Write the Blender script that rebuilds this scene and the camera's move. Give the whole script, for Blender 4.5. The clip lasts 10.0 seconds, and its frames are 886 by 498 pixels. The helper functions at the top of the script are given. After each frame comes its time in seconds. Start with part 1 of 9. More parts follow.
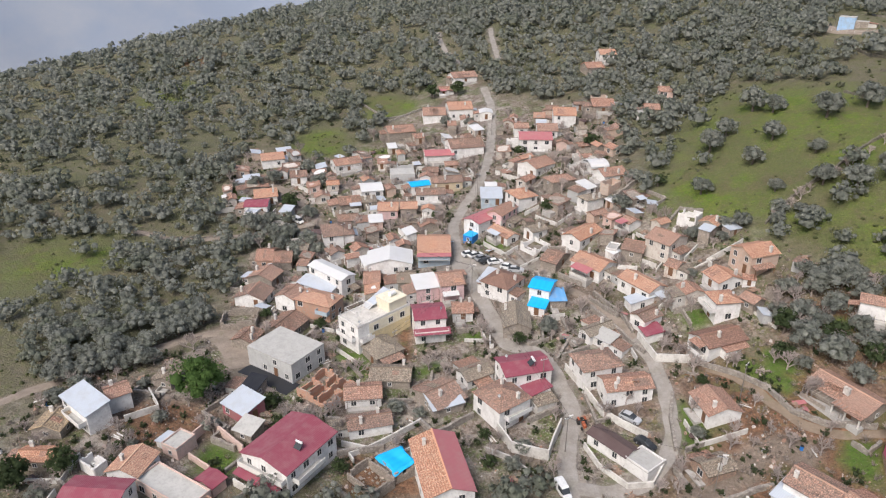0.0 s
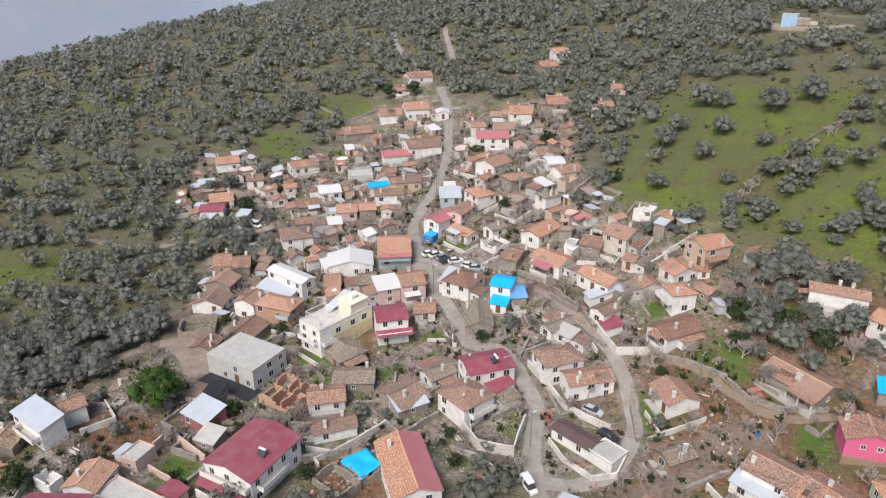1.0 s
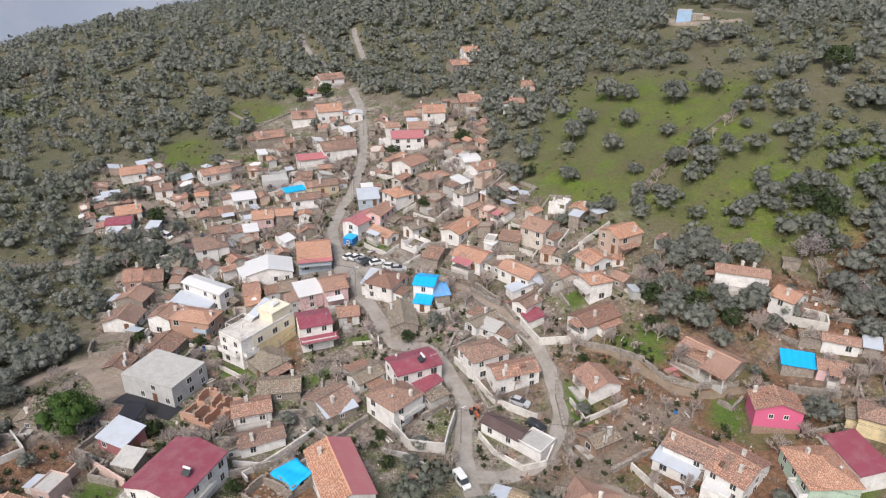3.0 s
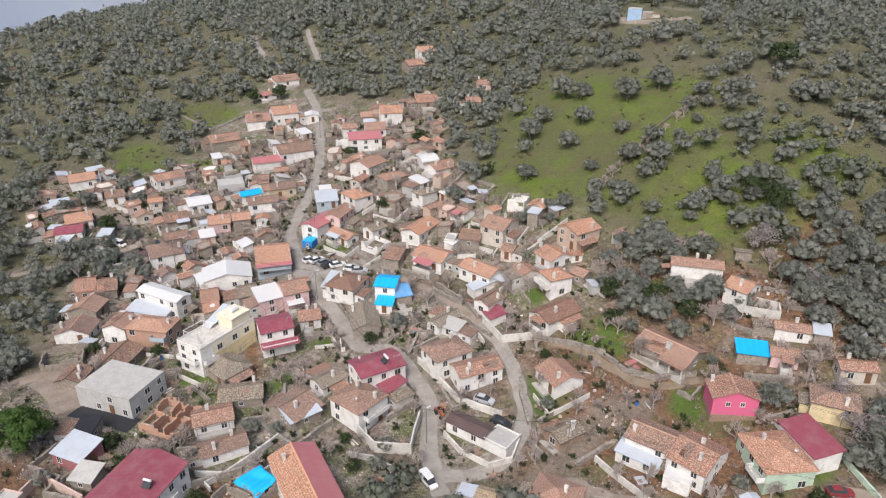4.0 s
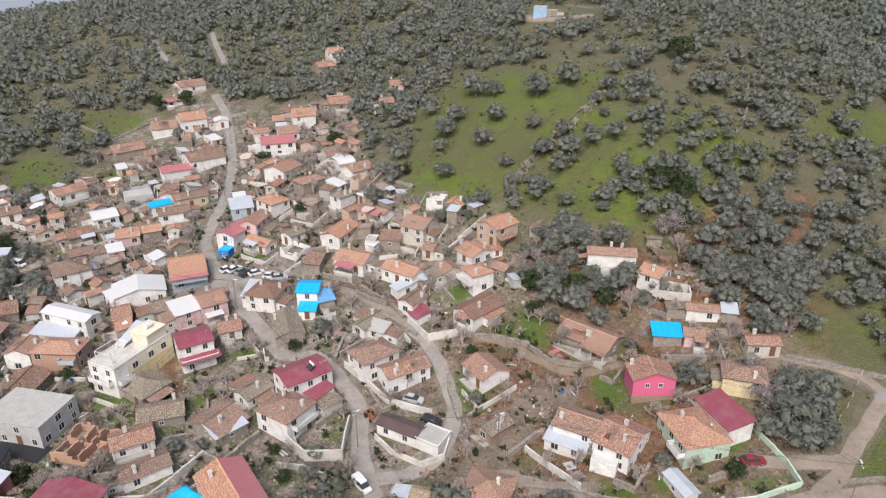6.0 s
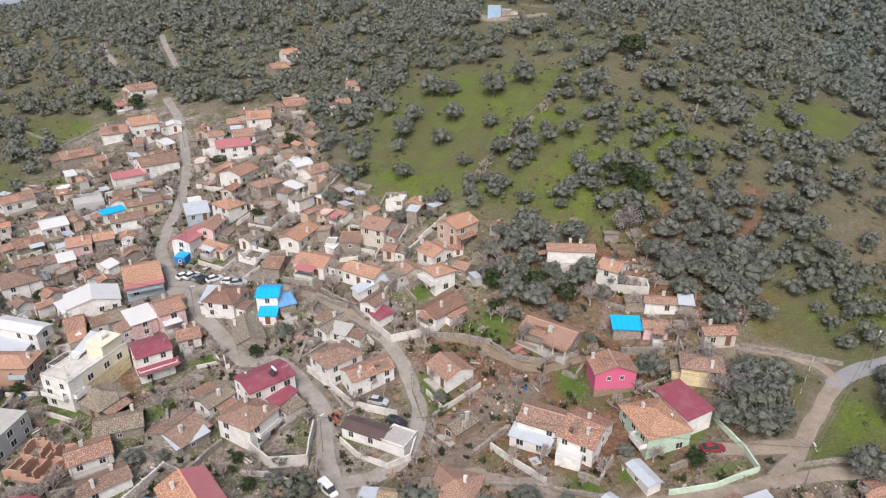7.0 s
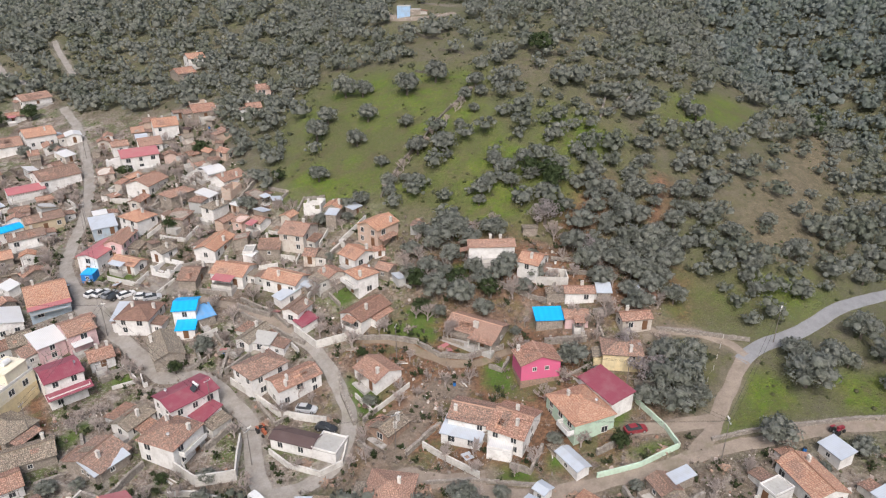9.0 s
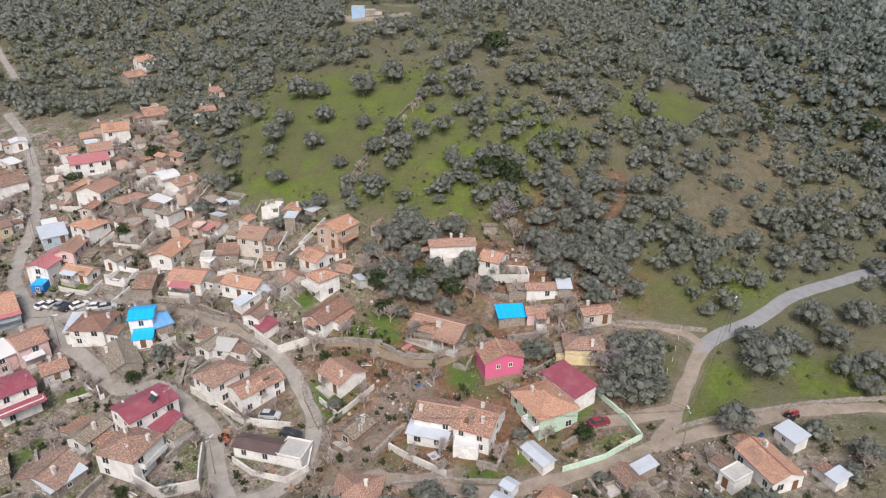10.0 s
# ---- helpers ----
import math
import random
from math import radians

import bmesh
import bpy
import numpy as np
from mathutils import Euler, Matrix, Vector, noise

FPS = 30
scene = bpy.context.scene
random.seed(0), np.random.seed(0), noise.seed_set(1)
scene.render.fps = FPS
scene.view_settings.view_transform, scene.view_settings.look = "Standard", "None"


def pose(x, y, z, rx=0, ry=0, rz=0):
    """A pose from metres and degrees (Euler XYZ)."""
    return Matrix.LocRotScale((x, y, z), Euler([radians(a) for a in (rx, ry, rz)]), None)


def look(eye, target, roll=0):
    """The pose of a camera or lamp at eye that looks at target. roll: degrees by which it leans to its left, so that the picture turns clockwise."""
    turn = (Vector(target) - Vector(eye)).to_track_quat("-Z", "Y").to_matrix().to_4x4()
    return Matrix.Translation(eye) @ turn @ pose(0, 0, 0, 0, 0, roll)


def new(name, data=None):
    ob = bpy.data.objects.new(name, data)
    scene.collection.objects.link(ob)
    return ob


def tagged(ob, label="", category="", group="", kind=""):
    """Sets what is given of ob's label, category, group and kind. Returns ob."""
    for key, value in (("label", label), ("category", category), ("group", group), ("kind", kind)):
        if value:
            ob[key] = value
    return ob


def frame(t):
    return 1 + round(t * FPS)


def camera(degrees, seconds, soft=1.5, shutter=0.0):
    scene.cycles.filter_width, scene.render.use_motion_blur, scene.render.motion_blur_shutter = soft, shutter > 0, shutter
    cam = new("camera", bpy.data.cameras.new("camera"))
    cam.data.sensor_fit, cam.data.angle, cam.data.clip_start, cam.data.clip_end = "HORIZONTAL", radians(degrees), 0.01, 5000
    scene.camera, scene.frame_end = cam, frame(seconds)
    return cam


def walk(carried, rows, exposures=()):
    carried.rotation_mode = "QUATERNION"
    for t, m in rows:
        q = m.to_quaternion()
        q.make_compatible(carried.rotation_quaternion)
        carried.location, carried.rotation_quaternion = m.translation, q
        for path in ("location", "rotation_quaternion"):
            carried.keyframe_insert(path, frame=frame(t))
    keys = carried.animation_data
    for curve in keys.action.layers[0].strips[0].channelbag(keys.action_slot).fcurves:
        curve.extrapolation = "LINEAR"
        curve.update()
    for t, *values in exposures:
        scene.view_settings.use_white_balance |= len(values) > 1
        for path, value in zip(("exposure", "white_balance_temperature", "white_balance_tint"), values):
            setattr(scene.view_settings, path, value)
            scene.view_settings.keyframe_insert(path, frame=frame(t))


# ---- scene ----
# ---------------------------------------------------------------- camera: it hangs in the air and turns to its right
EYE = 88.0
cam = camera(65.04, 10.0, soft=1.2)


def heading(t):
    s = t / 5 - 1
    return 0.709 - 17.876 * s + 0.081 * s * s + 0.012 * s ** 3


walk(cam, [(0.5 * k, pose(0, 0, EYE, 65.0, 0, heading(0.5 * k))) for k in range(21)])

# ---------------------------------------------------------------- light: a bright overcast winter day
world = bpy.data.worlds.new("overcast")
scene.world = world
world.use_nodes = True
wn = world.node_tree
sky = wn.nodes.new("ShaderNodeTexSky")
sky.sky_type = "NISHITA"
sky.sun_disc = False
sky.sun_elevation, sky.sun_rotation = radians(48), radians(200)
sky.air_density, sky.dust_density, sky.ozone_density = 1.0, 4.0, 0.6
wn.links.new(sky.outputs[0], wn.nodes["Background"].inputs[0])
wn.nodes["Background"].inputs[1].default_value = 0.099
sun = new("sun", bpy.data.lights.new("sun", "SUN"))
sun.data.energy, sun.data.angle, sun.data.color = 1.9, radians(28), (1.0, 0.960, 0.972)
sun.matrix_world = look((0, -60, 160), (20, 60, 0))
scene.view_settings.exposure = 0.68


# ---------------------------------------------------------------- materials
def shader(name, rough=0.9, metal=0.0):
    m = bpy.data.materials.new(name)
    m.use_nodes = True
    b = m.node_tree.nodes["Principled BSDF"]
    b.inputs["Roughness"].default_value, b.inputs["Metallic"].default_value = rough, metal
    b.inputs["Specular IOR Level"].default_value = 0.3
    return m, m.node_tree, b


def place(nt, kind="Object"):
    """Coordinates in metres, moved by a random step for each object."""
    c, i, a = nt.nodes.new("ShaderNodeTexCoord"), nt.nodes.new("ShaderNodeObjectInfo"), nt.nodes.new("ShaderNodeVectorMath")
    a.operation = "MULTIPLY_ADD"
    nt.links.new(i.outputs["Random"], a.inputs[0])
    a.inputs[1].default_value = (37, 53, 71)
    nt.links.new(c.outputs[kind], a.inputs[2])
    return a.outputs[0]


def noisy(nt, vec, scale, detail=4.0, lo=0.35, hi=0.65, rough=0.6):
    n, r = nt.nodes.new("ShaderNodeTexNoise"), nt.nodes.new("ShaderNodeMapRange")
    n.inputs["Scale"].default_value, n.inputs["Detail"].default_value, n.inputs["Roughness"].default_value = scale, detail, rough
    r.inputs["From Min"].default_value, r.inputs["From Max"].default_value = lo, hi
    nt.links.new(vec, n.inputs["Vector"])
    nt.links.new(n.outputs[0], r.inputs[0])
    return r.outputs[0]


def blend(nt, fac, a, b, how="MIX"):
    x = nt.nodes.new("ShaderNodeMix")
    x.data_type, x.blend_type = "RGBA", how
    for sock, v in ((x.inputs[0], fac), (x.inputs[6], a), (x.inputs[7], b)):
        if isinstance(v, (int, float)):
            sock.default_value = v
        elif isinstance(v, tuple):
            sock.default_value = (*v, 1)
        else:
            nt.links.new(v, sock)
    return x.outputs[2]


def times(nt, a, b, op="MULTIPLY"):
    x = nt.nodes.new("ShaderNodeMath")
    x.operation = op
    for sock, v in ((x.inputs[0], a), (x.inputs[1], b)):
        if isinstance(v, (int, float)):
            sock.default_value = v
        else:
            nt.links.new(v, sock)
    return x.outputs[0]


def relief(nt, b, height, strength=0.4, depth=0.05):
    x = nt.nodes.new("ShaderNodeBump")
    x.inputs["Strength"].default_value, x.inputs["Distance"].default_value = strength, depth
    nt.links.new(height, x.inputs["Height"])
    nt.links.new(x.outputs[0], b.inputs["Normal"])


def plaster(name, col, dirt=(0.28, 0.25, 0.21), amount=0.5):
    m, nt, b = shader(name)
    v = place(nt)
    stain = times(nt, noisy(nt, v, 0.55, 5, 0.42, 0.75), amount)
    fine = noisy(nt, v, 5.0, 3, 0.3, 0.7)
    c = blend(nt, stain, col, dirt)
    run = nt.nodes.new("ShaderNodeMapping")
    run.inputs["Scale"].default_value = (1.3, 1.3, 0.25)
    nt.links.new(v, run.inputs["Vector"])
    c = blend(nt, times(nt, noisy(nt, run.outputs[0], 1.0, 4, 0.50, 0.72), amount * 0.45), c, dirt)
    age = nt.nodes.new("ShaderNodeObjectInfo")
    c = blend(nt, times(nt, age.outputs["Random"], amount * 0.75), c, tuple(x * 0.62 + y * 0.18 for x, y in zip(col, dirt)))
    c = blend(nt, times(nt, fine, 0.16), c, tuple(x * 0.6 for x in col))
    c = blend(nt, times(nt, noisy(nt, v, 2.2, 5, 0.52, 0.66, 0.7), amount * 0.55), c, dirt)
    nt.links.new(c, b.inputs["Base Color"])
    relief(nt, b, fine, 0.25, 0.02)
    return m


def rubble(name, light, dark, scale=2.6, joint=(0.20, 0.17, 0.14)):
    """Rough stone laid without order."""
    m, nt, b = shader(name)
    v = place(nt)
    vo, ed = nt.nodes.new("ShaderNodeTexVoronoi"), nt.nodes.new("ShaderNodeTexVoronoi")
    ed.feature = "DISTANCE_TO_EDGE"
    for x in (vo, ed):
        x.inputs["Scale"].default_value = scale
        nt.links.new(v, x.inputs["Vector"])
    tone = nt.nodes.new("ShaderNodeSeparateColor")
    nt.links.new(vo.outputs["Color"], tone.inputs[0])
    c = blend(nt, tone.outputs[0], light, dark)
    c = blend(nt, times(nt, noisy(nt, v, 0.5, 4, 0.45, 0.7), 0.5), c, tuple(x * 0.55 for x in light))
    r = nt.nodes.new("ShaderNodeMapRange")
    r.inputs["From Max"].default_value = 0.08
    nt.links.new(ed.outputs["Distance"], r.inputs[0])
    c = blend(nt, r.outputs[0], joint, c)
    nt.links.new(c, b.inputs["Base Color"])
    relief(nt, b, r.outputs[0], 0.8, 0.06)
    return m


def brickwork(name, one, two, mortar, bw=0.25, bh=0.2):
    m, nt, b = shader(name)
    v = place(nt)
    k, s = nt.nodes.new("ShaderNodeTexBrick"), nt.nodes.new("ShaderNodeVectorRotate")
    s.rotation_type = "X_AXIS"
    s.inputs["Angle"].default_value = radians(-90)
    nt.links.new(v, s.inputs["Vector"])
    nt.links.new(s.outputs[0], k.inputs["Vector"])
    for key, val in (("Color1", one), ("Color2", two), ("Mortar", mortar)):
        k.inputs[key].default_value = (*val, 1)
    k.inputs["Scale"].default_value, k.inputs["Brick Width"].default_value, k.inputs["Row Height"].default_value, k.inputs["Mortar Size"].default_value = 1.0, bw, bh, 0.02
    c = blend(nt, times(nt, noisy(nt, v, 0.6, 4, 0.45, 0.75), 0.6), k.outputs[0], tuple(x * 0.7 for x in mortar))
    nt.links.new(c, b.inputs["Base Color"])
    return m


def tiles(name, one, two, moss, amount=0.4, patch=0.7, broken=0.0):
    """Clay tiles: courses up the slope, round backs across it."""
    m, nt, b = shader(name, 0.85)
    v = place(nt, "UV")
    k = nt.nodes.new("ShaderNodeTexBrick")
    k.offset = 0.0
    nt.links.new(v, k.inputs["Vector"])
    k.inputs["Color1"].default_value, k.inputs["Color2"].default_value = (*one, 1), (*two, 1)
    k.inputs["Mortar"].default_value = (*[x * 0.45 for x in two], 1)
    k.inputs["Scale"].default_value, k.inputs["Brick Width"].default_value, k.inputs["Row Height"].default_value, k.inputs["Mortar Size"].default_value = 1.0, 0.30, 0.42, 0.05
    k.inputs["Bias"].default_value = -0.1
    c = blend(nt, times(nt, noisy(nt, v, patch, 6, 0.40, 0.66, 0.7), amount), k.outputs[0], moss)
    c = blend(nt, times(nt, noisy(nt, v, 3.4, 3, 0.47, 0.58), 0.62 + 0.8 * broken), c, tuple(x * 0.42 for x in two))
    c = blend(nt, times(nt, noisy(nt, v, 4.1, 3, 0.52, 0.62), 0.6), c, tuple(min(0.72, 0.07 + x * 1.5) for x in one))
    age = nt.nodes.new("ShaderNodeObjectInfo")
    c = blend(nt, times(nt, age.outputs["Random"], 0.32), c, tuple(0.05 + x * 0.85 for x in moss))
    nt.links.new(c, b.inputs["Base Color"])
    w = nt.nodes.new("ShaderNodeTexWave")
    w.inputs["Scale"].default_value = 1.2
    nt.links.new(v, w.inputs["Vector"])
    relief(nt, b, times(nt, w.outputs[1], noisy(nt, v, 2.4, 3, 0.1, 0.9), "ADD"), 0.7, 0.07)
    return m


def sheet(name, col, rust=(0.25, 0.15, 0.10), amount=0.2, rough=0.5, rib=1.0):
    """Ribbed metal roofing."""
    m, nt, b = shader(name, rough)
    v = place(nt, "UV")
    c = blend(nt, times(nt, noisy(nt, v, 0.5, 5, 0.45, 0.75), amount), col, rust)
    w = nt.nodes.new("ShaderNodeTexWave")
    w.inputs["Scale"].default_value = rib
    nt.links.new(v, w.inputs["Vector"])
    c = blend(nt, times(nt, w.outputs[1], 0.18), c, tuple(x * 0.55 for x in col))
    nt.links.new(c, b.inputs["Base Color"])
    relief(nt, b, w.outputs[1], 0.5, 0.04)
    return m


def plainmat(name, col, rough=0.8, metal=0.0):
    m, nt, b = shader(name, rough, metal)
    c = blend(nt, times(nt, noisy(nt, place(nt), 2.0, 4, 0.4, 0.7), 0.35), col, tuple(x * 0.6 for x in col))
    nt.links.new(c, b.inputs["Base Color"])
    return m


def leafy(name, one, two, three):
    m, nt, b = shader(name, 0.7)
    g = nt.nodes.new("ShaderNodeNewGeometry")
    v = nt.nodes.new("ShaderNodeTexCoord").outputs["Object"]
    c = blend(nt, g.outputs["Random Per Island"], one, two)
    c = blend(nt, noisy(nt, v, 0.35, 3, 0.4, 0.65), c, three)
    grain = noisy(nt, v, 3.0, 4, 0.40, 0.60, 0.75)
    c = blend(nt, times(nt, grain, 0.45), c, tuple(x * 0.55 for x in three))
    relief(nt, b, grain, 0.45, 0.10)
    c = blend(nt, times(nt, noisy(nt, v, 0.075, 4, 0.46, 0.62, 0.65), 0.55), c, (three[0] * 0.62, three[1] * 0.70, three[2] * 0.52))
    i = nt.nodes.new("ShaderNodeObjectInfo")
    c = blend(nt, times(nt, i.outputs["Random"], 0.35), c, tuple(x * 0.55 for x in one))
    nt.links.new(c, b.inputs["Base Color"])
    thin, both = nt.nodes.new("ShaderNodeBsdfTranslucent"), nt.nodes.new("ShaderNodeMixShader")
    both.inputs[0].default_value = 0.48
    nt.links.new(c, thin.inputs["Color"])
    nt.links.new(b.outputs[0], both.inputs[1])
    nt.links.new(thin.outputs[0], both.inputs[2])
    nt.links.new(both.outputs[0], nt.nodes["Material Output"].inputs["Surface"])
    return m


WALLS = {
    "white": (plaster("white_plaster", (0.79, 0.775, 0.75), (0.36, 0.33, 0.30), 0.55), "white-plastered"),
    "grey": (plaster("cement_render", (0.50, 0.50, 0.485), (0.25, 0.25, 0.25), 0.5), "bare grey cement"),
    "yellow": (plaster("yellow_plaster", (0.72, 0.60, 0.36)), "pale yellow"),
    "pink": (plaster("rose_plaster", (0.72, 0.50, 0.50)), "rose-pink"),
    "hotpink": (plaster("hot_pink_plaster", (0.62, 0.125, 0.245), (0.42, 0.18, 0.22), 0.35), "bright pink"),
    "pinkish": (plaster("salmon_plaster", (0.64, 0.47, 0.41)), "salmon-plastered"),
    "paleblue": (plaster("pale_blue_plaster", (0.42, 0.52, 0.60)), "pale blue"),
    "skyblue": (plaster("sky_blue_plaster", (0.34, 0.52, 0.74)), "sky-blue"),
    "gateblue": (plaster("blue_paint", (0.03, 0.20, 0.55), (0.1, 0.2, 0.35), 0.3), "bright blue"),
    "mint": (plaster("mint_plaster", (0.52, 0.68, 0.54)), "mint-green"),
    "ochre": (plaster("ochre_plaster", (0.56, 0.46, 0.32)), "ochre-plastered"),
    "brickred": (plaster("maroon_plaster", (0.34, 0.10, 0.12)), "maroon-painted"),
    "brick": (brickwork("hollow_brick", (0.46, 0.22, 0.14), (0.52, 0.29, 0.20), (0.40, 0.34, 0.28)), "bare brick"),
    "brickpale": (brickwork("pale_brick", (0.48, 0.33, 0.25), (0.54, 0.40, 0.32), (0.46, 0.40, 0.34)), "pale brick"),
    "stone": (rubble("rubble_stone", (0.40, 0.35, 0.30), (0.27, 0.23, 0.19)), "rubble-stone"),
    "stonered": (rubble("red_rubble_stone", (0.42, 0.28, 0.20), (0.30, 0.21, 0.16)), "reddish rubble-stone"),
    "ruin": (plaster("flaking_plaster", (0.66, 0.62, 0.56), (0.34, 0.24, 0.18), 0.9), "flaking white"),
}
ROOFS = {
    "tile": (tiles("weathered_tiles", (0.48, 0.25, 0.175), (0.36, 0.185, 0.130), (0.29, 0.215, 0.165), 0.65), "weathered red tile"),
    "orange": (tiles("new_orange_tiles", (0.62, 0.30, 0.19), (0.53, 0.255, 0.16), (0.38, 0.26, 0.20), 0.4), "orange tile"),
    "oldtile": (tiles("old_brown_tiles", (0.36, 0.19, 0.13), (0.24, 0.15, 0.11), (0.20, 0.16, 0.13), 0.8, 0.9, 0.3), "old brown tile"),
    "lichen": (tiles("lichened_tiles", (0.34, 0.26, 0.19), (0.24, 0.19, 0.15), (0.24, 0.22, 0.17), 0.9, 1.1, 0.35), "lichened old tile"),
    "ochre": (tiles("ochre_tiles", (0.46, 0.33, 0.19), (0.36, 0.25, 0.16), (0.28, 0.24, 0.18), 0.7, 1.0, 0.3), "ochre old tile"),
    "brown": (tiles("brown_tiles", (0.30, 0.15, 0.10), (0.24, 0.13, 0.09), (0.20, 0.13, 0.10), 0.5), "dark brown tile"),
    "mixtile": (tiles("patched_tiles", (0.50, 0.23, 0.15), (0.26, 0.16, 0.12), (0.26, 0.21, 0.17), 0.75, 1.6, 0.4), "patchy red tile"),
    "maroon": (sheet("maroon_sheet", (0.26, 0.065, 0.090), (0.34, 0.20, 0.20), 0.5), "maroon metal"),
    "redmetal": (sheet("faded_red_sheet", (0.42, 0.15, 0.16), (0.40, 0.25, 0.22), 0.5), "faded red metal"),
    "brownmetal": (sheet("dark_brown_sheet", (0.105, 0.07, 0.065), (0.16, 0.12, 0.11), 0.5), "dark brown metal"),
    "zinc": (sheet("zinc_sheet", (0.46, 0.50, 0.55), (0.34, 0.32, 0.30), 0.45, 0.45), "grey sheet-metal"),
    "whitesheet": (sheet("white_sheet", (0.60, 0.60, 0.595), (0.5, 0.48, 0.45), 0.3), "white sheet-metal"),
    "tarp": (sheet("blue_tarpaulin", (0.012, 0.40, 0.82), (0.02, 0.30, 0.62), 0.5, 0.4, 0.25), "bright blue tarpaulin"),
    "tarpold": (sheet("faded_blue_tarpaulin", (0.13, 0.34, 0.62), (0.30, 0.38, 0.48), 0.8, 0.5, 0.25), "faded blue tarpaulin"),
    "black": (sheet("black_sheet", (0.022, 0.023, 0.028), (0.05, 0.05, 0.05), 0.5), "black plastic"),
    "concrete": (plaster("concrete_slab", (0.47, 0.46, 0.43), (0.28, 0.27, 0.25), 0.6), "flat concrete"),
}
ROOFS["terrace"] = (plaster("pale_terrace", (0.64, 0.61, 0.56), (0.36, 0.33, 0.29), 0.7), "flat pale terrace")
CREAM = plaster("cream_plaster", (0.76, 0.70, 0.55), (0.45, 0.40, 0.30), 0.45)
ROOFS["duo"] = ROOFS["orange"]
ROOFS["brick"] = ROOFS["stone"] = (WALLS["stone"][0], "missing")
GLASS, _, _b = shader("dark_window_glass", 0.12)
_b.inputs["Base Color"].default_value = (0.045, 0.05, 0.055, 1)
FRAME = plainmat("white_joinery", (0.68, 0.66, 0.62), 0.6)
WOOD = plainmat("brown_door_wood", (0.17, 0.09, 0.05), 0.7)
BARK = plainmat("olive_bark", (0.14, 0.115, 0.095), 0.95)
TWIG = plainmat("bare_twigs", (0.38, 0.325, 0.295), 0.95)
OLIVE = leafy("olive_leaves", (0.318, 0.332, 0.286), (0.402, 0.412, 0.368), (0.222, 0.236, 0.190))
GREEN = leafy("dark_green_leaves", (0.080, 0.115, 0.045), (0.120, 0.160, 0.065), (0.065, 0.095, 0.040))
PINE = leafy("pine_needles", (0.095, 0.175, 0.040), (0.135, 0.225, 0.060), (0.075, 0.140, 0.034))
BLOSSOM = leafy("pale_blossom", (0.50, 0.44, 0.43), (0.62, 0.57, 0.56), (0.36, 0.31, 0.29))
CHIMNEY = plaster("sooty_plaster", (0.70, 0.67, 0.62), (0.22, 0.19, 0.17), 0.7)
WHITEWALL = plaster("whitewashed_wall", (0.66, 0.64, 0.60), (0.30, 0.27, 0.23), 0.75)
MOSSY = rubble("mossy_stone", (0.185, 0.170, 0.135), (0.10, 0.095, 0.072), 2.2)
DRYSTONE = rubble("dry_stone", (0.37, 0.335, 0.295), (0.22, 0.195, 0.17), 2.2)


# ---------------------------------------------------------------- mesh helpers
def mesh_of(name, verts, faces, material, uvs=None):
    me = bpy.data.meshes.new(name)
    me.from_pydata([tuple(v) for v in verts], [], [tuple(f) for f in faces])
    if material:
        me.materials.append(material)
    if uvs:
        layer = me.uv_layers.new(name="UVMap")
        flat = [c for face in uvs for uv in face for c in uv]
        layer.data.foreach_set("uv", flat)
    me.update()
    return me


def child(name, data, parent, m=None, label=""):
    ob = new(name, data)
    ob.parent = parent
    if m is not None:
        ob.matrix_basis = m
    return tagged(ob, label)


def box(x0, y0, z0, x1, y1, z1):
    v = [(x0, y0, z0), (x1, y0, z0), (x1, y1, z0), (x0, y1, z0), (x0, y0, z1), (x1, y0, z1), (x1, y1, z1), (x0, y1, z1)]
    f = [(3, 2, 1, 0), (4, 5, 6, 7), (0, 1, 5, 4), (1, 2, 6, 5), (2, 3, 7, 6), (3, 0, 4, 7)]
    return v, f


def boxes(name, items, material):
    v, f = [], []
    for it in items:
        bv, bf = box(*it)
        n = len(v)
        v += bv
        f += [tuple(i + n for i in q) for q in bf]
    return mesh_of(name, v, f, material)


def arrays(name, verts, faces, material):
    """A mesh out of numpy arrays; faces has three or four columns."""
    me = bpy.data.meshes.new(name)
    n, k = faces.shape
    me.vertices.add(len(verts))
    me.loops.add(n * k)
    me.polygons.add(n)
    me.vertices.foreach_set("co", np.ascontiguousarray(verts, np.float32).ravel())
    me.loops.foreach_set("vertex_index", np.ascontiguousarray(faces, np.int32).ravel())
    me.polygons.foreach_set("loop_start", np.arange(0, n * k, k, dtype=np.int32))
    me.materials.append(material)
    me.update(calc_edges=True)
    return me


# ---------------------------------------------------------------- the lie of the land: soft hills, each x, y, spread, height
HILLS = [
    (-67, 80, 60, 6.3),
    (0, 105, 60, -12.6),
    (67, 80, 60, -1.6),
    (-122, 126, 60, -7.6),
    (-60, 164, 60, 0.7),
    (0, 175, 60, 2.9),
    (60, 164, 60, 3.4),
    (122, 126, 60, 4.2),
    (-180, 174, 80, 9.6),
    (-98, 230, 80, -7.4),
    (0, 250, 80, -6.6),
    (98, 230, 80, 37.3),
    (180, 174, 80, -23.8),
    (-250, 259, 125, -10.1),
    (-93, 348, 125, 1.5),
    (75, 352, 125, 1.6),
    (231, 276, 125, -2.6),
    (-360, 429, 210, 11.9),
    (0, 560, 210, 42.0),
    (321, 459, 210, 48.9),
]
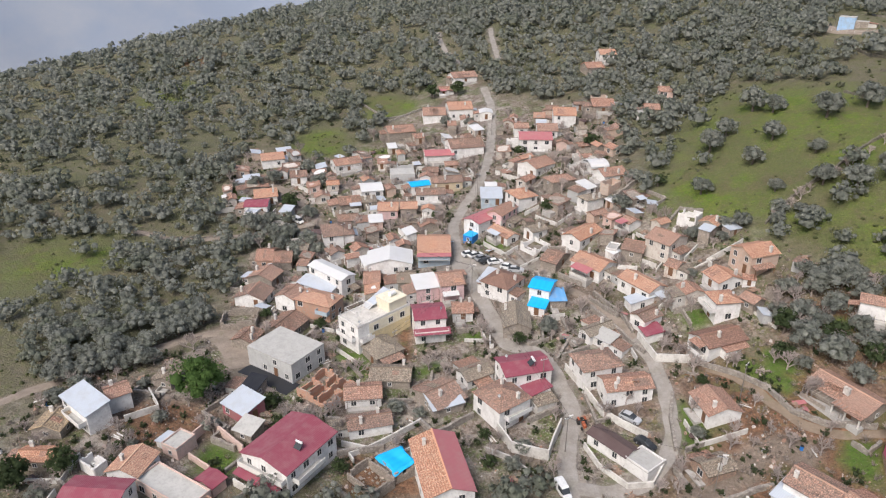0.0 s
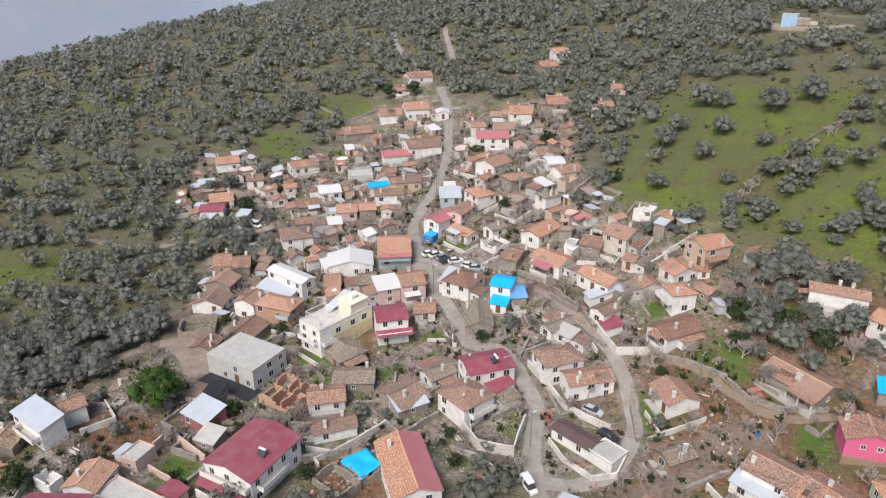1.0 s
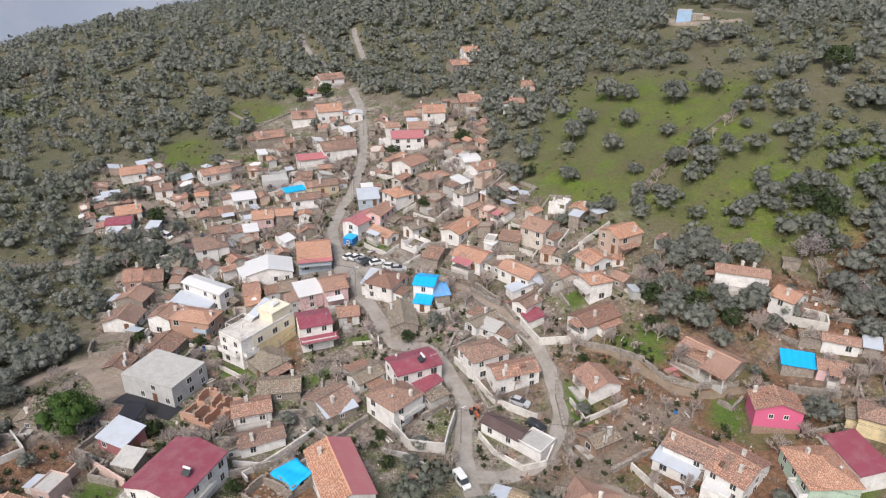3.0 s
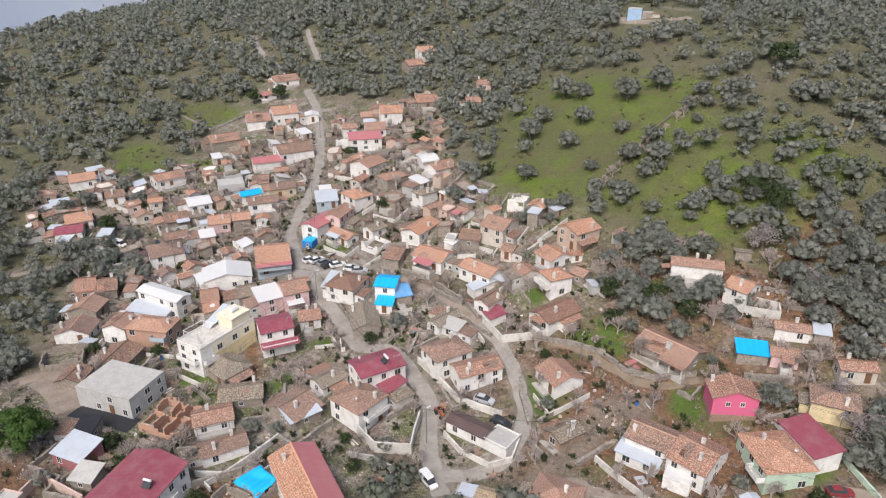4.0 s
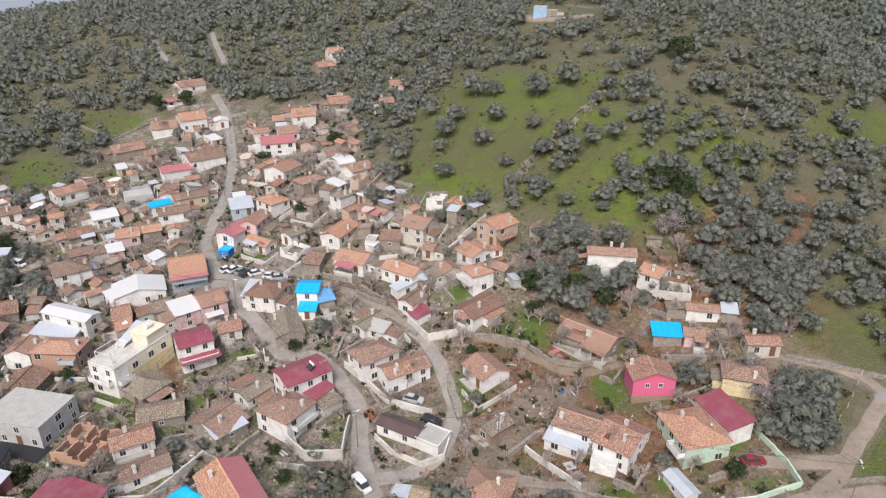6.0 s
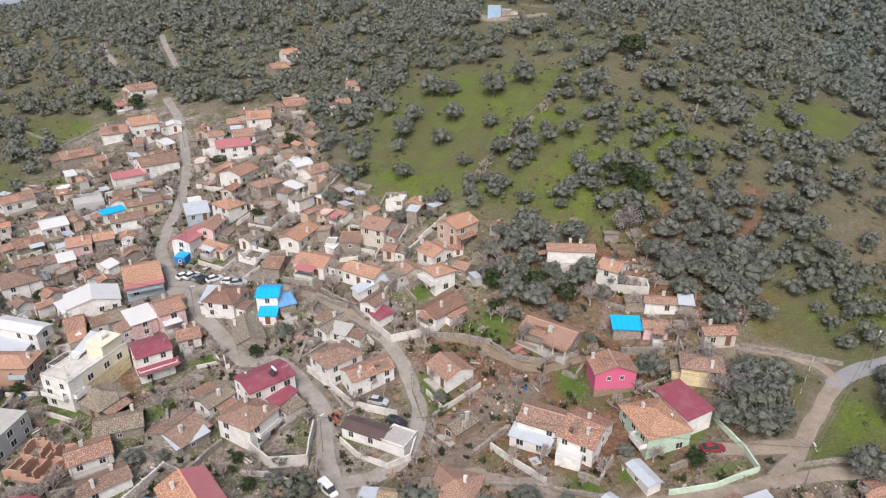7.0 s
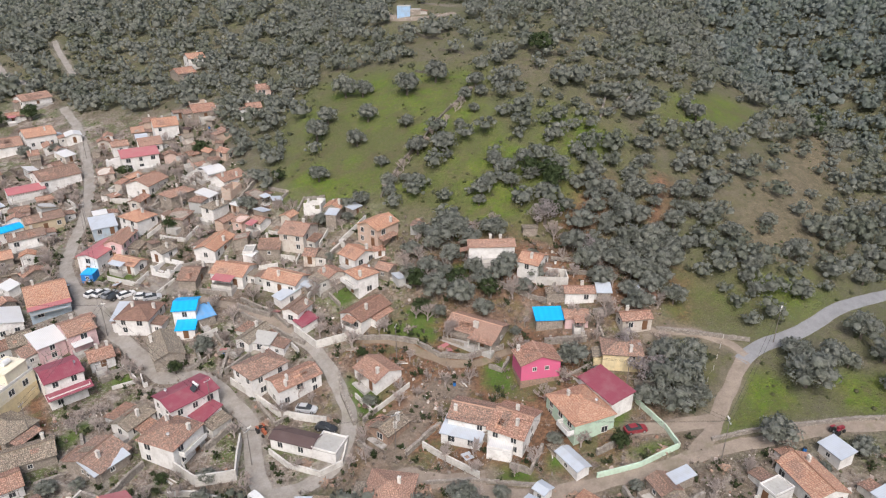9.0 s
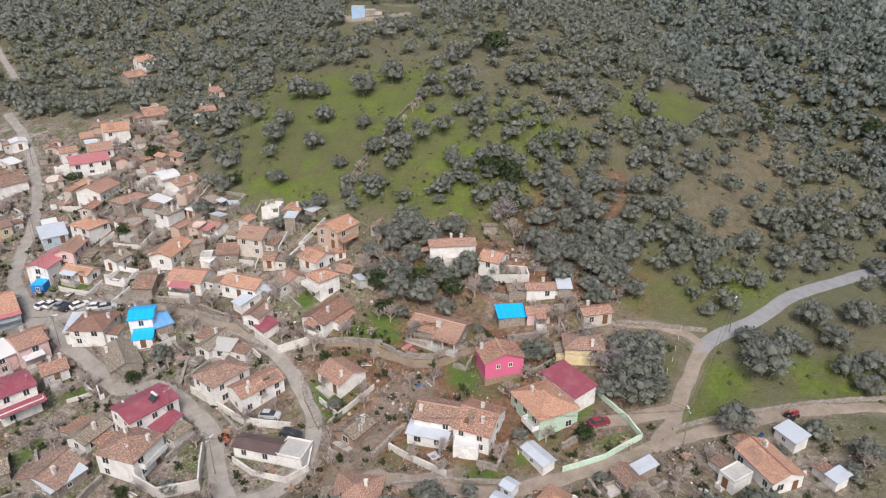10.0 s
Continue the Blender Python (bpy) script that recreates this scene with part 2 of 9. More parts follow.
SPUR = [
    (53, 288, 15, 6.5),
    (198, 258, 15, 5.5),
    (227, 297, 27, -9.0),
    (181, 216, 15, 5.5),
    (211, 253, 27, -9.0),
    (181, 200, 15, 5.5),
    (213, 235, 27, -9.0),
    (182, 183, 15, 5.5),
    (216, 217, 27, -9.0),
    (183, 165, 15, 5.5),
    (219, 197, 27, -9.0),
    (184, 150, 15, 5.5),
    (221, 180, 27, -9.0),
]


def ground(x, y):
    x, y = np.asarray(x, float), np.asarray(y, float)
    z = sum(h * np.exp(-((x - a) ** 2 + (y - b) ** 2) / (2 * s * s)) for a, b, s, h in HILLS)
    edge = -0.978 * (x + 362) + 0.21 * (y - 400)
    z = z - 0.45 * 18 * np.logaddexp(0, np.minimum(edge, 700) / 18)
    z = z + sum(h * np.exp(-((x - a) ** 2 + (y - b) ** 2) / (2 * s * s)) for a, b, s, h in SPUR)
    return z + 0.25 * np.sin(x / 6.3 + 0.7) * np.sin(y / 7.1) + 0.12 * np.sin(x / 2.9) * np.sin(y / 3.3 + 1)


def inside(poly, x, y):
    x, y = np.asarray(x, float), np.asarray(y, float)
    hit = np.zeros(x.shape, bool)
    for (ax, ay), (bx, by) in zip(poly, poly[1:] + poly[:1]):
        if ay != by:
            hit ^= ((ay > y) != (by > y)) & (x < (bx - ax) * (y - ay) / (by - ay) + ax)
    return hit


VILLAGE = [(-93.6, 56.1), (-110.8, 71), (-111.6, 86.3), (-100.6, 96.6), (-98.7, 103.3), (-93.5, 117.1), (-102.1, 137.2), (-109.9, 155.1), (-95.4, 162.2), (-104.8, 176), (-126.8, 169), (-143.3, 190.6), (-153.2, 224.2), (-137.1, 226.5), (-123.4, 218.8), (-109.9, 229.5), (-113.3, 265.7), (-109, 288.3), (-109.3, 312.1), (-93.8, 325.3), (-74, 292.8), (-42.2, 277.2), (-22, 270.5), (-12.7, 203), (-8.4, 192), (1.5, 175.8), (17.2, 168.1), (27.7, 158.9), (37.1, 150.7), (42.6, 150), (53.9, 145), (61.4, 138), (75.5, 122.1), (76.1, 115.3), (73.3, 107.8), (67.1, 100.9), (60.4, 88.6), (67, 82.2), (77.7, 77.5), (92.7, 75.4), (98.1, 65.7), (90.6, 58.4), (43.9, 75.1), (-9, 92.7)]
REGIONS = [("yard", VILLAGE, 7.0)]
REGIONS.append(("grass", [(71.7, 190.4), (91.7, 178.7), (92.6, 165.7), (77, 160.8), (64.5, 170.5)], 5))
REGIONS.append(("grass", [(38.2, 200.4), (56.1, 196.3), (63.9, 173.2), (77.8, 162.9), (70, 151.8), (57.8, 143.7), (42.4, 149.1), (27.8, 159.8)], 4))
REGIONS.append(("soil", [(70.8, 157.6), (82, 157.6), (78.8, 147.1), (66.6, 133.4), (61.1, 137.2), (66.5, 147)], 3))
REGIONS.append(("soil", [(94.8, 156.3), (98.6, 153.8), (88, 137.5), (81.5, 136.9)], 2))
REGIONS.append(("soil", [(81.9, 126), (87.6, 123), (80.6, 108.7), (74.3, 110.7)], 2))
REGIONS.append(("grass", [(-4.5, 185.3), (0.2, 201.3), (5.7, 225.2), (16.1, 248.5), (37.2, 231.6), (56, 218.5), (65.5, 222.8), (62.9, 198), (45.7, 181.2), (29.5, 170.6), (14.7, 165.2), (0.3, 177.7)], 6))
REGIONS.append(("grass", [(14.7, 165.2), (29.5, 170.6), (45.7, 181.2), (62.9, 198), (69, 191.1), (62.5, 161.6), (53.2, 150.4), (33.9, 151.5)], 7))
REGIONS.append(("grass", [(-139.6, 228.6), (-143.4, 247), (-130.8, 252.9), (-114.4, 231.6), (-120.5, 222.2)], 3))
REGIONS.append(("grass", [(-137.5, 290.3), (-125.7, 295.8), (-105.2, 285.2), (-113.3, 265.7), (-124.5, 267.4)], 3))
REGIONS.append(("grass", [(-112.2, 234.6), (-102.1, 238.6), (-96.1, 226.7), (-104.5, 222.7)], 2))
REGIONS.append(("grass", [(-176.1, 129.5), (-171, 135.7), (-154.6, 142.1), (-146.9, 149.5), (-140.1, 141.3), (-145.9, 128.4), (-148.6, 114.2), (-150.1, 106)], 6))
REGIONS.append(("grass", [(-270.7, 304.9), (-253.2, 315.7), (-218.5, 287.1), (-210.6, 259), (-241.3, 265.3)], 8))
REGIONS.append(("grass", [(-64.8, 114.5), (-58.5, 117.2), (-53.4, 111.7), (-54.9, 109.3), (-61.6, 112.1)], 1))
REGIONS.append(("grass", [(-39.4, 131.4), (-36.2, 132), (-33.3, 127.5), (-37.3, 126.8)], 0.6))
REGIONS.append(("grass", [(-47.9, 169.2), (-41.6, 169.8), (-38.9, 165.6), (-46.6, 164.9)], 1))
REGIONS.append(("grass", [(-45.6, 113.2), (-41.7, 118.3), (-39.1, 118.1), (-42.3, 112.6)], 0.8))
REGIONS.append(("grass", [(-72.2, 74.4), (-72.1, 81.6), (-65.8, 80.6), (-63.2, 75.4), (-65.6, 73.9)], 1))
REGIONS.append(("soil", [(-48.2, 87.4), (-36.8, 88.9), (-30.4, 82.8), (-43.4, 77.5)], 1))
REGIONS.append(("soil", [(-95.3, 83.4), (-87.4, 89.2), (-79.5, 89.3), (-75.5, 85.5), (-77.2, 76.2), (-86.1, 74.5)], 2))
REGIONS.append(("grass", [(7.8, 116.2), (11.7, 115.5), (13.9, 107.6), (10, 105.1), (8, 108.7)], 1))
REGIONS.append(("grass", [(34.5, 109.7), (40.2, 111.6), (39.2, 105), (34.3, 105.9)], 1))
REGIONS.append(("grass", [(22.3, 130.3), (28.4, 130.8), (29.8, 124.4), (24.1, 125.1)], 1))
REGIONS.append(("grass", [(8.2, 143.2), (12.1, 142.5), (13.1, 138.7), (8, 138.1)], 1))
REGIONS.append(("grass", [(13.1, 127.6), (28.7, 124.5), (27.9, 119.5), (17.1, 125.2)], 1))
REGIONS.append(("grass", [(82.7, 95.3), (89.3, 93.5), (89.3, 84.9), (78.8, 82.4), (68.8, 82.3), (73.9, 89.5)], 2))
REGIONS.append(("grass", [(98.4, 91.4), (120.4, 86.7), (110.6, 77.3), (93.8, 82.6)], 2))
REGIONS.append(("grass", [(70.5, 107.3), (78.4, 102.8), (75, 95.1), (68.7, 97.1)], 1.5))
REGIONS.append(("grass", [(84, 122), (105, 119.5), (124.1, 118.7), (106.5, 106.9), (90.3, 104.6), (76, 110.2)], 4))
REGIONS.append(("grass", [(103.7, 180.5), (121.2, 198.1), (150.2, 208.6), (156.7, 197.3), (132.5, 181.6), (110.8, 175.9)], 4))
REGIONS.append(("grass", [(199.3, 257.3), (226.8, 260), (227.1, 256), (168.5, 203.8), (166.6, 212.7)], 3))
REGIONS.append(("grass", [(52.9, 85), (61, 85.6), (61.9, 83.3), (54.2, 83.2)], 0.8))
REGIONS.append(("grass", [(25.3, 177.1), (39.6, 171.8), (58.3, 157.4), (55.2, 144.5), (40.4, 152.1), (25.2, 161.1)], 5))
REGIONS.append(("grass", [(28.9, 88.7), (36.6, 87.1), (36.3, 83.5), (28.9, 85.6)], 1))
REGIONS.append(("dry", [(98.3, 128.2), (117.2, 149.6), (142.2, 168), (172.3, 196), (228.1, 244.3), (162.3, 163.6), (146.7, 152.3), (133.7, 129.9), (112.2, 125)], 4))
REGIONS.append(("dry", [(223.8, 251), (177.1, 181.2), (158.6, 164.3), (149.5, 166.4)], 2))
REGIONS.append(("grass", [(34.7, 111.3), (41, 110.7), (39.3, 103.1), (34.5, 105.3)], 0.8))
REGIONS.append(("grass", [(22.7, 131.3), (28.3, 130.2), (27.6, 124.1), (22.6, 126.2)], 0.8))
REGIONS.append(("grass", [(15.2, 130.8), (25.9, 125.3), (25.2, 121.7), (18.8, 125.1)], 0.8))
REGIONS.append(("grass", [(7.9, 141.3), (12.8, 140.2), (12.4, 136.6), (9, 137.7)], 0.7))
REGIONS.append(("grass", [(35.4, 139.6), (40.7, 138.5), (39.7, 135.6), (35.4, 136.8)], 0.7))
REGIONS.append(("soil", [(12.1, 133.8), (24.4, 132.1), (36.9, 130.5), (52.2, 121.5), (59.8, 109.1), (63.9, 101.9), (58.2, 86.7), (46.2, 80.1), (18.2, 86.3), (6.9, 99.9), (5.1, 117.9)], 7))
REGIONS.append(("soil", [(32.7, 150), (60.4, 142.9), (77.5, 123.3), (71.4, 111.6), (29.1, 130.2)], 6))
REGIONS.append(("soil", [(14.4, 106.9), (22.2, 110), (28.8, 110.5), (27.7, 104.3), (18.7, 98.7), (15.6, 97.5), (10.9, 103)], 1.5))
REGIONS.append(("soil", [(61.7, 154.2), (73.5, 152.8), (70.6, 135.9), (61, 133.5), (55.3, 140.8)], 4))
REGIONS.append(("soil", [(-90.7, 77.6), (-84.4, 85.4), (-77.5, 90), (-73.5, 84.4), (-80, 76.8)], 2))
REGIONS.append(("soil", [(-54, 127.6), (-50.8, 128.4), (-46.4, 116.9), (-49.4, 116.1)], 0.6))
REGIONS.append(("soil", [(-305.2, 373.9), (-266.3, 366.4), (-257.2, 342), (-277.1, 337.2)], 6))
REGIONS.append(("grass", [(-65.1, 115.7), (-60.6, 117.7), (-53.8, 111.8), (-55.4, 109.1), (-61.4, 110.9)], 0.8))
REGIONS.append(("grass", [(-45.4, 112.4), (-41.8, 118.7), (-40.1, 117.6), (-43.7, 111.8)], 0.8))
REGIONS.append(("grass", [(-39.7, 131.5), (-36.4, 133.4), (-33.1, 128.4), (-37.3, 127.0)], 0.8))
REGIONS.append(("grass", [(6.6, 116.5), (9.0, 118.0), (12.8, 108.8), (11.8, 105.2), (7.9, 105.8)], 0.8))
REGIONS.append(("grass", [(22.7, 129.5), (28.0, 131.3), (28.1, 125.2), (23.5, 124.4)], 0.8))
REGIONS.append(("grass", [(34.5, 111.1), (40.4, 111.8), (40.2, 106.1), (35.2, 105.8)], 0.8))
REGIONS.append(("grass", [(7.0, 140.1), (11.1, 140.8), (13.1, 137.1), (9.5, 136.0)], 0.8))
REGIONS.append(("grass", [(-46.9, 169.1), (-40.5, 172.2), (-37.2, 165.0), (-43.4, 165.1)], 0.8))
REGIONS.append(("grass", [(-140.9, 188.9), (-135.8, 193.2), (-131.6, 186.4), (-136.0, 182.9)], 0.8))
REGIONS.append(("grass", [(-61.5, 115.8), (-56.5, 115.7), (-52.9, 110.1), (-58.7, 110.3)], 0.8))
REGIONS.append(("grass", [(7.6, 113.6), (12.7, 113.4), (13.9, 106.2), (9.4, 105.0), (7.6, 108.3)], 0.8))
REGIONS.append(("grass", [(22.6, 131.4), (27.4, 129.9), (26.6, 122.8), (22.6, 124.0)], 0.8))
REGIONS.append(("grass", [(-64.6, 116.0), (-59.5, 116.6), (-53.7, 110.3), (-59.1, 109.6)], 0.8))
REGIONS.append(("grass", [(54.2, 94.8), (58.0, 94.7), (56.3, 89.8), (53.2, 90.0)], 0.8))
REGIONS.append(("grass", [(39.9, 88.5), (43.1, 88.5), (42.1, 85.1), (39.0, 85.0)], 0.8))
REGIONS.append(("clay", [(13.9, 108.0), (20.6, 110.2), (27.7, 110.7), (28.7, 108.8), (24.9, 106.0), (21.4, 103.7), (19.3, 98.9), (15.4, 96.1), (10.7, 93.1), (8.9, 94.7), (13.6, 97.6), (17.8, 101.2), (17.4, 104.7)], 1.2))
DENSITY, CLEAR, HOUSE_SPOTS, HOUSE_FRAMES, HOMES = [], [], [], [], []
DENSITY.append(([(47.6, 318.3), (61, 350.2), (77.3, 325.3), (79.9, 278.5), (66.4, 280)], 0))
DENSITY.append(([(29.1, 241.2), (63.2, 249.9), (102, 249.4), (121.4, 241.5), (80.2, 194.2), (45.5, 195.2), (33.2, 219.8)], 0.3))
DENSITY.append(([(42.4, 278.7), (53.5, 261.8), (69.2, 258.7), (75.5, 280.5), (59.7, 283.1), (53.8, 331.6)], 0))
DENSITY.append(([(-4.5, 185.3), (0.2, 201.3), (5.7, 225.2), (16.1, 248.5), (37.2, 231.6), (56, 218.5), (65.5, 222.8), (62.9, 198), (45.7, 181.2), (29.5, 170.6), (14.7, 165.2), (0.3, 177.7)], 0.015))
DENSITY.append(([(14.7, 165.2), (29.5, 170.6), (45.7, 181.2), (62.9, 198), (69, 191.1), (62.5, 161.6), (53.2, 150.4), (33.9, 151.5)], 0.3))
DENSITY.append(([(-139.6, 228.6), (-143.4, 247), (-130.8, 252.9), (-114.4, 231.6), (-120.5, 222.2)], 0.02))
DENSITY.append(([(-137.5, 290.3), (-125.7, 295.8), (-105.2, 285.2), (-113.3, 265.7), (-124.5, 267.4)], 0.02))
DENSITY.append(([(-112.2, 234.6), (-102.1, 238.6), (-96.1, 226.7), (-104.5, 222.7)], 0.02))
DENSITY.append(([(-176.1, 129.5), (-171, 135.7), (-154.6, 142.1), (-146.9, 149.5), (-140.1, 141.3), (-145.9, 128.4), (-148.6, 114.2), (-150.1, 106)], 0.12))
DENSITY.append(([(-318.6, 347.9), (-309.5, 390.9), (-262.1, 366.2), (-218.5, 287.1), (-210.6, 259), (-256.4, 263.4)], 0.5))
DENSITY.append(([(82.7, 95.3), (89.3, 93.5), (89.3, 84.9), (78.8, 82.4), (68.8, 82.3), (73.9, 89.5)], 0.05))
DENSITY.append(([(98.4, 91.4), (120.4, 86.7), (107.4, 74.3), (80.8, 81.8), (89.3, 84.9)], 0.1))
DENSITY.append(([(84, 122), (105, 119.5), (139, 125.5), (165.9, 129.2), (152.5, 116.6), (106.5, 106.9), (90.3, 104.6), (76, 110.2)], 0.45))
DENSITY.append(([(103.7, 180.5), (121.2, 198.1), (150.2, 208.6), (156.7, 197.3), (132.5, 181.6), (110.8, 175.9)], 0.05))
DENSITY.append(([(199.3, 257.3), (226.8, 260), (227.1, 256), (168.5, 203.8), (166.6, 212.7)], 0.05))
DENSITY.append(([(70.5, 107.3), (78.4, 102.8), (85.1, 100.9), (70.5, 87.9), (67.1, 100.9)], 0))
DENSITY.append(([(111.7, 149.4), (162.7, 186.7), (162.3, 163.6), (124.5, 129.7), (99.5, 130.1)], 0.25))
DENSITY.append(([(67, 82.2), (107.8, 74.2), (91.3, 58.2), (52.2, 71.8)], 0))
DENSITY.append(([(84.2, 99.5), (152.5, 116.6), (107.8, 74.2), (69.2, 82.1)], 0.05))
DENSITY.append(([(33.3, 185.5), (54.5, 190.7), (58.3, 157.4), (55.2, 144.5), (40.4, 152.1)], 0.15))
TRACKS = []
TRACKS.append(("track", [(29, 108), (22.8, 107.4), (18.4, 102.6), (15, 98), (11.4, 96.3)], 5.5))
TRACKS.append(("paved", [(-85.5, 338), (-90.1, 350), (-98.8, 374.2), (-103.7, 389.8)], 2.6))
TRACKS.append(("track", [(-91.8, 113.5), (-84.9, 108.8), (-80.2, 103.4)], 7))
TRACKS.append(("paved", [(-7.1, 88.6), (-8.5, 93.2), (-10.3, 100.8), (-10.5, 109.2), (-13.1, 114.8), (-16.9, 121.1), (-21.9, 126.4), (-28.5, 127.8), (-33.6, 135.6), (-39.1, 143.5), (-44.3, 152.9), (-50.1, 161.9), (-56.2, 175.6), (-57.4, 190.6), (-57, 203.7), (-58.9, 221.9), (-63.4, 243.5), (-68.9, 264.7), (-74.2, 282.5), (-83.1, 303.5)], 3.4))
TRACKS.append(("paved", [(-8.5, 92.9), (-1.7, 93.4), (4.4, 97.7), (7.4, 105.8), (6.7, 114.1), (4.9, 121.1), (1.9, 128.2), (-2, 132.6)], 3))
TRACKS.append(("track", [(-1.7, 132.3), (-7, 139.3), (-13.4, 144.9), (-21.7, 150.8)], 1.9))
TRACKS.append(("track", [(8.2, 90.7), (15.9, 91.5), (19.4, 89), (28.5, 87.2)], 3))
TRACKS.append(("track", [(9.8, 92.7), (20.9, 89), (27.5, 84.4), (36.5, 81.3), (46.5, 80.6), (54.8, 80.4), (62.5, 80.5), (69.7, 84.7), (75.7, 90.4), (84.4, 97.8)], 2.9))
TRACKS.append(("track", [(64.2, 80.5), (71.7, 80.6), (80.9, 80.2), (89.2, 80), (97.9, 78.5), (109.4, 75.8)], 2.6))
TRACKS.append(("track", [(70.4, 109.6), (78.1, 106.9), (83.7, 102.9), (85.6, 98.7)], 2.2))
TRACKS.append(("track", [(56.1, 89.2), (62.2, 87.7), (71.1, 87)], 3))
TRACKS.append(("track", [(-119.5, 73.6), (-115.5, 83), (-110.1, 90.8), (-103.8, 100.5), (-98.8, 109.4), (-91.5, 114.1), (-85.3, 113.8)], 2.7))
TRACKS.append(("track", [(-129.1, 198.3), (-116.5, 189.7), (-105.4, 180.7), (-99.3, 174.8), (-87.1, 164)], 3))
TRACKS.append(("paved", [(-133.9, 387.6), (-123.9, 365.2), (-113.6, 346.6), (-104, 335.3)], 2.6))
TRACKS.append(("track", [(-149.3, 152.4), (-132.1, 153.6), (-115.3, 163.5), (-102.7, 172.2)], 2))
TRACKS.append(("paved", [(-50.4, 156.6), (-46.1, 158.1), (-37.9, 155.8), (-30.9, 157.6)], 7))
TRACKS.append(("track", [(49.8, 321.7), (51.6, 310.7), (54.9, 297.2), (61.7, 288.3), (68.3, 285.4), (73.4, 284.7)], 3.2))


def wobble(x, y, s):
    return np.sin(x / s + 1.3 * np.sin(y / (1.7 * s))) * np.sin(y / (1.1 * s) + 1.7 * np.sin(x / (1.5 * s) + 2))


def soft(poly, x, y, reach):
    """1 well inside the outline, 0 outside it, by a ragged edge."""
    acc = np.zeros(np.shape(x))
    for k in range(8):
        a = k * math.pi / 4
        acc += inside(poly, x + reach * math.cos(a), y + reach * math.sin(a))
    return acc / 8


def smooth(line):
    """A soft curve through the points of a line, one point to every 0.9 m or so."""
    pts = np.array(line, float)
    ext, out = np.vstack([2 * pts[0] - pts[1], pts, 2 * pts[-1] - pts[-2]]), []
    for k in range(1, len(ext) - 2):
        p0, p1, p2, p3 = ext[k - 1:k + 3]
        n = max(3, int(np.linalg.norm(p2 - p1) / 0.9))
        for s in np.linspace(0, 1, n, endpoint=False):
            out.append(0.5 * (2 * p1 + (p2 - p0) * s + (2 * p0 - 5 * p1 + 4 * p2 - p3) * s * s + (3 * p1 - p0 - 3 * p2 + p3) * s ** 3))
    return np.array(out + [pts[-1]])


def trodden(x, y, line, width):
    """1 on a track, falling off raggedly beside it."""
    p, out = smooth(line)[::2], np.zeros(x.shape)
    lo, hi = p.min(0) - width - 4, p.max(0) + width + 4
    near = (x > lo[0]) & (x < hi[0]) & (y > lo[1]) & (y < hi[1])
    if near.any():
        d = np.sqrt(((x[near][:, None] - p[None, :, 0]) ** 2 + (y[near][:, None] - p[None, :, 1]) ** 2).min(1))
        out[near] = np.clip((width / 2 + 1.1 - d + 0.7 * wobble(x[near], y[near], 1.9)) / 1.5, 0, 1)
    return out


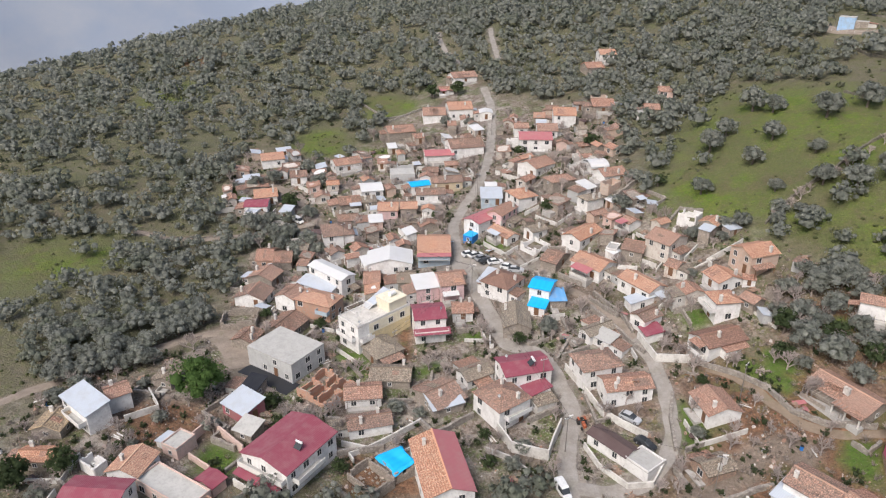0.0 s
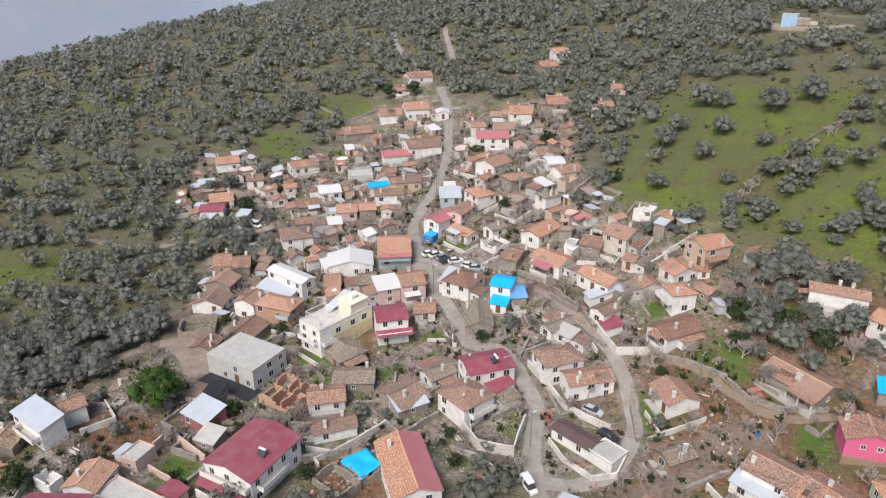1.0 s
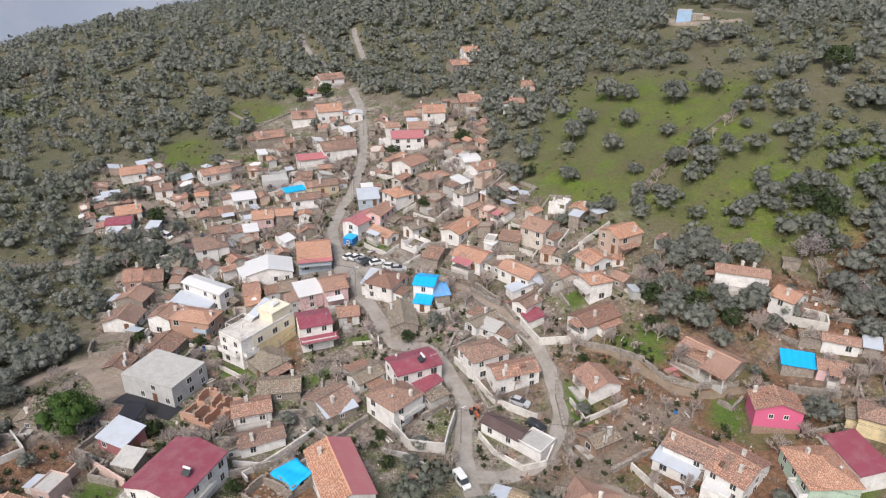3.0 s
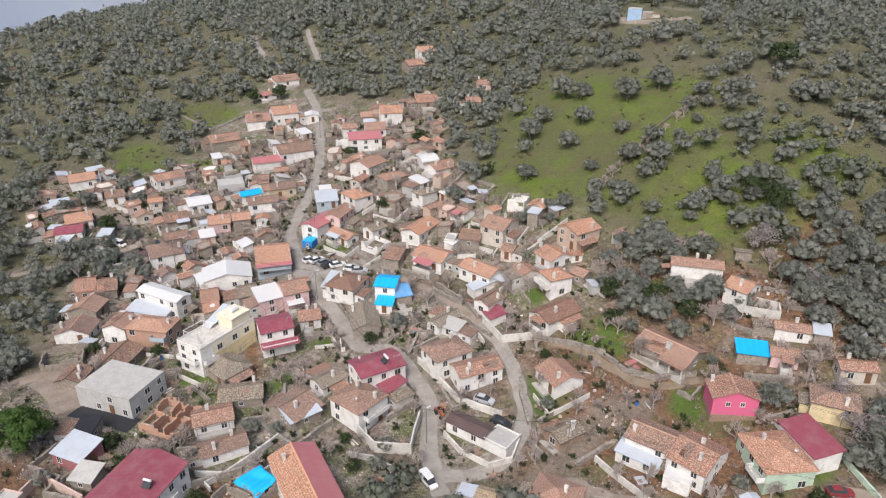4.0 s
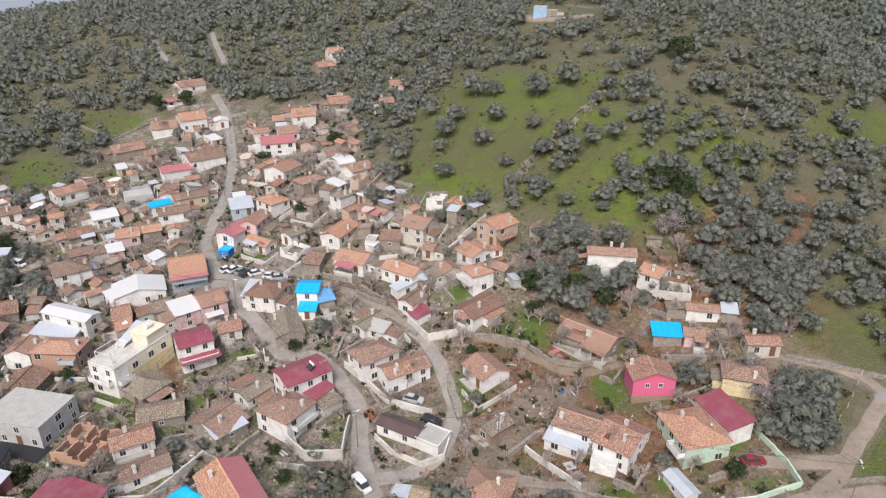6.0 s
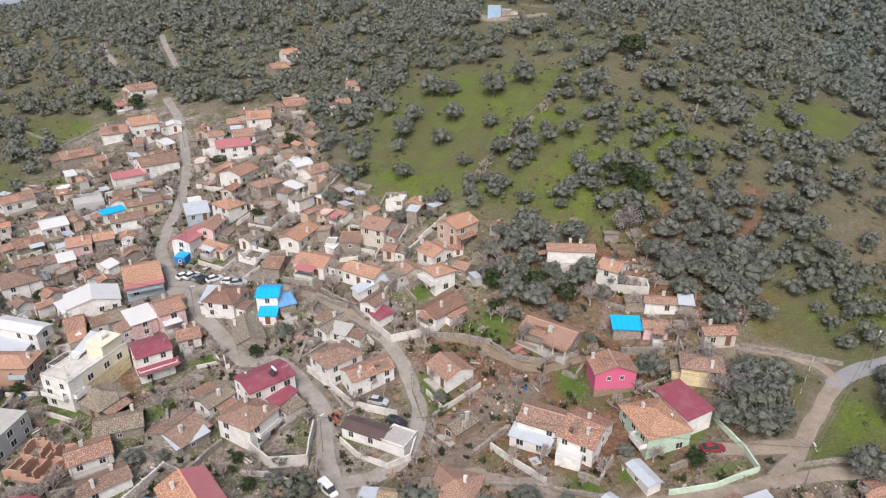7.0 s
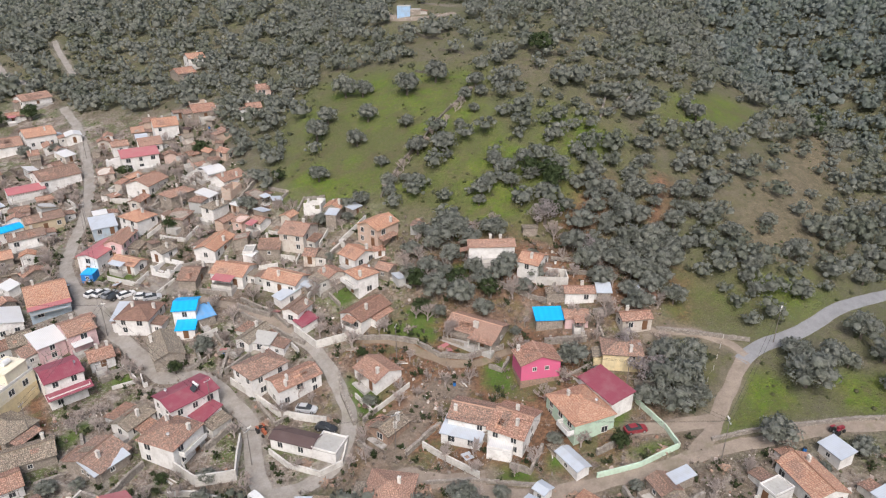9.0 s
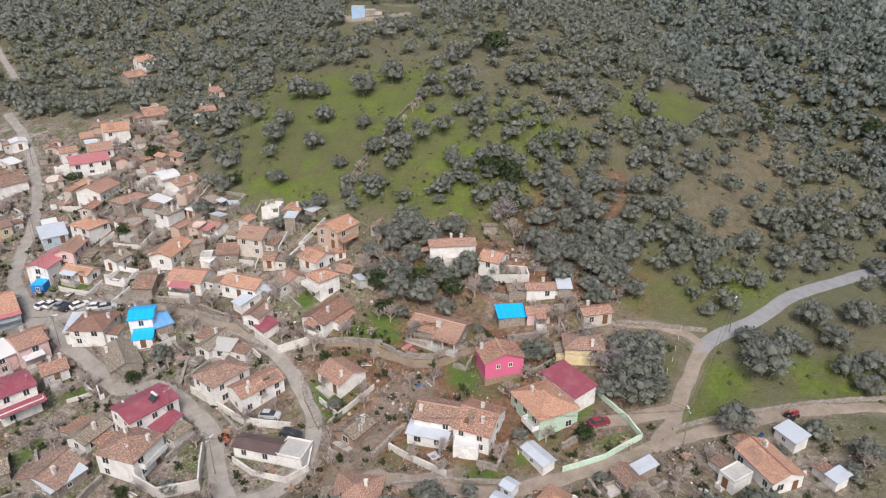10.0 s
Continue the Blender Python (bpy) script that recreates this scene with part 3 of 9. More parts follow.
def make_ground():
    az = np.radians(np.concatenate([np.arange(-180, -64, 4), np.arange(-64, 64, 0.45), np.arange(64, 181, 4)]))
    r = np.concatenate([[0.001, 20, 40, 55], np.arange(62, 260, 1.15), np.geomspace(260, 900, 130)[1:], np.geomspace(900, 4500, 14)[1:]])
    A, R = np.meshgrid(az, r)
    x, y = R * np.sin(A), R * np.cos(A)
    z = ground(x, y)
    n, k = len(r), len(az)
    i, j = np.meshgrid(np.arange(n - 1), np.arange(k - 1), indexing="ij")
    q = np.stack([i * k + j, i * k + j + 1, (i + 1) * k + j + 1, (i + 1) * k + j], -1).reshape(-1, 4)[:, ::-1]
    me = arrays("ground", np.stack([x, y, z], -1).reshape(-1, 3), q, None)
    me.polygons.foreach_set("use_smooth", np.ones(len(q), bool))
    masks = {"grass": np.zeros(x.shape), "lush": np.zeros(x.shape), "clay": np.zeros(x.shape), "dry": np.zeros(x.shape), "soil": np.zeros(x.shape), "yard": np.zeros(x.shape), "track": np.zeros(x.shape), "paved": np.zeros(x.shape)}
    for kind, poly, reach in REGIONS:
        kind = "lush" if kind == "grass" and reach <= 1.0 else kind
        masks[kind] = np.maximum(masks[kind], soft(poly, x, y, reach))
    for kind, line, width in TRACKS:
        masks[kind] = np.maximum(masks[kind], trodden(x, y, line, width))
    for key, val in masks.items():
        me.attributes.new(key, "FLOAT", "POINT").data.foreach_set("value", val.ravel().astype(np.float32))
    me.materials.clear()
    m, nt, b = shader("ground", 0.95)
    v = nt.nodes.new("ShaderNodeTexCoord").outputs["Object"]

    def mask(key):
        a = nt.nodes.new("ShaderNodeAttribute")
        a.attribute_name = key
        return a.outputs["Fac"]

    big, mid, fine = noisy(nt, v, 0.05, 5, 0.38, 0.62), noisy(nt, v, 0.35, 5, 0.4, 0.62, 0.7), noisy(nt, v, 2.6, 4, 0.3, 0.7)
    grit, specks = noisy(nt, v, 1.1, 5, 0.42, 0.60, 0.75), noisy(nt, v, 3.3, 3, 0.60, 0.68, 0.6)
    wild = blend(nt, big, (0.135, 0.140, 0.080), (0.185, 0.160, 0.110))
    wild = blend(nt, times(nt, mid, 0.75), wild, (0.122, 0.138, 0.044))
    wild = blend(nt, times(nt, grit, 0.5), wild, (0.120, 0.105, 0.075))
    lawn = blend(nt, mid, (0.115, 0.198, 0.012), (0.172, 0.215, 0.030))
    lawn = blend(nt, times(nt, noisy(nt, v, 0.045, 5, 0.44, 0.60), 0.75), lawn, (0.130, 0.130, 0.060))
    lawn = blend(nt, times(nt, noisy(nt, v, 0.16, 5, 0.48, 0.64), 0.75), lawn, (0.150, 0.124, 0.070))
    lawn = blend(nt, times(nt, grit, 0.5), lawn, (0.072, 0.100, 0.022))
    lawn = blend(nt, times(nt, noisy(nt, v, 0.8, 6, 0.50, 0.62, 0.75), 0.32), lawn, (0.135, 0.108, 0.062))
    earth = blend(nt, mid, (0.330, 0.178, 0.102), (0.185, 0.098, 0.056))
    earth = blend(nt, times(nt, grit, 0.72), earth, (0.088, 0.054, 0.036))
    earth = blend(nt, times(nt, noisy(nt, v, 0.13, 5, 0.52, 0.60, 0.65), 0.7), earth, (0.120, 0.135, 0.052))
    yard = blend(nt, mid, (0.390, 0.325, 0.275), (0.235, 0.188, 0.152))
    yard = blend(nt, times(nt, noisy(nt, v, 0.12, 6, 0.48, 0.55, 0.65), 0.85), yard, (0.105, 0.160, 0.032))
    yard = blend(nt, times(nt, grit, 0.65), yard, (0.115, 0.083, 0.060))
    yard = blend(nt, times(nt, noisy(nt, v, 1.9, 4, 0.53, 0.60, 0.7), 0.6), yard, (0.50, 0.45, 0.40))
    yard = blend(nt, times(nt, noisy(nt, v, 0.21, 4, 0.53, 0.63), 0.75), yard, (0.470, 0.425, 0.375))
    yard = blend(nt, times(nt, noisy(nt, v, 0.55, 5, 0.52, 0.61, 0.7), 0.55), yard, (0.120, 0.096, 0.076))
    yard = blend(nt, times(nt, noisy(nt, v, 0.085, 4, 0.51, 0.61, 0.6), 0.55), yard, (0.110, 0.074, 0.052))
    c = blend(nt, mask("yard"), wild, yard)
    c = blend(nt, mask("soil"), c, earth)
    straw = blend(nt, mid, (0.250, 0.205, 0.135), (0.160, 0.142, 0.082))
    straw = blend(nt, times(nt, grit, 0.55), straw, (0.105, 0.090, 0.056))
    c = blend(nt, mask("dry"), c, straw)
    c = blend(nt, mask("grass"), c, lawn)
    lush = blend(nt, mid, (0.070, 0.150, 0.012), (0.110, 0.185, 0.024))
    lush = blend(nt, times(nt, grit, 0.45), lush, (0.105, 0.100, 0.040))
    c = blend(nt, mask("lush"), c, lush)
    clay = blend(nt, mid, (0.385, 0.238, 0.160), (0.270, 0.158, 0.102))
    clay = blend(nt, times(nt, grit, 0.5), clay, (0.150, 0.094, 0.064))
    c = blend(nt, mask("clay"), c, clay)
    dust = blend(nt, mid, (0.310, 0.258, 0.210), (0.220, 0.180, 0.145))
    dust = blend(nt, times(nt, grit, 0.45), dust, (0.180, 0.140, 0.105))
    c = blend(nt, times(nt, mask("track"), 0.9), c, dust)
    c = blend(nt, times(nt, mask("paved"), 0.85), c, blend(nt, mid, (0.330, 0.300, 0.268), (0.225, 0.198, 0.170)))
    c = blend(nt, times(nt, fine, 0.4), c, (0.07, 0.06, 0.045))
    c = blend(nt, times(nt, specks, 0.22), c, (0.42, 0.38, 0.33))
    nt.links.new(c, b.inputs["Base Color"])
    relief(nt, b, times(nt, fine, mid, "ADD"), 0.9, 0.25)
    me.materials.append(m)
    return tagged(new("ground", me), "rolling hillside of winter grass, brown soil and village yards", "ground", kind="structure")


make_ground()


def make_mountain():
    """The range on the far side of the valley, with its haze put into its colour."""
    az, up = np.radians(np.arange(-90, 62, 0.8)), np.linspace(0, 1, 22)
    A, U = np.meshgrid(az, up)
    R = 2300 + 1500 * U + 60 * np.sin(A * 9) * U + 15 * np.sin(A * 31 + U * 9)
    z = -420 + 1100 * U ** 0.9 + 55 * np.sin(A * 13 + 1) * U + 6 * np.sin(A * 41 + U * 14)
    n, k = len(up), len(az)
    i, j = np.meshgrid(np.arange(n - 1), np.arange(k - 1), indexing="ij")
    q = np.stack([i * k + j, (i + 1) * k + j, (i + 1) * k + j + 1, i * k + j + 1], -1).reshape(-1, 4)[:, ::-1]
    m, nt, b = shader("haze_tinted_mountain", 1.0)
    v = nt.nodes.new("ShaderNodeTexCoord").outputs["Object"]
    # pale blue-grey stands for the air haze, mixed straight into the base colour
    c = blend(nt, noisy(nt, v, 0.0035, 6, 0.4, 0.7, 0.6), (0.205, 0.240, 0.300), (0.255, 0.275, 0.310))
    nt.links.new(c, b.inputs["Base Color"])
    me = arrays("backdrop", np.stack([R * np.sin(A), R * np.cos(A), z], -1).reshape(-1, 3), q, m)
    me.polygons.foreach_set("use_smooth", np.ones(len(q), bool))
    tagged(new("backdrop", me), "far mountain range with pale blue-grey haze painted into its colour", "backdrop", kind="structure")


make_mountain()


def strip(name, line, width, material, label, category, lift=0.07, ragged=0.25):
    """A road that lies on the land, with ragged edges."""
    CLEAR.append((line, width / 2 + 1.6))
    fine = smooth(line)
    d = np.gradient(fine, axis=0)
    d /= np.linalg.norm(d, axis=1)[:, None] + 1e-9
    side = np.stack([-d[:, 1], d[:, 0]], 1)
    across = np.linspace(-0.5, 0.5, 9)
    n, k = len(fine), len(across)
    t = np.arange(n)
    verts = []
    for c in across:
        off = c * width + ((0.08 if material is ASPHALT else ragged) * np.sin(t * 0.7 + 9 * c) * np.sin(t * 0.23 + 4 * c) if abs(c) > 0.4 else 0)
        p = fine + side * np.atleast_1d(off)[:, None]
        verts.append(np.stack([p[:, 0], p[:, 1], ground(p[:, 0], p[:, 1]) + lift - (0.09 if abs(c) > 0.4 else 0)], 1))
    verts = np.stack(verts, 1).reshape(-1, 3)
    i, j = np.meshgrid(np.arange(n - 1), np.arange(k - 1), indexing="ij")
    q = np.stack([i * k + j, (i + 1) * k + j, (i + 1) * k + j + 1, i * k + j + 1], -1).reshape(-1, 4)[:, ::-1]
    me = arrays(name, verts, q, material)
    me.polygons.foreach_set("use_smooth", np.ones(len(q), bool))
    return tagged(new(name, me), label, category, kind="structure")


def roadmat(name, one, two, green):
    m, nt, b = shader(name, 0.92)
    v = nt.nodes.new("ShaderNodeTexCoord").outputs["Object"]
    c = blend(nt, noisy(nt, v, 0.4, 5, 0.38, 0.65, 0.7), one, two)
    c = blend(nt, times(nt, noisy(nt, v, 0.23, 4, 0.58, 0.7), 0.5), c, green)
    f = noisy(nt, v, 4.0, 3, 0.3, 0.7)
    c = blend(nt, times(nt, f, 0.3), c, tuple(x * 0.5 for x in two))
    nt.links.new(c, b.inputs["Base Color"])
    relief(nt, b, f, 0.5, 0.05)
    return m


PAVED = roadmat("worn_grey_paving", (0.34, 0.315, 0.285), (0.245, 0.220, 0.192), (0.19, 0.18, 0.13))
DIRT = roadmat("dirt_track", (0.310, 0.258, 0.210), (0.220, 0.180, 0.145), (0.155, 0.140, 0.085))
EARTHLANE = roadmat("earthen_lane", (0.250, 0.195, 0.145), (0.175, 0.135, 0.098), (0.115, 0.135, 0.050))
ASPHALT = roadmat("pale_asphalt", (0.27, 0.27, 0.275), (0.22, 0.22, 0.225), (0.2, 0.2, 0.19))
BLACKSHEET = ROOFS["black"][0]
strip("road", [(-85.5, 338), (-90.1, 350), (-98.8, 374.2), (-103.7, 389.8)], 2.6, PAVED, "far pale gravel road", "road")
strip("road", [(-91.8, 113.5), (-84.9, 108.8), (-80.2, 103.4)], 7, DIRT, "pale trodden ground before a house", "yard")
strip("road", [(-79.4, 103.7), (-72.8, 101.9), (-65.8, 100.1)], 4.5, BLACKSHEET, "black plastic sheeting spread on the ground", "sheeting")
strip("road", [(-7.1, 88.6), (-8.5, 93.2), (-10.3, 100.8), (-10.5, 109.2), (-13.1, 114.8), (-16.9, 121.1), (-21.9, 126.4), (-28.5, 127.8), (-33.6, 135.6), (-39.1, 143.5), (-44.3, 152.9), (-50.1, 161.9), (-56.2, 175.6), (-57.4, 190.6), (-57, 203.7), (-58.9, 221.9), (-63.4, 243.5), (-68.9, 264.7), (-74.2, 282.5), (-83.1, 303.5)], 3.4, PAVED, "worn grey paved village street", "road")
strip("road", [(-8.5, 92.9), (-1.7, 93.4), (4.4, 97.7), (7.4, 105.8), (6.7, 114.1), (4.9, 121.1), (1.9, 128.2), (-2, 132.6)], 3, PAVED, "worn grey paved village lane", "road")
strip("road", [(-1.7, 132.3), (-7, 139.3), (-13.4, 144.9), (-21.7, 150.8)], 1.9, DIRT, "narrow dirt alley between yard walls", "path")
strip("road", [(8.2, 90.7), (15.9, 91.5), (19.4, 89), (28.5, 87.2)], 3, DIRT, "dirt track along the lower walls", "road")
strip("road", [(83.8, 97.7), (90.2, 100.4), (100.3, 102.6), (115, 108), (127.5, 111), (153, 117.1)], 3.3, ASPHALT, "grey asphalt road out of the village", "road")
strip("road", [(9.8, 92.7), (20.9, 89), (27.5, 84.4), (36.5, 81.3), (46.5, 80.6), (54.8, 80.4), (62.5, 80.5), (69.7, 84.7), (75.7, 90.4), (84.4, 97.8)], 2.9, DIRT, "pale dirt road into the village", "road")
strip("road", [(64.2, 80.5), (71.7, 80.6), (80.9, 80.2), (89.2, 80), (97.9, 78.5), (109.4, 75.8)], 2.6, DIRT, "pale dirt track beside a stone wall", "road")
strip("road", [(70.4, 109.6), (78.1, 106.9), (83.7, 102.9), (85.6, 98.7)], 2.2, DIRT, "pale dirt path along the hillside wall", "road")
strip("road", [(56.1, 89.2), (62.2, 87.7), (71.1, 87)], 3, DIRT, "dirt drive below the olive trees", "road")
strip("road", [(13, 126.1), (19.2, 122.8), (24.4, 118), (29.3, 113.7), (35.6, 112.5), (41.7, 113.5)], 1.9, EARTHLANE, "narrow earthen lane between stone walls", "road")
strip("road", [(-119.5, 73.6), (-115.5, 83), (-110.1, 90.8), (-103.8, 100.5), (-98.8, 109.4), (-91.5, 114.1), (-85.3, 113.8)], 2.7, DIRT, "dirt track on the edge of the olive groves", "road")
strip("road", [(-129.1, 198.3), (-116.5, 189.7), (-105.4, 180.7), (-99.3, 174.8), (-87.1, 164)], 3, DIRT, "dirt lane into the village", "road")
strip("road", [(-133.9, 387.6), (-123.9, 365.2), (-113.6, 346.6), (-104, 335.3)], 2.6, PAVED, "far pale gravel road", "road")
strip("road", [(-149.3, 152.4), (-132.1, 153.6), (-115.3, 163.5), (-102.7, 172.2)], 2, DIRT, "narrow footpath through the olive groves", "path")
strip("road", [(-50.4, 156.6), (-46.1, 158.1), (-37.9, 155.8), (-30.9, 157.6)], 7, PAVED, "open village square where cars park", "square")
strip("road", [(44.5, 287.3), (46.4, 279.1), (50.6, 273.9), (58.0, 270.5), (65.0, 271.3), (70.5, 273.1)], 3.2, DIRT, "dirt track on the hilltop", "road")


def fence(line, height, label):
    """Thin posts with two wires."""
    root = new("wire_fence")
    pts = [Vector((x, y, float(ground(x, y)))) for x, y in line]
    posts = []
    for a, b in zip(pts, pts[1:]):
        n = max(1, int((b - a).length / 2.4))
        posts += [a.lerp(b, k / n) for k in range(n)]
    posts.append(pts[-1])
    for p in posts:
        g = float(ground(p.x, p.y))
        child("post", boxes("post", [(-0.05, -0.05, -0.4, 0.05, 0.05, height)], FENCEPOST), root, pose(p.x, p.y, g))
    for lift in (0.45, 0.95):
        v, f = [], []
        for p in posts:
            g = float(ground(p.x, p.y)) + height * lift
            v += [(p.x, p.y, g - 0.015), (p.x + 0.02, p.y + 0.02, g), (p.x, p.y, g + 0.015)]
        for k in range(len(posts) - 1):
            f += [(3 * k + i, 3 * k + (i + 1) % 3, 3 * k + 3 + (i + 1) % 3, 3 * k + 3 + i) for i in range(3)]
        child("fence_wire", mesh_of("fence_wire", v, f, FENCEPOST), root)
    return tagged(root, label, "fence", "wire fences")


FENCEPOST = plainmat("pale_fence_post", (0.50, 0.48, 0.44), 0.8)


def wall_line(line, height, thick, material, name, label, category):
    """A garden or terrace wall that follows the land, with an uneven top."""
    pts = np.array(line, float)
    fine = [pts[0]]
    for a, b in zip(pts, pts[1:]):
        n = max(1, int(np.linalg.norm(b - a) / 0.8))
        fine += [a + (b - a) * s for s in np.linspace(0, 1, n + 1)[1:]]
    fine = np.array(fine)
    d = np.gradient(fine, axis=0)
    d /= np.linalg.norm(d, axis=1)[:, None] + 1e-9
    side = np.stack([-d[:, 1], d[:, 0]], 1) * thick / 2
    g = ground(fine[:, 0], fine[:, 1])
    rough = 0.16 if material is DRYSTONE else (0.45 if material is MOSSY else 0.03)
    rnd = random.Random(len(fine) + int(height * 10))
    top = g + height + np.array([rnd.uniform(-1, 1) * rough for _ in fine]) * min(1, height)
    verts, faces = [], []
    for k, p in enumerate(fine):
        l, r = p + side[k], p - side[k]
        verts += [(*l, g[k] - 1.2), (*l, top[k]), (*r, top[k]), (*r, g[k] - 1.2)]
    for k in range(len(fine) - 1):
        a, b = 4 * k, 4 * k + 4
        faces += [(a, b, b + 1, a + 1), (a + 1, b + 1, b + 2, a + 2), (a + 2, b + 2, b + 3, a + 3)]
    e = 4 * len(fine) - 4
    faces += [(0, 1, 2, 3), (e + 3, e + 2, e + 1, e)]
    return tagged(new(name, mesh_of(name, verts, faces, material)), label, category)


wall_line([(-13.1, 144.9), (-7.7, 140.4), (-5.8, 138.8)], 1, 0.55, DRYSTONE, "stone_wall", "low dry-stone terrace wall", "wall")
wall_line([(-17.2, 130.9), (-12, 130.3), (-11.3, 132.2)], 0.9, 0.55, DRYSTONE, "stone_wall", "low dry-stone terrace wall", "wall")
wall_line([(-32, 156.2), (-28, 160.1)], 0.8, 0.3, WHITEWALL, "garden_wall", "whitewashed garden wall with grey stains", "wall")
wall_line([(-37.9, 162.1), (-31.8, 156.7)], 0.8, 0.55, DRYSTONE, "stone_wall", "low dry-stone terrace wall", "wall")
wall_line([(-77.3, 154.4), (-72.1, 163.2), (-69, 170.1)], 1, 0.3, WHITEWALL, "garden_wall", "whitewashed garden wall with grey stains", "wall")
wall_line([(-68.9, 166.6), (-62.9, 162.7)], 0.8, 0.55, DRYSTONE, "stone_wall", "low dry-stone terrace wall", "wall")
wall_line([(-12.3, 142), (-3.5, 132.6), (0.8, 128.6)], 0.9, 0.55, DRYSTONE, "stone_wall", "low dry-stone terrace wall", "wall")
wall_line([(-8.9, 155.2), (-3.5, 147.5), (2, 151.1)], 0.9, 0.55, DRYSTONE, "stone_wall", "low dry-stone terrace wall", "wall")
wall_line([(-36.1, 175.1), (-29.6, 169.9)], 0.8, 0.55, DRYSTONE, "stone_wall", "low dry-stone terrace wall", "wall")
wall_line([(-30.6, 165.4), (-21.9, 164.3)], 0.7, 0.55, DRYSTONE, "stone_wall", "low dry-stone terrace wall", "wall")
wall_line([(-14.4, 121.6), (-10.1, 116.8), (-5.5, 111), (3.2, 106.5)], 1.6, 0.3, WHITEWALL, "garden_wall", "whitewashed garden wall with grey stains", "wall")
wall_line([(-23.6, 101.9), (-19.9, 97.9), (-13.2, 98), (-13, 101.5), (-12.4, 106.1)], 2.4, 0.3, WHITEWALL, "garden_wall", "whitewashed garden wall with grey stains", "wall")
wall_line([(-7.5, 102.6), (-4.2, 98.1), (0.9, 95), (5, 96.4), (6.6, 101.5)], 1.2, 0.3, WHITEWALL, "garden_wall", "whitewashed garden wall with grey stains", "wall")
wall_line([(10.1, 127.3), (18.1, 124.1), (23.6, 120.9), (27.4, 116.1), (32.6, 113.9), (40.3, 114.4)], 1, 0.55, DRYSTONE, "stone_wall", "low dry-stone terrace wall", "wall")
wall_line([(-1.1, 133), (3.1, 126.8), (12.7, 127.3), (14.9, 129.8)], 1.8, 0.3, WHITEWALL, "garden_wall", "whitewashed garden wall with grey stains", "wall")
wall_line([(-49.4, 88.5), (-44.5, 89), (-41, 94), (-37.9, 99.2)], 1.3, 0.3, WHITEWALL, "garden_wall", "whitewashed garden wall with grey stains", "wall")
wall_line([(-30.6, 135), (-28.3, 129.4), (-22.9, 128.1), (-19.5, 129.7)], 1, 0.55, DRYSTONE, "stone_wall", "low dry-stone terrace wall", "wall")
wall_line([(-37.7, 126.7), (-32.9, 127.4), (-36.7, 133.5)], 0.8, 0.3, WHITEWALL, "garden_wall", "whitewashed garden wall with grey stains", "wall")
wall_line([(19.5, 96.7), (23.6, 91.7), (27.4, 87.3)], 1.4, 0.3, WHITEWALL, "garden_wall", "whitewashed garden wall with grey stains", "wall")
wall_line([(46.5, 81.8), (54.4, 81.5), (62.3, 82.9), (62, 87.3), (59.6, 95.9)], 1.1, 0.3, WALLS["mint"][0], "garden_wall", "low mint-green garden wall", "wall")
wall_line([(71.7, 109.6), (77.9, 106.5), (88.6, 102.1)], 0.8, 0.55, DRYSTONE, "stone_wall", "low dry-stone terrace wall", "wall")
wall_line([(68.5, 82.8), (81.2, 82.4), (92.5, 80.9), (111.2, 77.5)], 0.7, 0.55, DRYSTONE, "stone_wall", "low dry-stone terrace wall", "wall")
wall_line([(-74.4, 84.6), (-64.5, 80.3)], 2, 0.3, WALLS["pinkish"][0], "garden_wall", "salmon-plastered courtyard wall", "wall")
wall_line([(-74.7, 84.6), (-75.4, 77.8)], 2, 0.3, WALLS["pinkish"][0], "garden_wall", "salmon-plastered courtyard wall", "wall")
wall_line([(-72.9, 76.1), (-67.5, 74.6)], 1.4, 0.3, WALLS["pinkish"][0], "garden_wall", "salmon-plastered courtyard wall", "wall")
wall_line([(89.6, 180), (97.8, 193.8), (104.3, 199.2)], 0.7, 0.55, DRYSTONE, "stone_wall", "low dry-stone terrace wall", "wall")
wall_line([(108.3, 196.1), (101.1, 187.7), (89.8, 180.6)], 0.8, 0.55, DRYSTONE, "stone_wall", "low dry-stone terrace wall", "wall")
wall_line([(-131.4, 211.4), (-121, 198.4), (-112, 193.1)], 1.4, 0.3, WHITEWALL, "garden_wall", "whitewashed garden wall with grey stains", "wall")
wall_line([(-134.6, 283.8), (-113, 265.1), (-101.5, 282.3)], 0.8, 0.55, DRYSTONE, "stone_wall", "low dry-stone terrace wall", "wall")
wall_line([(6.9, 118.5), (6.8, 112.7), (8.2, 104.7)], 0.9, 0.55, DRYSTONE, "stone_wall", "low dry-stone terrace wall", "wall")
wall_line([(-86.2, 167.6), (-72.1, 161.9), (-69.4, 163.8)], 0.8, 0.55, DRYSTONE, "stone_wall", "low dry-stone terrace wall", "wall")
wall_line([(-36.6, 165.5), (-30.2, 157.6), (-27.4, 165)], 0.8, 0.55, DRYSTONE, "stone_wall", "low dry-stone terrace wall", "wall")
wall_line([(-12.4, 146.8), (-5.1, 139.3), (-2.2, 134.2)], 1, 0.55, DRYSTONE, "stone_wall", "low dry-stone terrace wall", "wall")
wall_line([(-18.7, 138.6), (-14.9, 131.3), (-16.5, 123.7)], 0.9, 0.55, DRYSTONE, "stone_wall", "low dry-stone terrace wall", "wall")
wall_line([(-24.2, 96.2), (-19.9, 95.7), (-15.8, 93.7), (-16.5, 87.9)], 1.2, 0.3, WHITEWALL, "garden_wall", "whitewashed garden wall with grey stains", "wall")
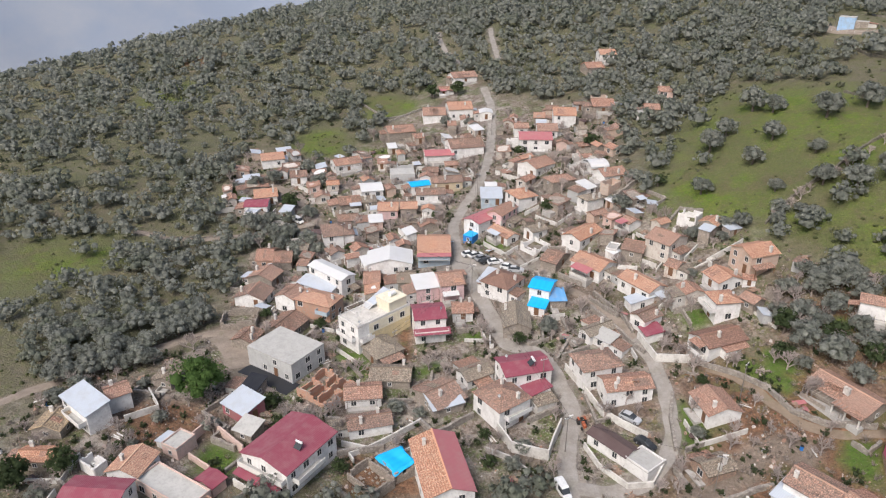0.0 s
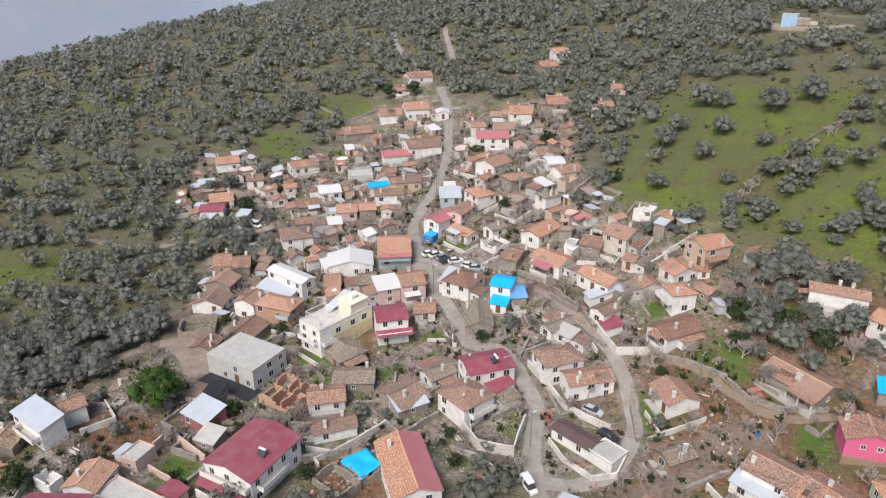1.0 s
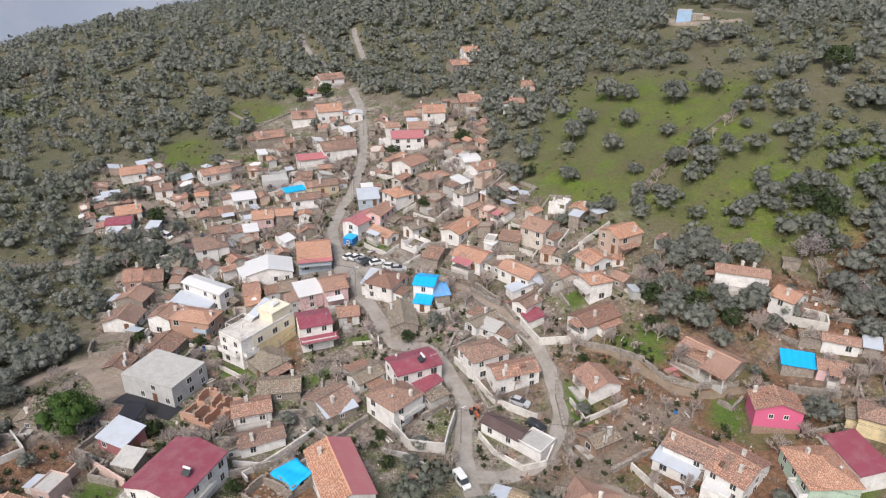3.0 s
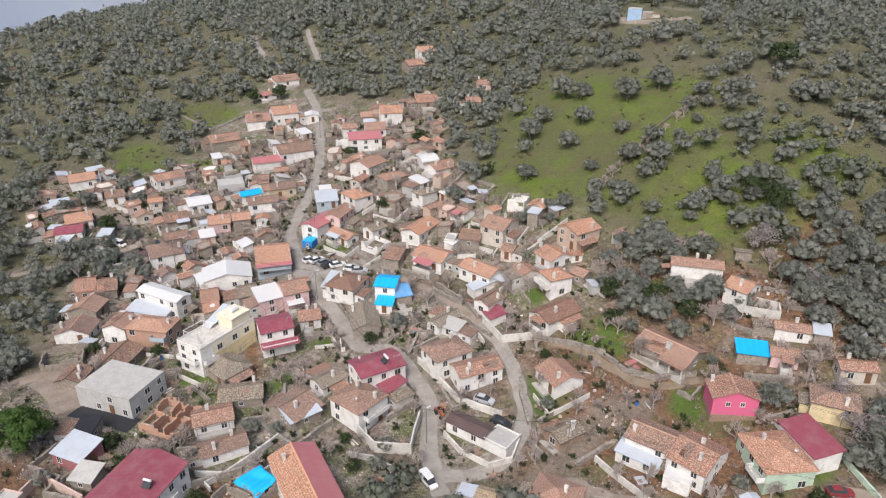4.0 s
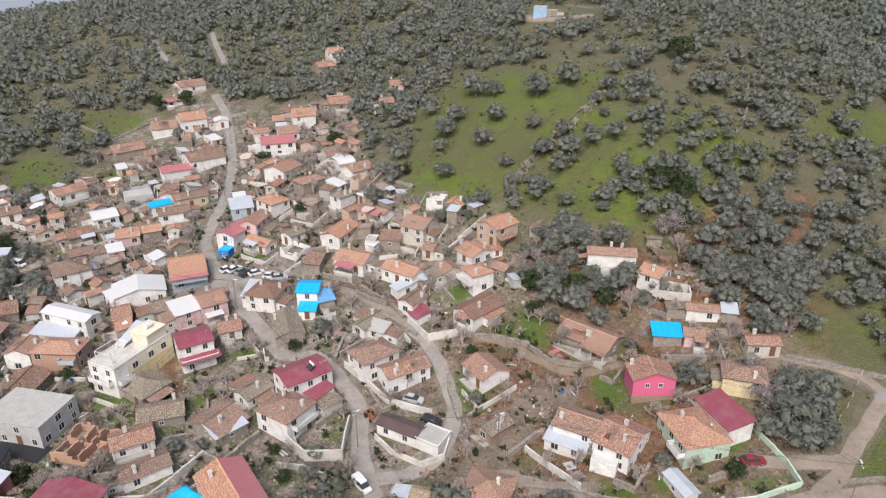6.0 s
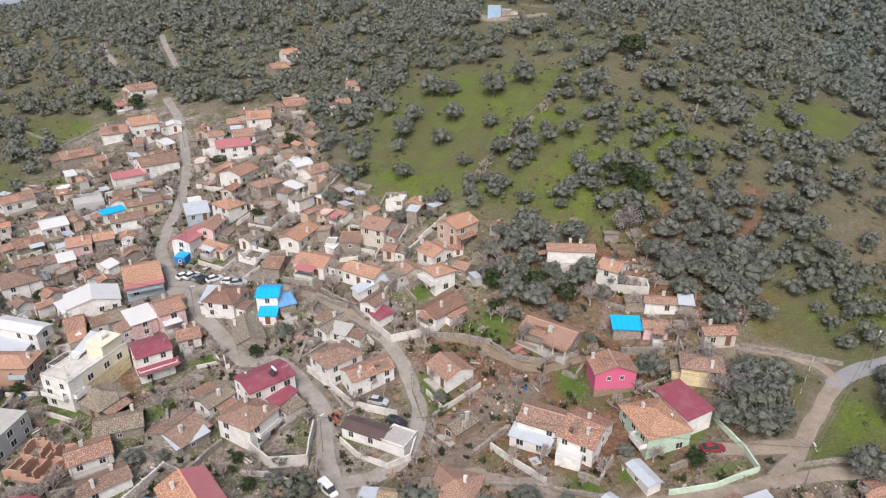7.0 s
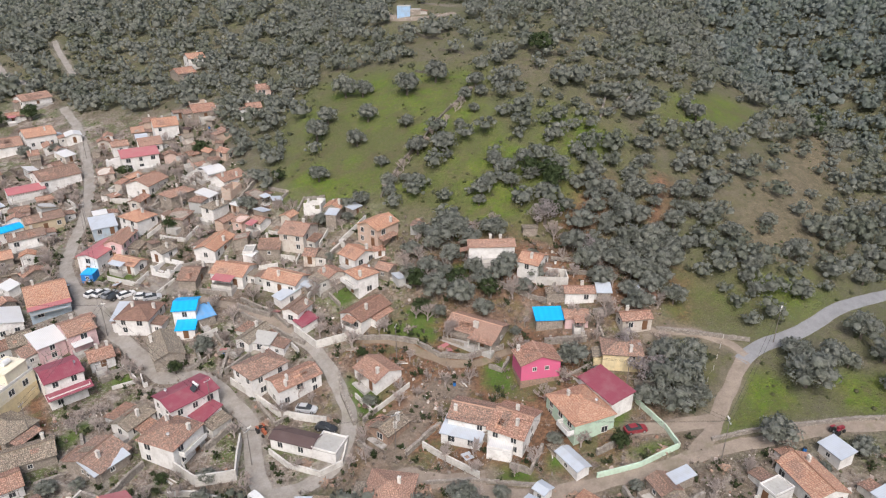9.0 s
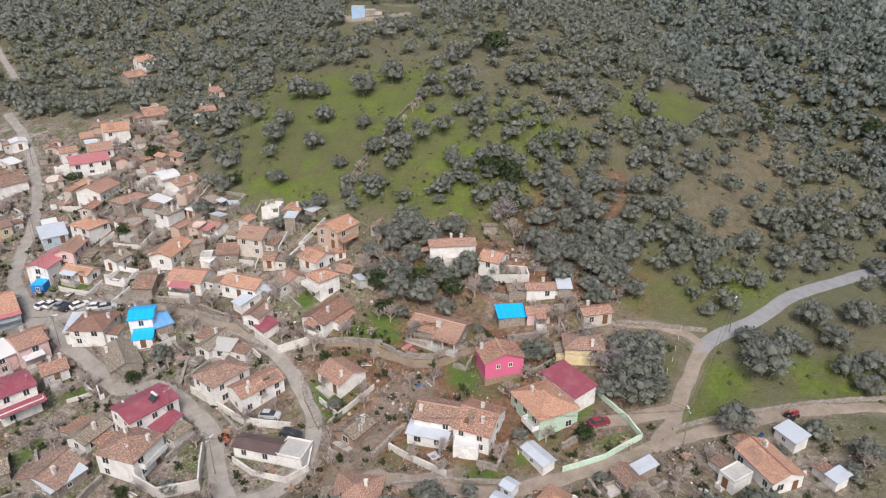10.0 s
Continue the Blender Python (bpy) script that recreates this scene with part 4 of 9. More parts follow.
wall_line([(16.3, 95.6), (21.4, 99.3), (23.8, 100.5)], 1, 0.55, DRYSTONE, "stone_wall", "low dry-stone terrace wall", "wall")
wall_line([(5.5, 140.3), (12.1, 142.5), (14.2, 145.7)], 1.2, 0.55, DRYSTONE, "stone_wall", "low dry-stone terrace wall", "wall")
wall_line([(20.4, 141.7), (25.5, 136.4)], 0.5, 0.3, WHITEWALL, "garden_wall", "whitewashed garden wall with grey stains", "wall")
wall_line([(17.8, 88.9), (26.3, 87), (37, 82.7)], 0.6, 0.55, DRYSTONE, "stone_wall", "low dry-stone terrace wall", "wall")
wall_line([(-123.2, 264.6), (-108, 271.9)], 0.6, 0.55, DRYSTONE, "stone_wall", "low dry-stone terrace wall", "wall")
wall_line([(-14.3, 98.4), (-17.8, 100.1)], 1, 0.3, WHITEWALL, "garden_wall", "whitewashed garden wall with grey stains", "wall")
wall_line([(-93.1, 101.8), (-80.7, 94.6), (-78.5, 89.6)], 0.6, 0.55, DRYSTONE, "stone_wall", "low dry-stone terrace wall", "wall")
wall_line([(-30.5, 112.2), (-24.4, 107.2), (-21.9, 101.7)], 1, 0.3, WHITEWALL, "garden_wall", "whitewashed garden wall with grey stains", "wall")
wall_line([(57.6, 133.8), (67.6, 129.2), (65.7, 126.5), (55.5, 130.1)], 0.8, 0.55, DRYSTONE, "stone_wall", "low dry-stone terrace wall", "wall")
wall_line([(52.8, 130.8), (58.7, 127.7), (58.4, 125.4), (52.1, 128.1)], 2, 0.3, WHITEWALL, "garden_wall", "whitewashed garden wall with grey stains", "wall")
wall_line([(23.7, 167.1), (26.3, 171.5), (29.3, 175.5), (32.8, 179.6), (37.3, 182.9), (41.9, 188.4), (47.0, 193.8), (52.7, 198.0), (57.6, 202.4)], 0.8, 0.5, MOSSY, "stone_wall", "tumbled dry-stone wall across the meadow, overgrown with brush", "wall")
wall_line([(47.2, 268.5), (51.9, 260.0), (55.1, 250.1), (59.1, 245.9)], 0.7, 0.5, MOSSY, "stone_wall", "low dry-stone terrace wall", "wall")
wall_line([(55.2, 236.1), (59.6, 231.9), (61.7, 227.4)], 0.7, 0.5, MOSSY, "stone_wall", "low dry-stone terrace wall", "wall")
wall_line([(44.7, 224.3), (50.2, 217.6)], 0.7, 0.5, MOSSY, "stone_wall", "low mossy dry-stone terrace wall", "wall")
fence([(-8.7, 187.6), (-2.9, 178.9), (4.5, 171.7)], 1.2, "fence of pale posts and wire beside the meadow")
fence([(58.9, 95.7), (61.6, 87.1), (62, 82.8)], 1.6, "tall wire fence round a garden")
fence([(83.6, 103.8), (77.5, 97.2), (75, 95.1)], 1.1, "fence of pale posts beside the track")
fence([(-122, 264.7), (-112.6, 263.9), (-103, 279)], 1, "fence of pale posts round a green field")
fence([(19.5, 96), (23.4, 91), (27.2, 86.7)], 1.3, "wire fence on top of a garden wall")
fence([(46.9, 276.6), (53.0, 271.4), (59.5, 269.1), (66.5, 270.2)], 1.2, "fence of pale posts on the hilltop")


# ---------------------------------------------------------------- houses
def window_mesh(w, h):
    t = 0.09
    f = boxes("window", [(-w / 2 - t, -0.05, -h / 2 - t, -w / 2, 0.02, h / 2 + t), (w / 2, -0.05, -h / 2 - t, w / 2 + t, 0.02, h / 2 + t),
                         (-w / 2, -0.05, h / 2, w / 2, 0.02, h / 2 + t), (-w / 2 - 0.12, -0.10, -h / 2 - t, w / 2 + 0.12, 0.02, -h / 2),
                         (-0.03, -0.045, -h / 2, 0.03, 0.02, h / 2)], FRAME)
    p = boxes("pane", [(-w / 2, -0.022, -h / 2, w / 2, 0.01, h / 2)], GLASS)
    return f, p


WINDOWS = [window_mesh(0.95, 1.2), window_mesh(1.25, 1.25), window_mesh(0.7, 0.75)]
DOOR = boxes("door", [(-0.48, -0.06, 0, 0.48, 0.02, 2.05), (-0.56, -0.03, 0, -0.48, 0.02, 2.12), (0.48, -0.03, 0, 0.56, 0.02, 2.12), (-0.48, -0.03, 2.05, 0.48, 0.02, 2.12), (-0.38, -0.075, 0.2, 0.38, -0.06, 0.9), (-0.38, -0.075, 1.1, 0.38, -0.06, 1.9)], WOOD)
CHIMNEYS = [boxes("chimney", [(-0.27, -0.27, -0.8, 0.27, 0.27, 1.05), (-0.34, -0.34, 1.05, 0.34, 0.34, 1.15), (-0.17, -0.17, 1.15, 0.17, 0.17, 1.32)], CHIMNEY),
            boxes("chimney", [(-0.32, -0.2, -0.8, 0.32, 0.2, 0.7), (-0.38, -0.26, 0.7, 0.38, 0.26, 0.78), (-0.3, -0.08, 0.78, -0.2, 0.08, 1.02), (0.2, -0.08, 0.78, 0.3, 0.08, 1.02), (-0.34, -0.22, 1.02, 0.34, 0.22, 1.1)], CHIMNEY)]


def slab(polys, thick, name, material, rnd=None, sag=0.0):
    """Roof slopes: each a polygon with its eave edge first, given thickness below, with u along the eave and v up the slope.
    Slopes of four corners are cut into small fields, so that an old roof may sag."""
    v, f, uv = [], [], []
    for k, p in enumerate(polys):
        p = [Vector(q) for q in p]
        e = (p[1] - p[0]).normalized()
        nrm = (p[1] - p[0]).cross(p[-1] - p[0]).normalized()
        s = nrm.cross(e)
        put = lambda q: ((q - p[0]).dot(e) + 11.3 * k, (q - p[0]).dot(s))
        if len(p) == 4:
            nu, nv = max(2, int((p[1] - p[0]).length / 1.2)), max(2, int((p[3] - p[0]).length / 1.2))
            n0 = len(v)
            for j in range(nv + 1):
                for i in range(nu + 1):
                    a, b = i / nu, j / nv
                    q = (p[0] * (1 - a) + p[1] * a) * (1 - b) + (p[3] * (1 - a) + p[2] * a) * b
                    if sag and rnd and 0 < i < nu and 0 < j < nv:
                        q = q + nrm * (rnd.uniform(-0.5, 0.5) * sag - sag * 1.2 * math.sin(math.pi * a) * math.sin(math.pi * min(b, 0.9)))
                    v.append(q)
            for j in range(nv):
                for i in range(nu):
                    q = (n0 + j * (nu + 1) + i, n0 + j * (nu + 1) + i + 1, n0 + (j + 1) * (nu + 1) + i + 1, n0 + (j + 1) * (nu + 1) + i)
                    f.append(q)
                    uv.append([put(v[c]) for c in q])
        else:
            n0 = len(v)
            v += p
            q = tuple(range(n0, n0 + len(p)))
            f.append(q)
            uv.append([put(v[c]) for c in q])
        low = Vector((0, 0, -thick))
        m = len(p)
        if sag < 0.1:
            n0 = len(v)
            v += [q + low for q in p]
            f.append(tuple(range(n0 + m - 1, n0 - 1, -1)))
            uv.append([(0, 0)] * m)
        n1 = len(v)
        v += [Vector(q) for q in p] + [q + low for q in p]
        for i in range(m):
            j = (i + 1) % m
            f.append((n1 + i, n1 + m + i, n1 + m + j, n1 + j))
            uv.append([(0, 0)] * 4)
    me = mesh_of(name, v, f, material, uv)
    bm = bmesh.new()
    bm.from_mesh(me)
    bmesh.ops.remove_doubles(bm, verts=bm.verts, dist=0.004)
    bm.to_mesh(me)
    bm.free()
    return me


def ruin_walls(root, w, d, h, mat, rnd, cells=True):
    """Roofless walls with broken tops and cross walls."""
    def run(x0, y0, x1, y1, name="wall"):
        n = max(3, int(math.hypot(x1 - x0, y1 - y0) / 0.7))
        e = Vector((x1 - x0, y1 - y0, 0)).normalized()
        s = Vector((-e.y, e.x, 0)) * 0.14
        v, f = [], []
        t = h
        for k in range(2 * n):
            at = (k + 1) // 2 / n
            p = Vector((x0 + (x1 - x0) * at, y0 + (y1 - y0) * at, 0))
            if k % 2 == 0:
                t = max(0.3 * h, min(h * 1.05, t + h * rnd.choice((0, 0, 0.12, -0.12, -0.3, 0.3)) + rnd.uniform(-0.1, 0.1)))
            v += [p + s + Vector((0, 0, -2)), p + s + Vector((0, 0, t)), p - s + Vector((0, 0, t)), p - s + Vector((0, 0, -2))]
        for k in range(2 * n - 1):
            a, b = 4 * k, 4 * k + 4
            f += [(a, b, b + 1, a + 1), (a + 1, b + 1, b + 2, a + 2), (a + 2, b + 2, b + 3, a + 3)]
        e = 4 * (2 * n - 1)
        f += [(0, 1, 2, 3), (e + 3, e + 2, e + 1, e)]
        child(name, mesh_of(name, v, f, mat), root)
    a, b = w / 2 - 0.2, d / 2 - 0.2
    run(-a, -b, a, -b), run(a, -b, a, b), run(a, b, -a, b), run(-a, b, -a, -b)
    if cells:
        run(-a * 0.25, -b, -a * 0.25, b), run(a * 0.4, -b, a * 0.4, b), run(-a, b * 0.1, a, b * 0.1)
    v, f = [], []
    for _ in range(40):
        s = rnd.uniform(0.12, 0.4)
        x, y = rnd.uniform(-a, a), rnd.uniform(-b, b)
        bv, bf = box(x - s, y - s * 0.7, 0.0, x + s, y + s * 0.7, s * 0.9)
        n = len(v)
        v += bv
        f += [tuple(i + n for i in q) for q in bf]
    tagged(child("rubble", mesh_of("rubble", v, f, mat), root), kind="stuff")


def house(x, y, z, turn, w, d, h, kind, roof, wall, storeys, bare=False):
    """w along the front, d to the back, h to the eaves; z is the land under its middle."""
    rnd = random.Random(int(x * 71 + y * 37))
    HOUSE_SPOTS.append((x, y, max(w, d) / 2 + 1.8))
    HOUSE_FRAMES.append((x, y, turn, w, d))
    wmat, wword = WALLS[wall]
    rmat, rword = ROOFS[roof]
    root = new("ruined_house" if kind == "r" else ("shed" if w * d < 20 and storeys == 1 else "village_house"))
    root.matrix_basis = pose(x, y, z, 0, 0, turn)
    size = "small one-storey" if w * d < 36 and storeys == 1 else {1: "one-storey", 2: "two-storey", 3: "three-storey"}[storeys]
    if kind == "r":
        ruin_walls(root, w, d, h, wmat, rnd, wall == "brick")
        return tagged(root, f"roofless ruin with broken {wword} walls", "ruin")
    shape = {"g": "gabled", "G": "gabled", "h": "hipped", "s": "sloping", "f": "flat", "v": "rounded"}[kind]
    rlab = f"{rword} roof" if shape in rword else f"{shape} {rword} roof"
    tagged(root, f"{size} {wword} house with {rlab}", "house" if w * d >= 20 or storeys > 1 else "shed", "houses of the village")
    clay = roof in ("tile", "orange", "oldtile", "lichen", "ochre", "brown", "mixtile", "duo")
    old = roof in ("oldtile", "lichen", "ochre", "mixtile")
    over = 0.3 if kind != "f" else 0.0
    a, b = w / 2 - over, d / 2 - over
    W, D = w / 2, d / 2
    pitch = 0.35 if clay else (0.24 if kind != "s" else 0.22)
    base = -3.0
    # walls
    v = [(-a, -b, base), (a, -b, base), (a, b, base), (-a, b, base), (-a, -b, h), (a, -b, h), (a, b, h), (-a, b, h)]
    f = [(0, 1, 5, 4), (1, 2, 6, 5), (2, 3, 7, 6), (3, 0, 4, 7), (3, 2, 1, 0)]
    th = 0.14
    if kind == "g":
        r = D * pitch
        v += [(-a, 0, h + r * b / D - 0.05), (a, 0, h + r * b / D - 0.05)]
        f[1], f[3] = (1, 2, 6, 9, 5), (3, 0, 4, 8, 7)
        f += [] if old else [(4, 5, 9, 8), (8, 9, 6, 7)]
        e = h - r * over / D + 0.12
        polys = [[(-W, -D, e), (W, -D, e), (W, 0, h + r + 0.12), (-W, 0, h + r + 0.12)], [(W, D, e), (-W, D, e), (-W, 0, h + r + 0.12), (W, 0, h + r + 0.12)]]
        ridge, top = ((-W, 0), (W, 0)), h + r + 0.12
    elif kind in "Gv":
        r = W * pitch
        v += [(0, -b, h + r * a / W - 0.05), (0, b, h + r * a / W - 0.05)]
        f[0], f[2] = (0, 1, 5, 8, 4), (2, 3, 7, 9, 6)
        f += [] if old else [(5, 6, 9, 8), (8, 9, 7, 4)]
        e = h - r * over / W + 0.12
        if kind == "G":
            polys = [[(W, -D, e), (W, D, e), (0, D, h + r + 0.12), (0, -D, h + r + 0.12)], [(-W, D, e), (-W, -D, e), (0, -D, h + r + 0.12), (0, D, h + r + 0.12)]]
        else:
            ks = [math.pi * k / 6 for k in range(7)]
            arc = [(W * math.cos(k), e + (r + 0.5) * math.sin(k)) for k in ks]
            polys = [[(p[0], -D, p[1]), (p[0], D, p[1]), (q[0], D, q[1]), (q[0], -D, q[1])] for p, q in zip(arc, arc[1:])]
        ridge, top = ((0, -D), (0, D)), h + r + 0.12
    elif kind == "h":
        half = min(W, D)
        r = half * pitch
        e, t = h - 0.02, h + r + 0.12
        f.append((4, 5, 6, 7))
        if W >= D:
            k = W - D
            P, Q = (-k, 0, t), (k, 0, t)
            polys = [[(-W, -D, e), (W, -D, e), Q, P], [(W, D, e), (-W, D, e), P, Q], [(W, -D, e), (W, D, e), Q], [(-W, D, e), (-W, -D, e), P]]
        else:
            k = D - W
            P, Q = (0, -k, t), (0, k, t)
            polys = [[(W, -D, e), (W, D, e), Q, P], [(-W, D, e), (-W, -D, e), P, Q], [(-W, -D, e), (W, -D, e), P], [(W, D, e), (-W, D, e), Q]]
        ridge, top = (P[:2], Q[:2]), t
    elif kind == "s":
        r = d * 0.16
        v[6], v[7] = (a, b, h + r), (-a, b, h + r)
        f.append((4, 5, 6, 7))
        polys = [[(-W, -D, h - 0.02), (W, -D, h - 0.02), (W, D, h + r + 0.12), (-W, D, h + r + 0.12)]]
        ridge, top = None, h + r
    else:
        f.append((4, 5, 6, 7))
        polys = [[(-W, -D, h + 0.16), (W, -D, h + 0.16), (W, D, h + 0.16), (-W, D, h + 0.16)]]
        ridge, top = None, h + 0.16
        th = 0.18
    HOMES.append((root, x, y, turn, w, d, h, kind, r if kind in 'gG' else 0.0, pitch, clay, storeys, wmat, roof, wall))
    child("wall", mesh_of("wall", v, f, wmat), root)
    sag = 0.14 if old else (0.05 if clay else 0.0)
    if roof == "duo":
        child("roof", slab(polys[1:], th, "roof", ROOFS["redmetal"][0]), root, None, "faded maroon metal slope")
        rf = child("roof", slab(polys[:1], th, "roof", ROOFS["orange"][0], rnd, 0.05), root)
    else:
        rf = child("roof", slab(polys, th, "roof", rmat, rnd, sag), root)
    if ridge and clay:
        (x0, y0), (x1, y1) = ridge
        if abs(x1 - x0) + abs(y1 - y0) > 0.6:
            s = 0.11
            it = (min(x0, x1) - (0 if x1 != x0 else s), min(y0, y1) - (0 if y1 != y0 else s), top - 0.02 - sag, max(x0, x1) + (0 if x1 != x0 else s), max(y0, y1) + (0 if y1 != y0 else s), top + 0.09)
            child("ridge_cap", boxes("ridge_cap", [it], rmat), rf)
    if kind == "f":
        t = 0.14
        for it in ((-W, -D, h + 0.16, W, -D + t, h + 0.5), (-W, D - t, h + 0.16, W, D, h + 0.5), (-W, -D + t, h + 0.16, -W + t, D - t, h + 0.5), (W - t, -D + t, h + 0.16, W, D - t, h + 0.5)):
            if wall in ("yellow", "pinkish", "white"):
                child("parapet", boxes("parapet", [it], wmat), root)
    if clay and w * d > 22 and kind != "s":
        for _ in range(rnd.choice((1, 1, 1, 2)) if not bare else 0):
            cx, cy = (rnd.uniform(-0.8, 0.8) * a, rnd.choice((-0.5, 0.3, 0.6, 0.85)) * b) if kind == "g" else (rnd.choice((-0.8, -0.4, 0.4, 0.8)) * a, rnd.uniform(-0.7, 0.8) * b)
            slope = abs(cy) / D if kind == "g" else (abs(cx) / W if kind == "G" else max(abs(cx) / W, abs(cy) / D))
            child("chimney", CHIMNEYS[rnd.randrange(2)], rf, pose(cx, cy, h + r * (1 - slope) + 0.15))
    # a lean-to on some of them
    if 26 < w * d < 130 and rnd.random() < 0.42 and kind in "gGh":
        side = rnd.choice((-1, 1))
        ln, out, top2 = rnd.uniform(0.4, 0.85) * 2 * b, rnd.uniform(1.5, 2.6), min(h - 0.25, rnd.uniform(2.2, 2.7))
        y0 = rnd.uniform(-b, b - ln)
        sheetmat = ROOFS[rnd.choice(("zinc", "oldtile", "tile", "lichen", "mixtile", "oldtile"))][0]
        q = [(side * (a + out), y0, top2 - 0.45), (side * (a + out), y0 + ln, top2 - 0.45), (side * a, y0 + ln, top2), (side * a, y0, top2)]
        child("lean_to_roof", slab([q if side > 0 else [q[1], q[0], q[3], q[2]]], 0.09, "lean_to_roof", sheetmat), root)
        if rnd.random() < 0.5:
            x0, x1 = sorted((side * a, side * (a + out - 0.25)))
            child("lean_to_wall", boxes("lean_to_wall", [(x0, y0 + 0.1, -2.0, x1, y0 + ln - 0.1, top2 - 0.62)], wmat if rnd.random() < 0.5 else WALLS["stone"][0]), root)
        else:
            for py in (y0 + 0.15, y0 + ln - 0.15):
                child("post", boxes("post", [(side * (a + out - 0.2) - 0.06, py - 0.06, -1.5, side * (a + out - 0.2) + 0.06, py + 0.06, top2 - 0.5)], WOOD), root)
    # openings
    low = w * d < 20 and storeys == 1
    floor_h = h / storeys
    sides = [(2 * a, lambda s: pose(s, -b, 0, 0, 0, 0)), (2 * b, lambda s: pose(a, s, 0, 0, 0, 90)), (2 * b, lambda s: pose(-a, s, 0, 0, 0, -90)), (2 * a, lambda s: pose(s, b, 0, 0, 0, 180))]
    door_side = rnd.choice((0, 0, 1))
    if wall == "hotpink":
        for s in (-1.3, 1.2):
            fm, pm = WINDOWS[2]
            child("pane", pm, child("window", fm, root, sides[0][1](s) @ pose(0, 0, h * 0.72)))
        child("plinth", boxes("plinth", [(-a - 0.05, -b - 0.05, base, a + 0.05, b + 0.05, 0.75)], WALLS["stonered"][0]), root, None, "brown stone plinth")
        sides = []
    for k, (length, at) in enumerate(sides):
        if low and k:
            continue
        for level in range(storeys):
            n = max(1, int(length / (2.9 if wall not in ("stone", "stonered") else 4.2)))
            for i in range(n):
                s = length * ((i + 0.5) / n - 0.5) + rnd.uniform(-0.2, 0.2)
                if level == 0 and k == door_side and i == n // 2 and floor_h > 2.2:
                    child("door", DOOR, root, at(s) @ pose(0, 0, 0.05))
                    continue
                if rnd.random() < (0.38 if wall != "stone" else 0.6):
                    continue
                fm, pm = WINDOWS[2 if (low or wall == "stone") else rnd.choice((0, 0, 1))]
                win = child("window", fm, root, at(s) @ pose(0, 0, level * floor_h + min(1.55, floor_h * 0.55)))
                child("pane", pm, win)
    return root


RED_HALL = house(-55.3, 81.0, 2.1, -13, 10.9, 12.9, 5.2, "G", "maroon", "white", 2)
house(-70.9, 90.3, 2.6, -18, 7.0, 5.6, 2.6, "s", "zinc", "brickred", 1)
house(-71.8, 108.0, 2.5, -15, 12.9, 9.7, 4.5, "f", "concrete", "grey", 2)
house(-59.4, 102.0, 1.9, -14, 8.4, 8.7, 2.3, "r", "brick", "brick", 1)
house(-51.4, 102.4, 1.8, 25, 7.7, 5.7, 2.2, "g", "tile", "white", 1)
house(-46.6, 94.7, 1.7, 33, 8.6, 4.8, 2.2, "g", "oldtile", "white", 1)
house(-54.3, 117.7, 2.5, -35, 9.2, 7.4, 2.3, "h", "lichen", "stone", 1)
house(-48.4, 109.8, 2.0, 16, 8.8, 6.2, 2.1, "g", "lichen", "stone", 1)
house(-36.5, 106.4, 1.9, -35, 8.6, 7.3, 2.2, "G", "mixtile", "stone", 1)
YELLOW = house(-58.0, 123.8, 2.8, -27, 7.0, 15.1, 6.5, "f", "terrace", "white", 3)
ROSE_WHITE = house(-46.4, 127.3, 3.4, 28, 7.4, 7.4, 6.0, "g", "maroon", "white", 3)
house(-52.6, 142.0, 4.6, 34, 6.1, 6.2, 3.7, "s", "whitesheet", "pink", 2)
house(-46.9, 143.9, 5.4, 31, 6.2, 8.0, 4.2, "g", "tile", "pink", 2)
BLUE = house(-56.9, 160.8, 6.6, 20, 9.0, 11.8, 3.6, "g", "orange", "paleblue", 2)
house(-66.5, 152.9, 4.9, 22, 12.2, 8.7, 3.2, "G", "whitesheet", "white", 1)
house(-77.7, 141.1, 3.4, -23, 13.4, 5.0, 4.8, "g", "whitesheet", "white", 2)
BRICK = house(-75.1, 129.2, 2.7, -6, 10.3, 6.6, 4.2, "h", "orange", "brick", 2)
house(-83.0, 129.7, 2.5, -5, 6.1, 6.2, 4.0, "G", "tile", "white", 2)
house(-78.7, 119.6, 2.4, -6, 7.7, 8.4, 2.1, "G", "oldtile", "stone", 1)
house(-84.2, 112.1, 2.4, 1, 5.7, 5.6, 2.1, "G", "oldtile", "stone", 1)
house(-90.9, 119.4, 2.5, 24, 8.3, 6.7, 2.1, "r", "stone", "stone", 1)
house(-93.2, 129.2, 2.7, 6, 8.3, 6.7, 2.3, "G", "oldtile", "white", 1)
house(-95.6, 138.2, 2.6, 1, 7.5, 6.4, 2.9, "G", "tile", "stone", 1)
house(-101.7, 148.7, 2.7, 22, 4.9, 8.5, 2.9, "g", "tile", "brick", 1)
house(-96.9, 149.7, 2.8, 23, 5.4, 8.1, 2.4, "g", "oldtile", "stone", 1)
ZINC = house(-96.8, 78.4, 3.5, -20, 10.3, 5.0, 4.5, "s", "zinc", "white", 2)
house(-94.7, 84.0, 3.1, 54, 4.6, 4.9, 3.8, "g", "tile", "white", 2)
house(-100.4, 73.8, 3.5, 14, 6.0, 5.3, 2.1, "G", "ochre", "stone", 1)
house(-95.7, 66.3, 3.4, 17, 6.7, 4.2, 2.2, "g", "orange", "stone", 1)
house(-78.5, 69.3, 3.2, 6, 6.5, 6.5, 3.0, "G", "orange", "white", 1)
house(-78.0, 60.7, 3.5, 14, 10.2, 6.8, 4.0, "g", "maroon", "white", 2)
house(-69.2, 67.5, 2.9, -13, 12.5, 4.8, 2.4, "f", "concrete", "pinkish", 1)
